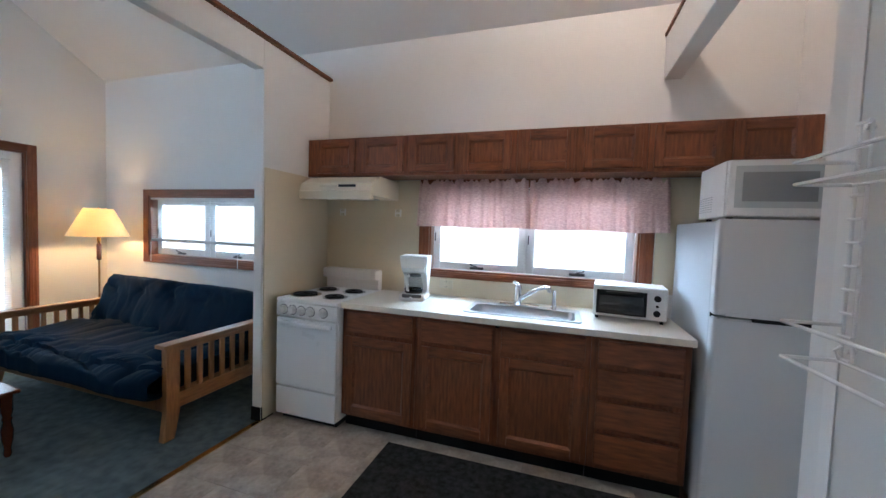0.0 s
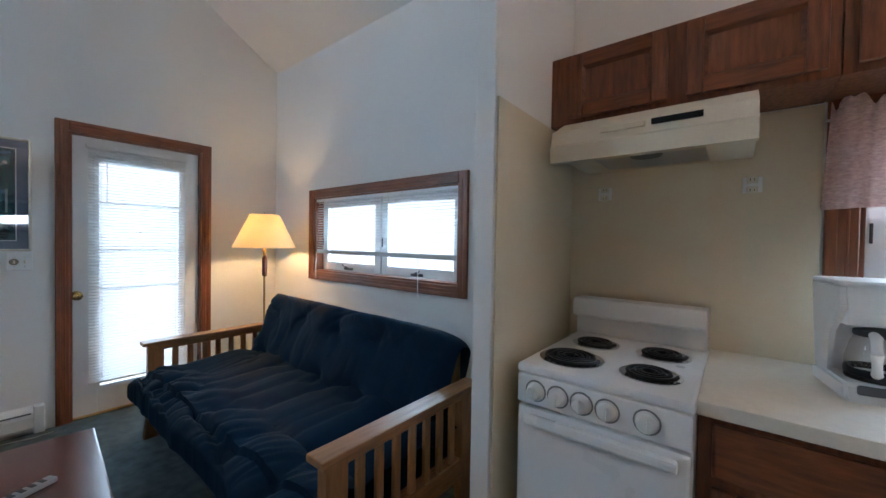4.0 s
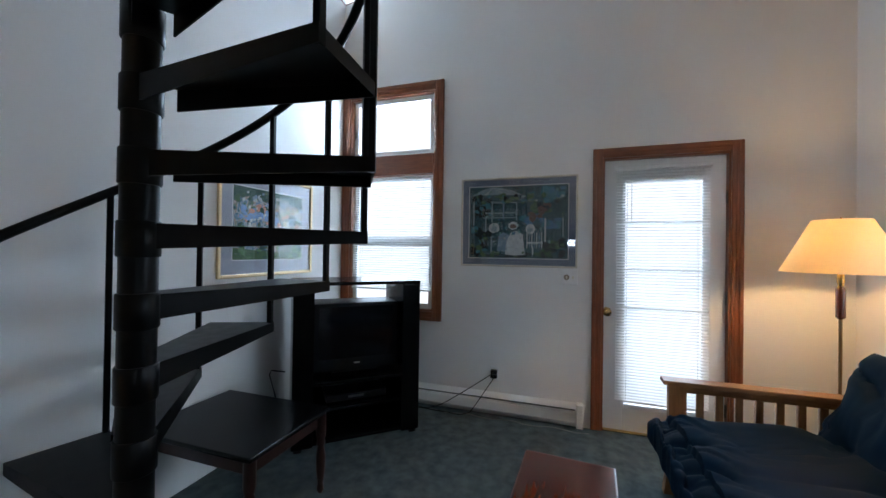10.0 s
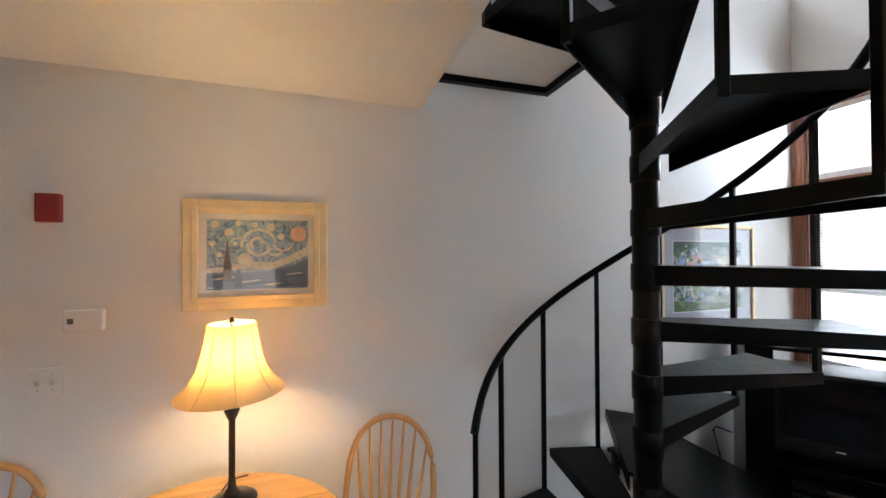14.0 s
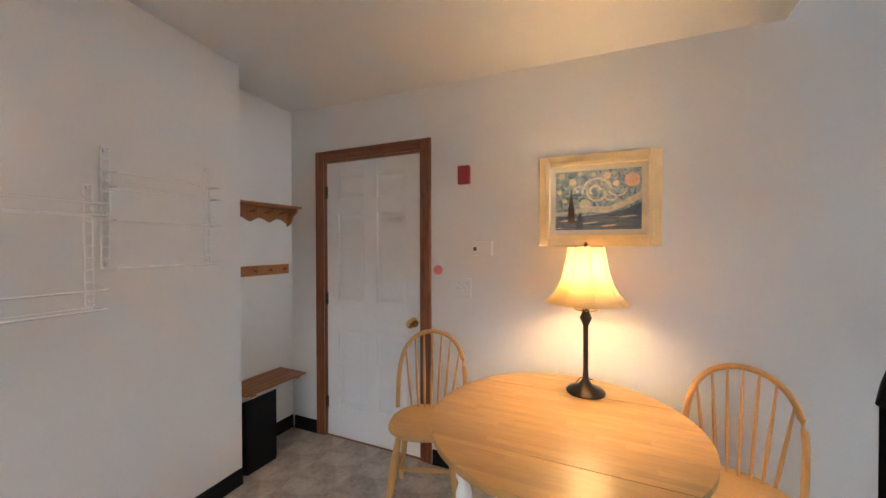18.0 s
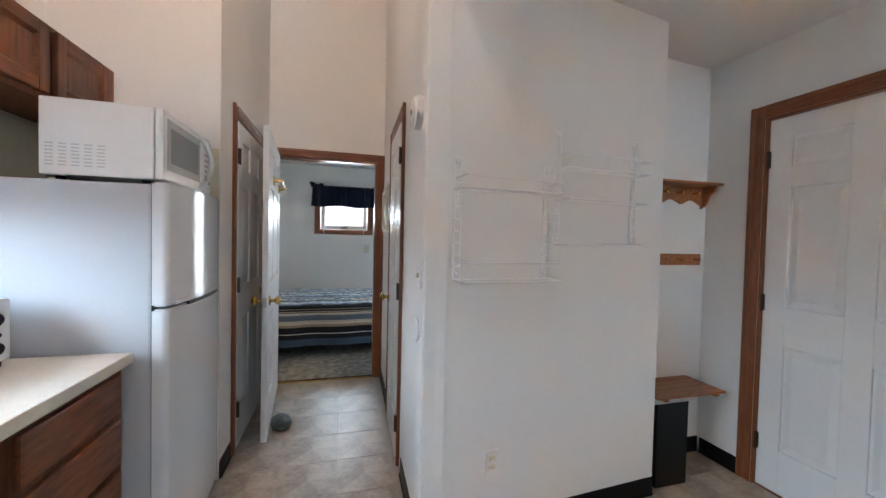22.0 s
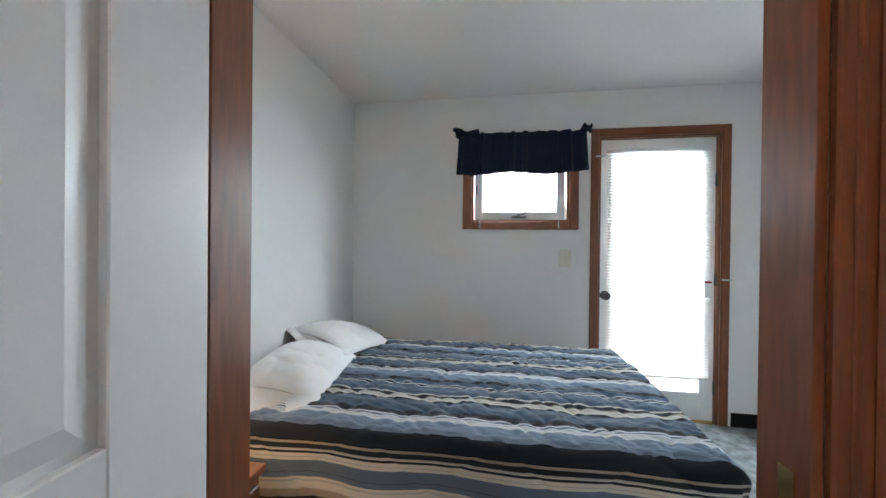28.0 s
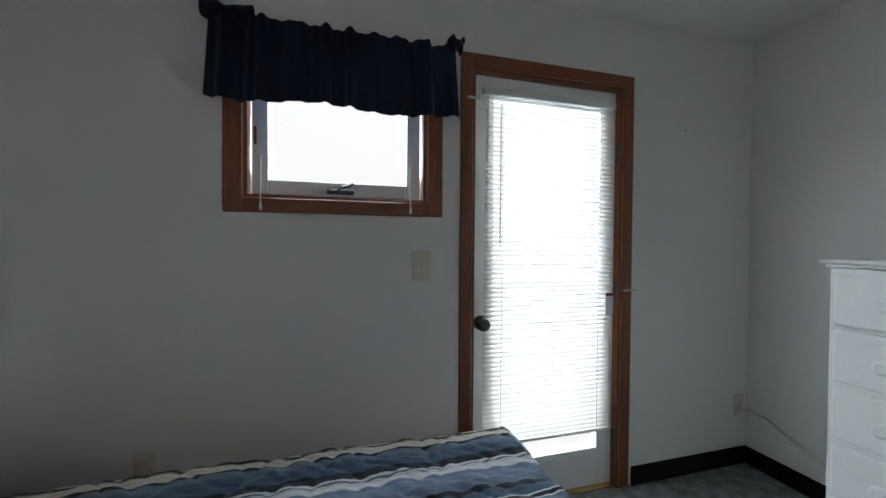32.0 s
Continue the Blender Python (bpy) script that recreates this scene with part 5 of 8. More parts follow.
part("door_glass", quick_box(-0.168, 0.078, -0.1225, -0.1212, 0.050, 0.152, 0), OVEN_GLASS, toaster)
part("door_handle", quick_box(-0.13, 0.04, -0.146, -0.1262, 0.165, 0.180, 0.004), PLASTIC_B, toaster)
for z, r in ((0.155, 0.019), (0.108, 0.008), (0.065, 0.019)):
    bm = bm_new()
    lathe(bm, [(r, 0), (r, 0.012), (r * 0.8, 0.016)], 18, pose(0.150, -0.111, z, 90))
    part("control_knob", bm, PLASTIC_B, toaster, "", None, True)
for x in (-0.18, 0.18):
    for y in (-0.09, 0.11):
        bm = bm_new()
        lathe(bm, [(0.010, 0), (0.012, 0.018)], 10, shift(x, y, 0))
        part("foot", bm, PLASTIC_B, toaster)
single("paper_slip", quick_box(0.36, 0.56, 2.70, 2.80, 1.1095, 1.1125, 0), PAPER, "folded white paper lying on the toaster oven", "paper")

# refrigerator with the microwave on top
FX0, FX1, FY0 = 0.789, 1.387, 2.188
fridge = thing("refrigerator", "white two-door refrigerator beside the worktop", "refrigerator")
part("body", quick_box(FX0, FX1, FY0 + 0.062, 2.90, 0.02, 1.505, 0.010), FRIDGE_SIDE_SHADED, fridge)


def fridge_door(name, z0, z1):
    bm = bm_new()
    n = 10
    pts = [(FX0 + (FX1 - FX0) * k / n, FY0 - 0.022 * math.sin(math.pi * k / n) + 0.01) for k in range(n + 1)]
    prism(bm, pts + [(FX1, FY0 + 0.060), (FX0, FY0 + 0.060)], z0, z1)
    front = [e for e in bm.edges if all(v.co.y < FY0 + 0.03 and min(abs(v.co.x - FX0), abs(v.co.x - FX1)) < 1e-4 for v in e.verts) and abs(e.verts[0].co.z - e.verts[1].co.z) > 0.1]
    bmesh.ops.bevel(bm, geom=front, offset=0.020, segments=5, profile=0.5, affect="EDGES")
    es = [e for e in bm.edges if len({round(v.co.z, 4) for v in e.verts}) == 1]
    bmesh.ops.bevel(bm, geom=es, offset=0.006, segments=2, affect="EDGES")
    return part(name, bm, FRIDGE, fridge, "", None, True)


fd = fridge_door("freezer_door", 1.051, 1.513)
fl = fridge_door("fridge_door", 0.055, 1.041)


def door_strip(x0, x1, z0, z1, out):
    """A strip that follows the bow of the doors."""
    n = 12
    xs = [x0 + (x1 - x0) * k / n for k in range(n + 1)]
    bow = [(x, FY0 - 0.022 * math.sin(math.pi * (x - FX0) / (FX1 - FX0)) + 0.01 - out) for x in xs]
    return prism(bm_new(), bow + [(x, y + 0.02) for x, y in reversed(bow)], z0, z1)


part("door_lip", door_strip(FX0 + 0.045, FX1 - 0.03, 1.0515, 1.069, 0.005), FRIDGE, fd, "moulded white lip along the edge", None, True)
# No hollow here: a black strip paints the shade between the two lips.
part("grip_shade_strip", door_strip(FX0 + 0.15, FX1 - 0.04, 1.0335, 1.0508, 0.0012), PLASTIC_B, fl, "black strip for the shade in the finger recess")
part("door_lip", door_strip(FX0 + 0.045, FX1 - 0.03, 1.016, 1.0330, 0.005), FRIDGE, fl, "moulded white lip along the edge", None, True)
part("grille", quick_box(FX0 + 0.01, FX1 - 0.01, FY0 + 0.03, FY0 + 0.06, 0.0, 0.05, 0.003), PLASTIC_B, fridge, "dark toe grille")
part("gasket", quick_box(FX0 + 0.004, FX1 - 0.004, FY0 + 0.061, FY0 + 0.075, 0.06, 1.507, 0), GREY_METAL, fridge)

micro = thing("microwave_oven", "white countertop microwave standing on the refrigerator", "microwave", shift(0, 0, 1.5132))
MX0, MX1, MY0 = 0.820, 1.337, 2.256
part("body", quick_box(MX0, MX1, MY0, 2.600, 0.012, 0.284, 0.006), PLASTIC_W, micro)
door = part("door", quick_box(MX0 + 0.002, MX1 - 0.10, MY0 - 0.030, MY0 - 0.001, 0.014, 0.282, 0.012), PLASTIC_W, micro)
part("door_glass", quick_box(MX0 + 0.030, MX1 - 0.148, MY0 - 0.0312, MY0 - 0.0302, 0.055, 0.252, 0.0), GLASS_GREY, door, "pale glazed panel round the window")
part("door_window", quick_box(MX0 + 0.060, MX1 - 0.172, MY0 - 0.0325, MY0 - 0.0305, 0.085, 0.222, 0.0), GREY_PANEL, door, "grey mesh window")
bm = bm_new()
tube(bm, [(MX1 - 0.150, MY0 - 0.026, 0.030), (MX1 - 0.135, MY0 - 0.052, 0.060), (MX1 - 0.122, MY0 - 0.066, 0.110), (MX1 - 0.118, MY0 - 0.070, 0.150), (MX1 - 0.122, MY0 - 0.066, 0.190), (MX1 - 0.135, MY0 - 0.052, 0.240), (MX1 - 0.150, MY0 - 0.026, 0.268)], [0.010, 0.012, 0.013, 0.013, 0.013, 0.012, 0.010], 12)
part("door_handle", bm, PLASTIC_W, door, "bowed white handle", None, True)
cp = part("control_panel", quick_box(MX1 - 0.098, MX1 - 0.002, MY0 - 0.030, MY0 - 0.001, 0.014, 0.282, 0.006), PLASTIC_W, micro)
part("display", quick_box(MX1 - 0.085, MX1 - 0.018, MY0 - 0.032, MY0 - 0.0302, 0.232, 0.262, 0), PLASTIC_B, cp, "dark display")
for r in range(6):
    for c in range(3):
        part("key", quick_box(MX1 - 0.085 + 0.024 * c, MX1 - 0.066 + 0.024 * c, MY0 - 0.0315, MY0 - 0.0302, 0.19 - 0.026 * r, 0.204 - 0.026 * r, 0), MAT_LILAC, cp)
vent_mesh = None
for r in range(7):
    for c in range(5):
        if vent_mesh is None:
            vent_mesh = part("vent_slot", quick_box(-0.0008, 0.0, 0, 0.024, 0, 0.0035, 0), GLASS_GREY, micro, "", shift(MX0 - 0.0002, MY0 + 0.15, 0.045))
        else:
            again(vent_mesh, micro, shift(MX0 - 0.0002, MY0 + 0.15 + 0.038 * c, 0.045 + 0.0125 * r))
for x in (MX0 + 0.04, MX1 - 0.04):
    for y in (MY0 + 0.04, 2.56):
        bm = bm_new()
        lathe(bm, [(0.014, 0), (0.016, 0.014)], 10, shift(x, y, 0))
        part("foot", bm, PLASTIC_B, micro)

single("kitchen_rug", quick_box(-0.945, 0.66, 1.62, 2.27, 0.0005, 0.012, 0.004), RUG, "dark charcoal woven rug before the base cabinets", "rug")

# ---------------------------------------------------------------- living room
futon = thing("futon_sofa", "navy cotton futon on a honey-coloured slatted wooden frame", "futon sofa")
for xa, s in ((-4.245, -1), (-2.28, 1)):
    x0, x1 = xa - 0.022, xa + 0.022
    part("arm_rest", quick_box(xa - 0.045, xa + 0.045, 1.735, 2.62, 0.605, 0.63, 0.006), FUTON_WOOD_Y, futon)
    bm = bm_new()
    prism(bm, [(1.745, 0.0), (1.815, 0.0), (1.85, 0.17), (1.85, 0.604), (1.765, 0.604), (1.765, 0.17)], x0, x1, "yz")
    part("leg", bm, FUTON_WOOD, futon)
    bm = bm_new()
    prism(bm, [(2.52, 0.0), (2.60, 0.0), (2.585, 0.604), (2.50, 0.604), (2.50, 0.17)], x0, x1, "yz")
    part("leg", bm, FUTON_WOOD, futon)
    part("side_rail", quick_box(xa - 0.018, xa + 0.018, 1.84, 2.51, 0.19, 0.29, 0.004), FUTON_WOOD_Y, futon)
    part("side_rail", quick_box(xa - 0.014, xa + 0.014, 1.84, 2.51, 0.565, 0.604, 0.003), FUTON_WOOD_Y, futon)
    for k in range(7):
        y = 1.90 + 0.088 * k
        part("slat", quick_box(xa - 0.009, xa + 0.009, y, y + 0.035, 0.288, 0.567, 0.002), FUTON_WOOD, futon)
part("front_rail", quick_box(-4.222, -2.303, 1.80, 1.835, 0.16, 0.27, 0.004), FUTON_WOOD, futon)
part("back_rail", quick_box(-4.222, -2.303, 2.56, 2.595, 0.20, 0.30, 0.004), FUTON_WOOD, futon)
part("seat_deck", quick_box(-4.22, -2.305, 1.836, 2.559, 0.235, 0.262, 0.002), FUTON_WOOD, futon)
bm = bm_new()
for k in range(9):
    x = -4.15 + 0.215 * k
    box(bm, x, x + 0.06, 2.63, 2.655, 0.30, 0.74, 0.002, None)
part("back_slats", bm, FUTON_WOOD, futon, "", Matrix.Translation((0, -0.02, 0)))


def mattress(name, f, nu, nv, label):
    bm = bm_new()
    cloth_sheet(bm, f, nu, nv)
    bmesh.ops.remove_doubles(bm, verts=bm.verts, dist=1e-4)
    bmesh.ops.recalc_face_normals(bm, faces=bm.faces)
    return part(name, bm, NAVY, futon, label, None, True)


def tufts(u, v, rows=3, cols=6):
    """Depth of the button tufts and of the puckers that run from them."""
    d = 0.0
    for r in range(rows):
        for c in range(cols):
            du, dv = (u - (c + 0.5) / cols) * 1.95, (v - (r + 0.5) / rows) * 0.8
            q = math.hypot(du, dv)
            a = math.atan2(dv, du)
            fold = max(0.0, math.cos(a * 1.5 + 0.9 * c + 1.7 * r)) ** 6
            d += 0.55 * math.exp(-((q / 0.035) ** 2)) + 0.55 * math.exp(-((q / 0.11) ** 2)) + 0.45 * fold * math.exp(-((q / 0.17) ** 2)) * min(1.0, q / 0.05)
    return d


def crease(a, b, seed):
    """Sharp folds between soft swells."""
    w = Vector((a + 0.6 * noise.noise(Vector((b, a, seed))), b + 0.6 * noise.noise(Vector((a, b, seed + 5))), seed))
    return 0.5 - (1 - min(1.0, 2.2 * abs(noise.noise(w)))) ** 2


def seat_at(u, v):
    # u along the sofa, v round the section: 0..0.5 top from back to front, 0.5..1 underneath
    x = -4.215 + 1.93 * u
    e = min(u, 1 - u)
    round_x = 1 - math.exp(-e / 0.018)
    yy = 2.11 + 0.455 * math.cos(2 * math.pi * v)
    nz = 0.014 * noise.noise(Vector((x * 2.4, yy * 3, 1.7))) + 0.034 * crease(x * 1.5 + yy, yy * 1.6, 1.1) + 0.034 * crease(x * 3.4 + yy * 2.2, yy * 1.3 - x, 6.3) * max(0.15, 1 - 1.3 * u) + 0.010 * crease(x * 8 + yy * 4, yy * 3, 2.9) * max(0.2, 1 - u)
    a = 2 * math.pi * v
    cy, half, th = 2.11, 0.455, 0.088 * (0.55 + 0.45 * round_x)
    c, s = math.cos(a), math.sin(a)
    y = cy + half * math.copysign(abs(c) ** 0.35, c)
    top = s > 0
    z = 0.372 + th * math.copysign(abs(s) ** 0.45, s)
    if top:
        z += nz + 0.012 * math.sin(y * 10 + x * 2) * 0.5 - 0.026 * tufts(u, (y - 1.66) / 0.9, 2, 5)
        z += 0.03 * max(0, (y - 2.1))
        # a long trough behind the front roll, and short folds across the roll
        trough = 1.97 + 0.05 * math.sin(3.1 * x) + 0.03 * noise.noise(Vector((x * 4, 2.2, 0.4)))
        z -= 0.046 * math.exp(-abs(y - trough) / 0.032) * (0.45 + 0.55 * math.sin(2.3 * x + 1.0) ** 2)
        roll = math.exp(-(((y - 1.80) / 0.15) ** 2))
        z += roll * (0.014 + 0.026 * crease(x * 5.0 - y * 3.0, y * 1.2, 9.4) + 0.012 * crease(x * 10 - y * 6.0, y * 2.0, 5.2))
        z -= 0.022 * math.exp(-abs((x + 4.05) * 0.62 + (y - 2.38)) / 0.022) * max(0.0, min(1.0, (y - 1.98) / 0.12))
    if y < 1.75:
        y += nz * 0.5
        z -= 0.030
    return (x, y, z)


mattress("seat_mattress", seat_at, 230, 130, "tufted navy seat cushion")


def back_at(u, v):
    x = -4.235 + 1.90 * u
    e = min(u, (1 - u) * 0.55)
    round_x = 1 - math.exp(-e / 0.02)
    a = 2 * math.pi * v
    c, s = math.cos(a), math.sin(a)
    half, th = 0.30 - 0.06 * math.exp(-(1 - u) / 0.035), 0.085 * (0.5 + 0.5 * round_x)
    along = half * math.copysign(abs(c) ** 0.4, c)
    off = th * math.copysign(abs(s) ** 0.5, s)
    nz = 0.014 * noise.noise(Vector((x * 2.2, along * 3, 7.7))) + 0.026 * crease(x * 1.4 + along * 1.6, along * 1.6, 3.7) + 0.018 * crease(x * 4.5 + along * 7.0, along * 2.0, 6.6) + 0.020 * crease(x * 3.1 - along * 3.4, along * 2.2 + x, 8.1) * max(0.25, 1 - u) + 0.006 * crease(x * 7 + along * 5, along * 3, 1.9)
    if s > 0:
        off += nz + 0.012 - 0.030 * tufts(u, (along + half) / (2 * half), 2, 5) * min(1.0, 2.2 * (1.04 - u))
    lean = radians(24)
    y = 2.555 + along * math.sin(lean) - off * math.cos(lean)
    z = 0.568 + along * math.cos(lean) + off * math.sin(lean) + (0.006 * noise.noise(Vector((x * 2, 0, 3))) - 0.022 * u) * (along > 0)
    return (x, y, z)


mattress("back_mattress", back_at, 230, 120, "tufted navy back cushion")

lamp = thing("floor_lamp", "floor lamp with a lit cream cone shade and thin brass pole", "floor lamp", shift(-4.41, 2.60, 0))
bm = bm_new()
lathe(bm, [(0.13, 0.0), (0.13, 0.012), (0.11, 0.022), (0.03, 0.03), (0.012, 0.05)], 28)
part("base", bm, DULL_BRASS, lamp, "", None, True)
bm = bm_new()
lathe(bm, [(0.008, 0.04), (0.008, 1.0)], 12)
part("pole", bm, DULL_BRASS, lamp, "", None, True)
bm = bm_new()
lathe(bm, [(0.010, 0.99), (0.020, 1.0), (0.020, 1.15), (0.012, 1.165)], 16)
part("grip", bm, CHERRY, lamp, "dark red turned wooden grip", None, True)
bm = bm_new()
lathe(bm, [(0.012, 1.165), (0.016, 1.19), (0.014, 1.24), (0.010, 1.25)], 14)
part("socket", bm, BRASS, lamp, "", None, True)
bm = bm_new()
lathe(bm, [(0.247, 1.235), (0.115, 1.515), (0.112, 1.515), (0.244, 1.235)], 40, None, False)
part("shade", bm, SHADE, lamp, "lit cream pleated shade", None, True)
part("finial_stem", quick_box(-0.0025, 0.0025, -0.0025, 0.0025, 1.25, 1.53, 0), BRASS, lamp)


def coffee_table():
    t = thing("coffee_table", "low cherry-stained coffee table with turned legs", "coffee table", pose(-3.65, 1.432, 0, 0, 0, -4.0))
    x0, x1, y0, y1, h = 0.0, 0.752, -0.385, 0.0, 0.395
    bm = quick_box(x0, x1, y0, y1, h - 0.022, h, 0.008)
    part("tabletop", bm, CHERRY, t, "glossy cherry tabletop")
    for a, b, c, d in ((x0 + 0.05, x1 - 0.05, y0 + 0.045, y0 + 0.063), (x0 + 0.05, x1 - 0.05, y1 - 0.063, y1 - 0.045), (x0 + 0.045, x0 + 0.063, y0 + 0.064, y1 - 0.064), (x1 - 0.063, x1 - 0.045, y0 + 0.064, y1 - 0.064)):
        part("apron", quick_box(a, b, c, d, h - 0.095, h - 0.0225, 0.002), CHERRY, t)
    for x in (x0 + 0.045, x1 - 0.045):
        for y in (y0 + 0.045, y1 - 0.045):
            bm = bm_new()
            lathe(bm, [(0.012, 0.0), (0.019, 0.02), (0.015, 0.05), (0.024, 0.10), (0.027, 0.16), (0.018, 0.21), (0.024, 0.225), (0.018, 0.24), (0.026, 0.27), (0.026, h - 0.023)], 16, shift(x, y, 0))
            part("leg", bm, CHERRY, t, "turned leg", None, True)
    return t


coffee_table()
remote = thing("remote_control", "grey remote control lying on the coffee table", "remote control", pose(-3.206, 1.186, 0.3953, 0, 0, 116))
part("body", quick_box(-0.085, 0.085, -0.022, 0.022, 0, 0.018, 0.006), GREY_PANEL, remote)
for k in range(5):
    part("button_row", quick_box(-0.07 + 0.028 * k, -0.055 + 0.028 * k, -0.014, 0.014, 0.0182, 0.0205, 0.001), PLASTIC_B, remote)

tv = thing("television_stand", "tall black open television stand set across the corner", "television stand", pose(-4.11, -0.105, 0, 0, 0, -48))
W, D, H = 0.86, 0.50, 1.105
part("top_board", quick_box(-W / 2, W / 2, -D, 0.0, H - 0.022, H, 0.003), BLACK_WOOD, tv)
for a, b in ((-W / 2, -W / 2 + 0.13), (W / 2 - 0.13, W / 2)):
    part("side_panel", quick_box(a, b, -D + 0.02, -0.005, 0.03, H - 0.0225, 0.003), BLACK_WOOD, tv)
part("base_board", quick_box(-W / 2 + 0.1305, W / 2 - 0.1305, -D + 0.02, -0.01, 0.04, 0.065, 0.002), BLACK_WOOD, tv)
part("shelf", quick_box(-W / 2 + 0.1305, W / 2 - 0.1305, -D + 0.02, -0.01, 0.42, 0.445, 0.002), BLACK_WOOD, tv)
part("shelf", quick_box(-W / 2 + 0.1305, W / 2 - 0.1305, -D + 0.02, -0.03, 0.24, 0.262, 0.002), BLACK_WOOD, tv)
part("back_panel", quick_box(-W / 2 + 0.1305, W / 2 - 0.1305, -D + 0.001, -D + 0.019, 0.04, 0.86, 0), BLACK_WOOD, tv)
for x in (-W / 2 + 0.04, W / 2 - 0.04):
    for y in (-D + 0.06, -0.05):
        part("foot", quick_box(x - 0.025, x + 0.025, y - 0.025, y + 0.025, 0, 0.0295, 0.003), PLASTIC_B, tv)
set_ = thing("television", "black flat television on the stand", "television", pose(-4.11, -0.105, 0.4455, 0, 0, -48) @ shift(0, -0.12, 0))
part("cabinet", quick_box(-0.297, 0.297, -0.30, 0.0, 0.03, 0.50, 0.012), PLASTIC_B, set_)
part("screen", quick_box(-0.26, 0.26, 0.0005, 0.004, 0.115, 0.475, 0.001), BLACK_GLOSS, set_, "dark screen, switched off")
part("badge", quick_box(-0.02, 0.02, 0.0045, 0.006, 0.075, 0.083, 0), PAPER, set_, "small pale badge")
part("foot", quick_box(-0.16, 0.16, -0.24, -0.06, 0, 0.0295, 0.004), PLASTIC_B, set_)
player = thing("disc_player", "flat black disc player on the stand's shelf", "disc player", pose(-4.11, -0.105, 0.2625, 0, 0, -48) @ shift(0, -0.10, 0))
part("case", quick_box(-0.21, 0.21, -0.26, 0.0, 0.008, 0.055, 0.004), PLASTIC_B, player)
part("display", quick_box(-0.05, 0.06, 0.0002, 0.002, 0.025, 0.04, 0), GREY_METAL, player)
for x in (-0.18, 0.18):
    part("foot", quick_box(x - 0.012, x + 0.012, -0.2, -0.05, 0, 0.0078, 0), PLASTIC_B, player)

end = thing("end_table", "low table with a glossy black top and turned dark legs", "end table")
ex0, ex1, ey0, ey1, eh = -3.64, -3.09, -0.73, -0.005, 0.455
part("tabletop", quick_box(ex0, ex1, ey0, ey1, eh - 0.022, eh, 0.006), BLACK_WOOD, end, "glossy black top")
for a, b, c, d in ((ex0 + 0.04, ex1 - 0.04, ey0 + 0.04, ey0 + 0.058), (ex0 + 0.04, ex1 - 0.04, ey1 - 0.058, ey1 - 0.04), (ex0 + 0.04, ex0 + 0.058, ey0 + 0.059, ey1 - 0.059), (ex1 - 0.058, ex1 - 0.04, ey0 + 0.059, ey1 - 0.059)):
    part("apron", quick_box(a, b, c, d, eh - 0.10, eh - 0.0225, 0.002), CHERRY_DARK, end)
for x in (ex0 + 0.035, ex1 - 0.035):
    for y in (ey0 + 0.035, ey1 - 0.035):
        bm = bm_new()
        lathe(bm, [(0.012, 0.0), (0.02, 0.02), (0.014, 0.05), (0.024, 0.12), (0.026, 0.20), (0.017, 0.25), (0.024, 0.27), (0.018, 0.285), (0.026, 0.31), (0.026, eh - 0.0225)], 16, shift(x, y, 0))
        part("leg", bm, CHERRY_DARK, end, "turned leg", None, True)

heater = thing("baseboard_heater", "long white metal baseboard heater", "heater", WEST)
hu0, hu1 = 1.585, 3.05
bm = bm_new()
prism(bm, [(0.003, 0.035), (0.048, 0.035), (0.060, 0.055), (0.060, 0.120), (0.046, 0.150), (0.003, 0.182)], hu0 + 0.05, hu1, "yz")
part("cover", bm, SATIN_WHITE, heater)
part("end_cap", quick_box(hu0, hu0 + 0.0495, 0.003, 0.066, 0.012, 0.188, 0.005), SATIN_WHITE, heater)
part("damper", quick_box(hu0 + 0.06, hu1, 0.047, 0.062, 0.143, 0.149, 0.001), GREY_METAL, heater, "dark slot under the damper")

# ---------------------------------------------------------------- spiral stair
PX, PY, RAD = -2.648, 0.016, 0.692
stair = thing("spiral_staircase", "black painted steel spiral staircase rising to the loft", "spiral stair", shift(PX, PY, 0))
bm = bm_new()
lathe(bm, [(0.16, 0.0), (0.16, 0.012), (0.06, 0.014)], 24)
part("base_plate", bm, BLACK, stair)
bm = bm_new()
lathe(bm, [(0.048, 0.012), (0.048, 3.55), (0.03, 3.56)], 24)
part("pole", bm, BLACK, stair, "", None, True)
RISE, STEP = 0.2115, 27.0




def theta(j):
    return radians(327.0 - STEP * j)


def tread_z(n):
    return 0.545 + RISE * (n - 3)


def rail_z(j):
    return 1.128 + 0.2105 * (j - 1) - (0.035 * (1 - j) ** 2 if j < 1 else 0)


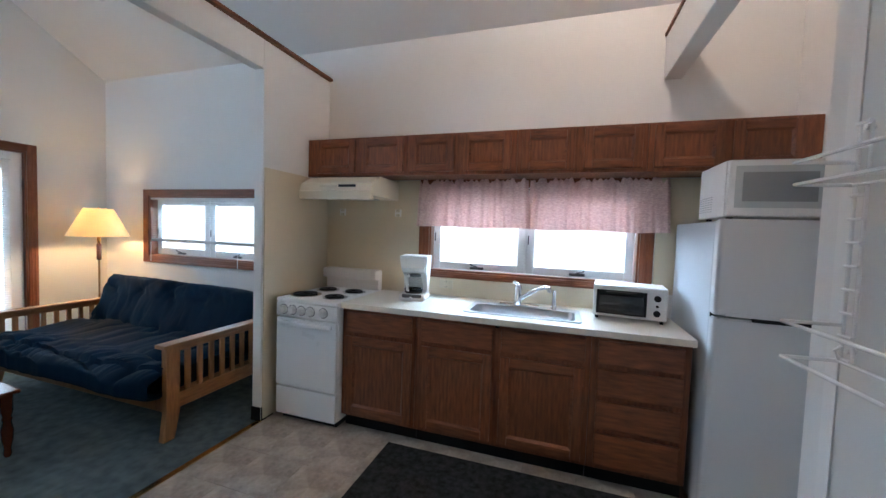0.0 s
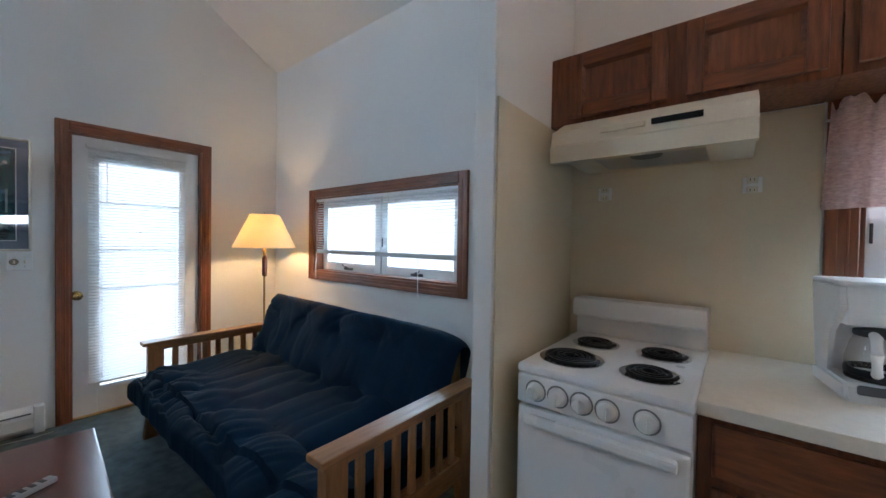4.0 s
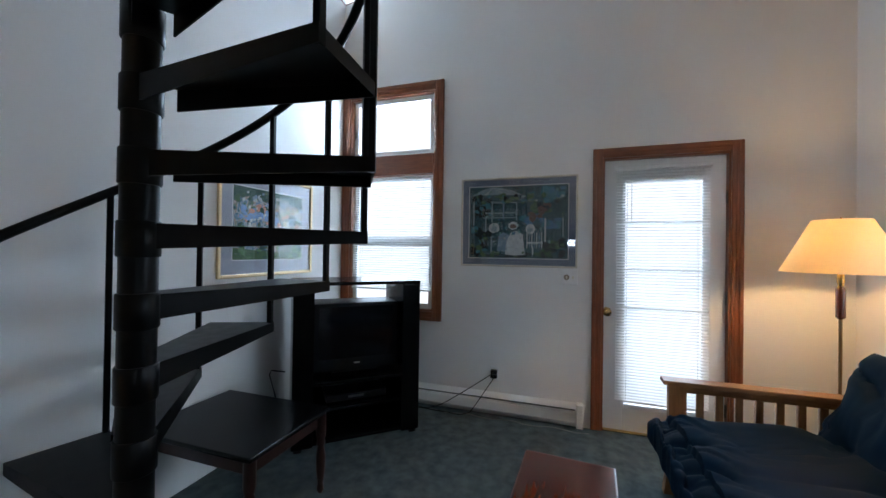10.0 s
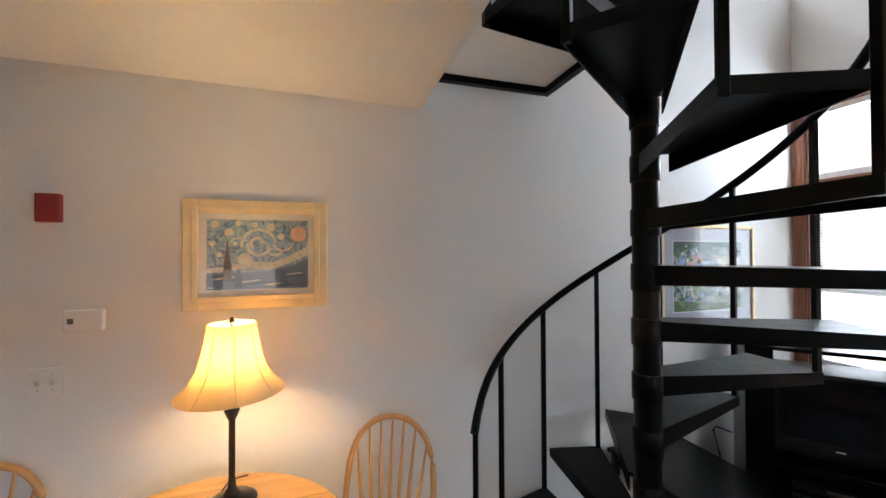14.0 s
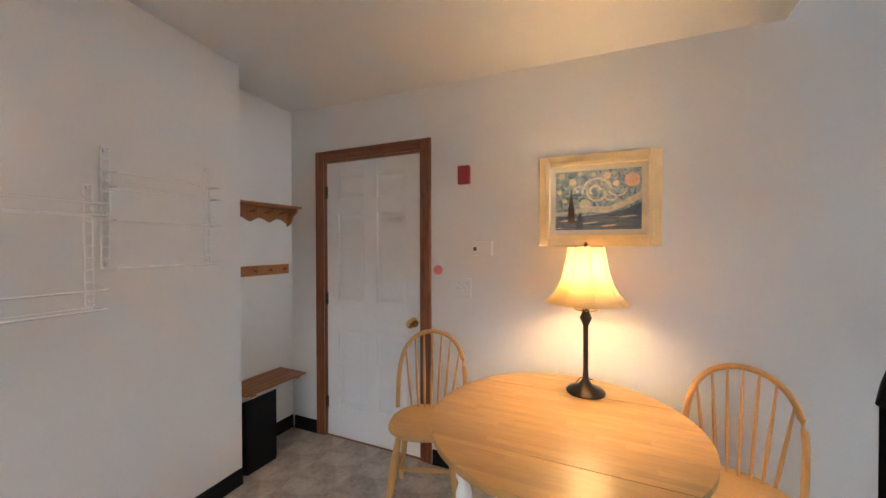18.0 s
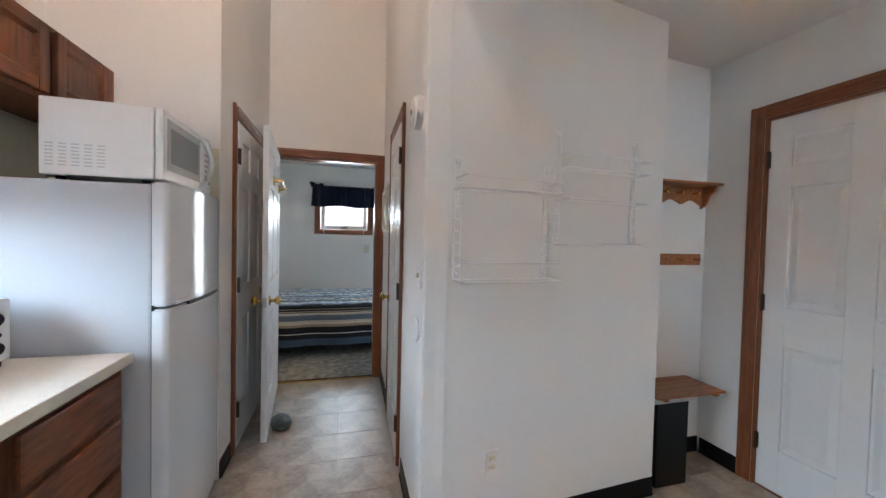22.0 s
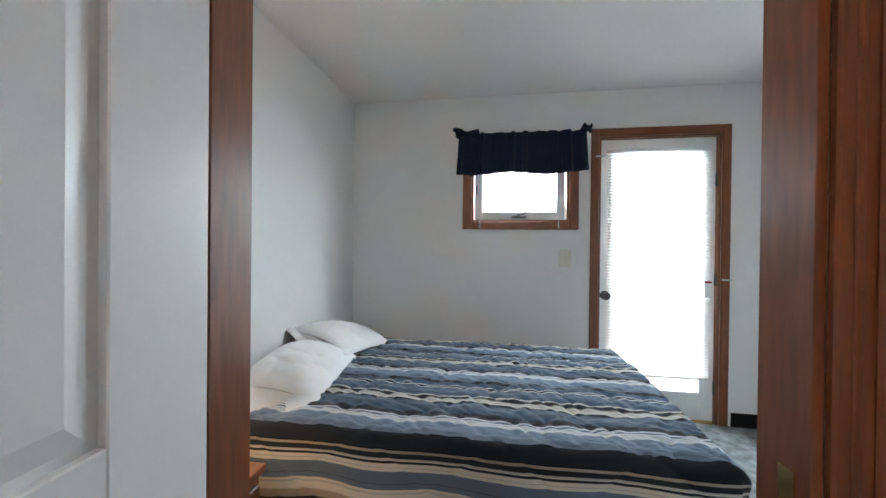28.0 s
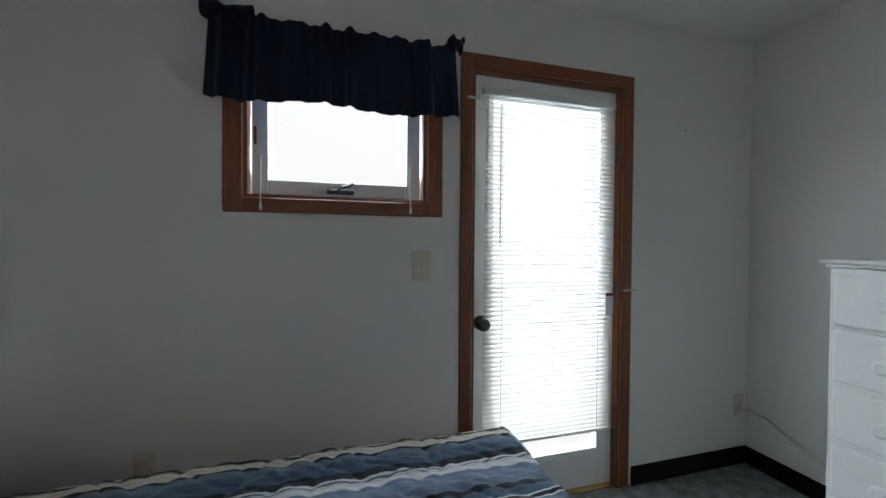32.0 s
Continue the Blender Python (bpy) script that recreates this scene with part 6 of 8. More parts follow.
first_tread = first_sleeve = None
for n in range(1, 13):
    m = pose(0, 0, tread_z(n), 0, 0, math.degrees(theta(n)))
    if first_tread is None:
        bm = bm_new()
        a1 = radians(24.5)
        arc = [(RAD * math.cos(a1 * k - 0.02), RAD * math.sin(a1 * k - 0.02)) for k in range(2)]
        out = [(0.045, -0.030), *arc, (0.045, 0.075)]
        prism(bm, out, -0.008, 0.0)
        # turned-down edges, deeper towards the pole
        for (xa, ya), (xb, yb) in ((out[0], out[1]), (out[-2], out[-1])):
            d0, d1 = (0.075, 0.045) if math.hypot(xa, ya) < 0.2 else (0.045, 0.075)
            px, py = (ya - yb), (xb - xa)
            ln = math.hypot(px, py)
            px, py = px / ln * 0.005, py / ln * 0.005
            v = [bm.verts.new(p) for p in ((xa, ya, -0.004), (xb, yb, -0.004), (xb, yb, -d1), (xa, ya, -d0), (xa + px, ya + py, -0.004), (xb + px, yb + py, -0.004), (xb + px, yb + py, -d1), (xa + px, ya + py, -d0))]
            for f in ((0, 1, 2, 3), (7, 6, 5, 4), (0, 4, 5, 1), (1, 5, 6, 2), (2, 6, 7, 3), (3, 7, 4, 0)):
                bm.faces.new([v[i] for i in f])
        for (xa, ya), (xb, yb) in zip(arc, arc[1:]):
            v = [bm.verts.new(p) for p in ((xa, ya, -0.004), (xb, yb, -0.004), (xb, yb, -0.042), (xa, ya, -0.042))]
            bm.faces.new(v)
        first_tread = part("tread", bm, BLACK, stair, "black steel wedge tread", m)
        bm = bm_new()
        lathe(bm, [(0.051, -0.10), (0.054, -0.096), (0.054, 0.002), (0.051, 0.006)], 24)
        first_sleeve = part("sleeve", bm, BLACK, stair, "", m, True)
    else:
        again(first_tread, stair, m)
        again(first_sleeve, stair, m)
for j in range(0, 13):
    a = theta(j if j else 0.02)
    c, s = (RAD - 0.012) * math.cos(a), (RAD - 0.012) * math.sin(a)
    z0 = 0.0 if j == 0 else tread_z(j) - 0.046
    bm = bm_new()
    box(bm, -0.011, 0.011, -0.011, 0.011, z0, rail_z(j if j else 0.02), 0.002)
    part("baluster", bm, BLACK, stair, "", pose(c, s, 0, 0, 0, math.degrees(a)))
bm = bm_new()
js = [-0.05 + 0.2 * k for k in range(0, 64)]
tube(bm, [((RAD - 0.012) * math.cos(theta(j)), (RAD - 0.012) * math.sin(theta(j)), rail_z(j)) for j in js], 0.019, 10)
part("handrail", bm, BLACK, stair, "round black handrail", None, True)
# square landing that joins the loft
lx0, lx1, ly0, ly1, lz = -2.66 - PX, -1.926 - PX, -0.688 - PY, 0.04 - PY, 2.60
part("landing_board", quick_box(lx0 + 0.01, lx1, ly0 + 0.01, ly1 - 0.01, lz, lz + 0.035, 0), CEIL, stair, "off-white landing underside")
for a, b, c, d in ((lx0, lx1, ly0 - 0.03, ly0 + 0.012), (lx0 - 0.03, lx0 + 0.012, ly0 - 0.03, ly1), (lx0, lx1, ly1 - 0.012, ly1 + 0.03)):
    part("landing_edge", quick_box(a, b, c, d, lz - 0.035, lz + 0.05, 0.003), BLACK, stair)
for x, y in ((lx1 - 0.06, ly1), (lx0, ly0), (lx1 - 0.06, ly0), (lx0 + 0.35, ly0)):
    part("landing_post", quick_box(x - 0.012, x + 0.012, y - 0.012, y + 0.012, lz - 0.03, lz + 0.95, 0.002), BLACK, stair)
bm = bm_new()
tube(bm, [(lx0, ly0, lz + 0.95), (lx1, ly0, lz + 0.95)], 0.019, 10)
part("landing_rail", bm, BLACK, stair, "", None, True)

# ---------------------------------------------------------------- dining corner
table = thing("dining_table", "oval beech drop-leaf dining table on white legs", "dining table", shift(-1.06, -0.033, 0))
TA, TB, TZ = 0.487, 0.508, 0.75


def oval_strip(y0, y1):
    n = 10
    right = [(TA * math.sqrt(max(0, 1 - (y / TB) ** 2)), y) for y in [y0 + (y1 - y0) * k / n for k in range(n + 1)]]
    return right + [(-x, y) for x, y in reversed(right)]


stave = 0.0285
edges = [-TB + 0.004 + stave * k for k in range(int(2 * TB / stave))]
rng = random.Random(5)
for y0 in edges:
    y1 = min(y0 + stave, TB - 0.002)
    gap = 0.0035 if abs(y0 - 0.285) < stave / 2 or abs(y0 + 0.285) < stave / 2 else 0.0002
    half = TA * math.sqrt(max(0.0, 1 - (max(abs(y0), abs(y1)) / TB) ** 2))
    cuts = [-9.0]
    x = -half + rng.uniform(0.12, 0.5)
    while x < half - 0.1:
        cuts.append(x)
        x += rng.uniform(0.28, 0.55)
    cuts.append(9.0)
    outline = oval_strip(y0 + gap, y1)
    for a, b in zip(cuts, cuts[1:]):
        pts = [(min(max(px, a + 0.0001), b - 0.0001), py) for px, py in outline]
        clean = [p for i, p in enumerate(pts) if (Vector(p) - Vector(pts[i - 1])).length > 1e-5]
        if len(clean) > 2 and max(p[0] for p in clean) - min(p[0] for p in clean) > 0.01:
            bm = bm_new()
            prism(bm, clean, TZ - 0.022, TZ)
            part("stave", bm, BEECH, table)
for x0, x1, y0, y1 in ((-0.32, 0.32, -0.25, -0.23), (-0.32, 0.32, 0.23, 0.25), (-0.32, -0.30, -0.229, 0.229), (0.30, 0.32, -0.229, 0.229)):
    part("apron", quick_box(x0, x1, y0, y1, TZ - 0.12, TZ - 0.0225, 0.003), SATIN_WHITE, table, "white painted apron")
for x in (-0.30, 0.30):
    for y in (-0.23, 0.23):
        bm = bm_new()
        lathe(bm, [(0.016, 0.0), (0.020, 0.02), (0.026, 0.30), (0.030, 0.52), (0.020, 0.56), (0.030, 0.58), (0.030, TZ - 0.0225)], 16, shift(x, y, 0))
        part("leg", bm, SATIN_WHITE, table, "white painted leg", None, True)


def windsor(m, first=None):
    if first is not None:
        return copy_thing(first, m)
    ch = thing("windsor_chair", "light beech hoop-back chair with turned spindles", "chair", m, "chairs round the dining table")
    bm = bm_new()
    n = 28
    prof = [(0.94, 0.425), (1.0, 0.440), (0.985, 0.452), (0.80, 0.447), (0.4, 0.440)]
    rings = []
    for r, z in prof:
        rings.append([bm.verts.new((0.205 * r * math.copysign(abs(math.cos(t)) ** 0.8, math.cos(t)) * (1.0 + 0.07 * math.sin(t)), 0.20 * r * math.copysign(abs(math.sin(t)) ** 0.85, math.sin(t)), z)) for t in [2 * math.pi * k / n for k in range(n)]])
    for a, b in zip(rings, rings[1:]):
        for k in range(n):
            bm.faces.new((a[k], a[(k + 1) % n], b[(k + 1) % n], b[k]))
    bm.faces.new(rings[0][::-1])
    bm.faces.new(rings[-1])
    part("seat", bm, BEECH, ch, "saddled seat", None, True)
    hoop = []
    for k in range(25):
        t = math.pi * k / 24
        x = 0.198 * math.cos(t) * (1 + 0.16 * math.sin(t) ** 1.0)
        z = 0.445 + 0.432 * math.sin(t) ** 0.62
        y = -0.155 - 0.115 * (z - 0.445) / 0.5 - 0.02 * math.sin(t)
        hoop.append((x, y, z))
    bm = bm_new()
    tube(bm, hoop, 0.0135, 10)
    part("hoop", bm, BEECH_Z, ch, "bent hoop back", None, True)
    for k in range(7):
        f = -1 + 2 * k / 6
        xb, xt = 0.115 * f, 0.165 * f
        zt = 0.445 + 0.432 * max(0.0, 1 - (abs(xt) / 0.222) ** 2.6) ** 0.42 - 0.01
        pts = [(xb + (xt - xb) * q, -0.165 - 0.115 * (0.445 + (zt - 0.445) * q - 0.445) / 0.5, 0.445 + (zt - 0.445) * q) for q in (0, 0.3, 0.6, 1)]
        bm = bm_new()
        tube(bm, pts, [0.006, 0.0085, 0.0075, 0.005], 8)
        part("spindle", bm, BEECH_Z, ch, "", None, True)
    for sx in (-1, 1):
        for sy in (-1, 1):
            bm = bm_new()
            tube(bm, [(sx * 0.13, sy * 0.12, 0.435), (sx * 0.15, sy * 0.145, 0.30), (sx * 0.17, sy * 0.165, 0.15), (sx * 0.185, sy * 0.185, 0.0)], [0.013, 0.020, 0.017, 0.011], 10)
            part("leg", bm, BEECH_Z, ch, "splayed turned leg", None, True)
    for sx in (-1, 1):
        bm = bm_new()
        tube(bm, [(sx * 0.167, -0.162, 0.17), (sx * 0.167, 0, 0.17), (sx * 0.167, 0.162, 0.17)], [0.008, 0.013, 0.008], 8)
        part("stretcher", bm, BEECH, ch, "", None, True)
    bm = bm_new()
    tube(bm, [(-0.167, 0, 0.17), (0, 0, 0.17), (0.167, 0, 0.17)], [0.008, 0.013, 0.008], 8)
    part("stretcher", bm, BEECH, ch, "", None, True)
    return ch


chair = windsor(pose(-0.313, -0.363, 0, 0, 0, 20))
windsor(pose(-1.653, -0.340, 0, 0, 0, -22), chair)

tl = thing("table_lamp", "lit table lamp with a gold bell shade and black metal stem", "table lamp", shift(-1.128, -0.345, TZ))
bm = bm_new()
lathe(bm, [(0.082, 0.0), (0.084, 0.008), (0.070, 0.020), (0.030, 0.034), (0.014, 0.06), (0.011, 0.10), (0.011, 0.30), (0.018, 0.315), (0.026, 0.335), (0.018, 0.355), (0.012, 0.37), (0.012, 0.43)], 24)
part("stem", bm, BRONZE, tl, "", None, True)
bm = bm_new()
lathe(bm, [(0.008, 0.366), (0.050, 0.372), (0.050, 0.376), (0.008, 0.378)], 24)
part("drip_disc", bm, BRASS, tl, "thin brass disc", None, True)
bm = bm_new()
prof = [(0.178, 0.405), (0.168, 0.412), (0.138, 0.445), (0.112, 0.49), (0.096, 0.545), (0.084, 0.605), (0.078, 0.652)]
lathe(bm, prof + [(r - 0.003, z) for r, z in reversed(prof)], 40, None, False)
sh = part("shade", bm, SHADE_GOLD, tl, "lit gold bell shade", None, True)
for a in range(0, 360, 45):
    bm = bm_new()
    tube(bm, [((r + 0.001) * math.cos(radians(a + 17)), (r + 0.001) * math.sin(radians(a + 17)), z) for r, z in prof], 0.0022, 6)
    part("seam", bm, SHADE_GOLD, sh)
bm = bm_new()
lathe(bm, [(0.004, 0.43), (0.004, 0.65), (0.009, 0.655), (0.009, 0.665), (0.003, 0.675)], 10)
part("finial", bm, BRONZE, tl, "", None, True)
bm = bm_new()
tube(bm, [(0.05, -0.06, 0.012), (0.03, -0.10, 0.03), (0.0, -0.13, 0.02), (-0.02, -0.16, 0.006)], 0.003, 6)
part("cord", bm, BRONZE, tl, "", None, True)

# ---------------------------------------------------------------- bedroom
bed = thing("bed", "double bed under a blue striped quilt", "bed", shift(3.405, 0.98, 0))
BW, BL, BH = 1.265, 1.88, 0.585
part("box_spring", quick_box(0.05, BW - 0.03, 0.05, BL, 0.14, 0.34, 0.02), PILLOW, bed)
part("mattress", quick_box(0.04, BW - 0.02, 0.04, BL, 0.341, 0.555, 0.03), PILLOW, bed)
for x in (0.10, BW - 0.10):
    for y in (0.12, BL - 0.1):
        part("leg", quick_box(x - 0.02, x + 0.02, y - 0.02, y + 0.02, 0, 0.1395, 0.003), PLASTIC_B, bed)
DENIM, SLATE, CREAM, TAN, INK, WHITE, SKY = (0.044, 0.080, 0.128), (0.098, 0.138, 0.190), (0.52, 0.48, 0.41), (0.29, 0.235, 0.175), (0.008, 0.013, 0.020), (0.54, 0.55, 0.55), (0.155, 0.210, 0.285)
# bands of the hanging sides by their start in metres from the mattress edge, then those that repeat over the top by their width
BANDS = [(-0.47, DENIM), (-0.40, INK), (-0.349, WHITE), (-0.333, INK), (-0.266, TAN), (-0.245, CREAM), (-0.202, SLATE), (-0.138, CREAM), (-0.115, INK), (-0.108, CREAM), (-0.098, INK), (-0.078, TAN), (-0.070, INK)]
TOP = [(0.035, SLATE), (0.050, SKY), (0.028, WHITE), (0.008, SLATE), (0.010, WHITE), (0.030, INK), (0.055, DENIM), (0.030, SLATE), (0.012, INK), (0.030, CREAM), (0.006, TAN), (0.020, INK), (0.010, CREAM), (0.030, DENIM), (0.045, SLATE), (0.006, WHITE), (0.012, INK), (0.006, WHITE), (0.035, DENIM), (0.022, INK)]
spread, run = sum(w for w, _ in TOP), 0.0
top_bands = []
for w, c in TOP:
    top_bands.append((run / spread, c))
    run += w
QUILT = striped("striped_quilt_cotton", [((at + 0.47) / 2.205, c) for at, c in BANDS], 2.205, 0, pins=[(0.0, (1, 1, 1)), (0.07, (0.45, 0.47, 0.50)), (0.085, (1, 1, 1)), (0.30, (0.72, 0.75, 0.80)), (0.36, (1, 1, 1)), (0.60, (0.40, 0.43, 0.48)), (0.62, (1, 1, 1))], pin_period=0.113, top=top_bands, top_period=spread, top_from=0.47)
DROP = 0.47


def quilt_at(u, v):
    s, t = -DROP + u * (BW + 2 * DROP), -DROP + v * (BL + DROP)
    dx = max(0.0, -s, s - BW)
    dy = max(0.0, -t)
    side = -1 if s < 0 else 1
    drop = max(dx, dy)
    wave = 0.016 * math.sin(t * 13 + 0.6 * math.sin(t * 5)) * min(1, dx / 0.2) + 0.016 * math.sin(s * 12) * min(1, dy / 0.2)
    r = 0.05
    k = min(1.0, drop / (r * 1.57))
    x = min(max(s, 0.0), BW) + side * (dx > 0) * (r * math.sin(k * 1.57) * (dx / max(drop, 1e-6)) - 0.01 + wave + 0.02 * dx)
    y = max(t, 0.0) - (dy > 0) * (r * math.sin(k * 1.57) * (dy / max(drop, 1e-6)) - 0.01 + wave + 0.02 * dy)
    z = BH - r * (1 - math.cos(k * 1.57)) - max(0.0, drop - r * 1.57) * 0.985
    if drop == 0:
        z += 0.005 * noise.noise(Vector((s * 4, t * 4, 0))) + 0.006 * math.exp(-(((t - 0.35) / 0.5) ** 2)) * noise.noise(Vector((s * 6, t * 9, 5))) + 0.009 * crease(s * 4 + t * 5, t * 5, 3.3) + 0.007 * crease(s * 12 - t * 8, t * 7, 7.1) + 0.004 * crease(s * 30, t * 16, 4.4)
        z += 0.02 * math.sin(math.pi * min(max(s / BW, 0), 1))
    d1 = abs(((s + t * 0.9) / 0.42) % 1 - 0.5) * 0.42
    d2 = abs(((s - t * 0.9) / 0.42) % 1 - 0.5) * 0.42
    dent = 0.005 * (math.exp(-((d1 / 0.014) ** 2)) + math.exp(-((d2 / 0.014) ** 2)))
    if drop == 0:
        z -= dent
    elif dx >= dy:
        x -= side * dent
    else:
        y += dent
    return (x, y, max(z, 0.125))


bm = bm_new()
cloth_sheet(bm, quilt_at, 300, 300, 0.0, lambda a, b: (a * (BW + 2 * DROP), b * (BL + DROP)))
part("quilt", bm, QUILT, bed, "quilted cotton spread in blue, cream and black stripes", None, True)


def pillow(m, label, w=0.70, d=0.46, h=0.085, hem=0.06):
    p = thing("pillow", label, "pillow", m, "pillows on the bed")
    bm = bm_new()

    def at(sign):
        def f(u, v):
            a, b = 2 * u - 1, 2 * v - 1
            x = a * w / 2 * (1 - 0.06 * (1 - b * b))
            y = b * d / 2 * (1 - 0.08 * (1 - a * a))
            lift = (max(0, 1 - abs(a) ** 2.4) * max(0, 1 - abs(b) ** 2.2)) ** 0.62
            z = sign * h * lift + (0.010 * noise.noise(Vector((x * 5, y * 5, sign))) + 0.009 * crease(x * 4, y * 7, 2.0 + w) + 0.006 * crease(x * 12, y * 9, 4.0 + w)) * lift
            return (x, y, z + h - 0.45 * h * a * a * b * b)
        return f

    cloth_sheet(bm, at(1), 60, 44)
    cloth_sheet(bm, at(-1), 60, 44)
    bmesh.ops.remove_doubles(bm, verts=bm.verts, dist=1e-4)
    bmesh.ops.recalc_face_normals(bm, faces=bm.faces)
    part("pillowcase", bm, PILLOW, p, "", None, True)

    def loose(u, v):
        b = 2 * v - 1
        notch = 0.35 * math.exp(-(((v - 0.42) / 0.13) ** 2))
        x = -w / 2 + 0.045 - (hem + 0.045) * u * (1 - notch)
        z = h * (1.05 - 0.75 * u) * (1 - 0.5 * b * b) + 0.4 * h * b * b + 0.022 * u * math.sin(v * 7.5 + 0.8)
        return (x, b * d / 2 * (0.96 + 0.06 * u), z)

    bm = bm_new()
    cloth_sheet(bm, loose, 14, 44, 0.003)
    part("open_hem", bm, PILLOW, p, "loose open end of the case", None, True)
    return p


pillow(pose(3.86, 2.645, 0.568, 10, -2, 8), "white cotton pillow with a loose open hem", 0.62, 0.41, 0.076, 0.13)
pillow(pose(4.38, 2.66, 0.590, 14, 11, -8), "white cotton pillow lying behind the other", 0.64, 0.44, 0.072, 0.03)

stand = thing("nightstand", "small brown wooden nightstand beside the bed", "nightstand", shift(2.84, 2.42, 0))
part("top", quick_box(0, 0.42, 0, 0.42, 0.50, 0.525, 0.005), OAK_X, stand)
part("body", quick_box(0.015, 0.405, 0.015, 0.405, 0.12, 0.4995, 0.003), OAK, stand)
part("drawer", quick_box(0.035, 0.385, -0.003, 0.0145, 0.33, 0.48, 0.004), OAK_X, stand)
for x in (0.04, 0.38):
    for y in (0.04, 0.38):
        part("leg", quick_box(x - 0.018, x + 0.018, y - 0.018, y + 0.018, 0, 0.1195, 0.003), OAK, stand)
bl = thing("bedside_lamp", "small lit bedside lamp with a white cone shade", "table lamp", shift(3.03, 2.62, 0.5255))
bm = bm_new()
lathe(bm, [(0.055, 0), (0.055, 0.015), (0.02, 0.03), (0.03, 0.08), (0.045, 0.13), (0.03, 0.19), (0.014, 0.22), (0.02, 0.25), (0.012, 0.28), (0.010, 0.33)], 20)
part("stem", bm, OAK, bl, "turned wooden stem", None, True)
bm = bm_new()
lathe(bm, [(0.135, 0.31), (0.075, 0.525), (0.073, 0.525), (0.132, 0.31)], 36, None, False)
part("shade", bm, SHADE_WHITE, bl, "lit white cone shade", None, True)

dresser = thing("chest_of_drawers", "tall white painted chest with round white knobs", "chest of drawers", shift(3.62, -0.705, 0))
DW, DD, DH = 0.80, 0.43, 1.17
part("carcase", quick_box(0, DW, 0, DD, 0.06, DH, 0.004), SATIN_WHITE, dresser)
part("top", box(quick_box(-0.025, DW + 0.025, 0, DD + 0.025, DH + 0.016, DH + 0.032, 0.006), -0.012, DW + 0.012, 0.0, DD + 0.012, DH + 0.0005, DH + 0.0155, 0.004), SATIN_WHITE, dresser, "moulded top")
part("plinth", quick_box(0.01, DW - 0.01, 0.01, DD - 0.01, 0, 0.0595, 0.003), SATIN_WHITE, dresser)
zs = [0.08, 0.30, 0.515, 0.73, 0.945, 1.155]
for a, b in zip(zs, zs[1:]):
    d = part("drawer", quick_box(0.02, DW - 0.02, DD + 0.0005, DD + 0.020, a + 0.010, b - 0.010, 0.008), SATIN_WHITE, dresser)
    for x in (0.17, DW - 0.17):
        bm = bm_new()
        lathe(bm, [(0.012, 0.0), (0.010, 0.014), (0.024, 0.024), (0.026, 0.034), (0.016, 0.043)], 16, pose(x, DD + 0.020, (a + b) / 2, -90))
        part("knob", bm, SATIN_WHITE, d, "", None, True)
bm = bm_new()
tube(bm, [(5.005, -0.63, 0.33), (4.97, -0.68, 0.32), (4.90, -0.70, 0.30), (4.75, -0.702, 0.22), (4.60, -0.70, 0.19), (4.45, -0.70, 0.19)], 0.004, 6)
single("power_cord", bm, PLASTIC_IV, "ivory power cord running behind the chest", "cord", smooth=True)


def plate(frame_m, u, z, kind, label, mat=None, w=0.07, h=0.115, y=0.0):
    p = thing("light_switch" if kind == "switch" else "wall_outlet", label, "switch" if kind == "switch" else "outlet", frame_m @ shift(u, y, z))
    mat = mat or PLASTIC_W
    part("plate", quick_box(-w / 2, w / 2, 0.0005, 0.007, -h / 2, h / 2, 0.003), mat, p)
    if kind == "switch":
        n = max(1, round(w / 0.07))
        for k in range(n):
            x = (k - (n - 1) / 2) * 0.046
            part("toggle", quick_box(x - 0.005, x + 0.005, 0.0072, 0.018, -0.012, 0.010, 0.002), PLASTIC_IV, p)
            for s in (-0.03, 0.03):
                bm = bm_new()
                lathe(bm, [(0.003, 0), (0.003, 0.0015)], 8, pose(x, 0.007, s, -90))
                part("screw", bm, STEEL, p)
    else:
        for s in (-0.02, 0.02):
            bm = quick_box(-0.017, 0.017, 0.0072, 0.0095, s - 0.014, s + 0.014, 0.003)
            soc = part("socket", bm, PLASTIC_IV, p)
            for x in (-0.006, 0.006):
                part("slot", quick_box(x - 0.001, x + 0.001, 0.0092, 0.0099, s - 0.005, s + 0.005, 0), PLASTIC_B, soc)
    return p


plate(BED_E, 1.92, 1.155, "switch", "ivory light switch beside the bedroom window", PLASTIC_IV, 0.084, 0.132)
plate(BED_E, 0.06, 0.34, "outlet", "ivory wall outlet in the bedroom corner", PLASTIC_IV)
plate(BED_E, 2.945, 0.425, "outlet", "dark ivory wall outlet behind the bed", PLASTIC_IV)
tag = thing("paper_tag", "small white paper tag with a red band on the blind", "tag", BED_E @ shift(0.965, 0.022, 0.96))
part("card", quick_box(-0.022, 0.022, 0, 0.0012, -0.06, 0.05, 0), PAPER, tag)
part("band", quick_box(-0.022, 0.022, 0.0013, 0.0018, 0.035, 0.05, 0), RED, tag)
for z in (1.02, 1.90):
    bm = quick_box(-0.045, 0.02, 0.018, 0.024, z - 0.006, z + 0.006, 0.002)
    tube(bm, [(-0.045, 0.02, z), (-0.05, 0.035, z + 0.004)], 0.003, 6)
    single("door_catch", bm, STEEL, "small metal catch on the door frame", "catch", BED_E @ shift(0.86 if z < 1.5 else 1.70, 0, 0), smooth=True)
bm = bm_new()
lathe(bm, [(0.004, 0), (0.004, 0.006)], 8, pose(0.48, 0, 1.865, -90))
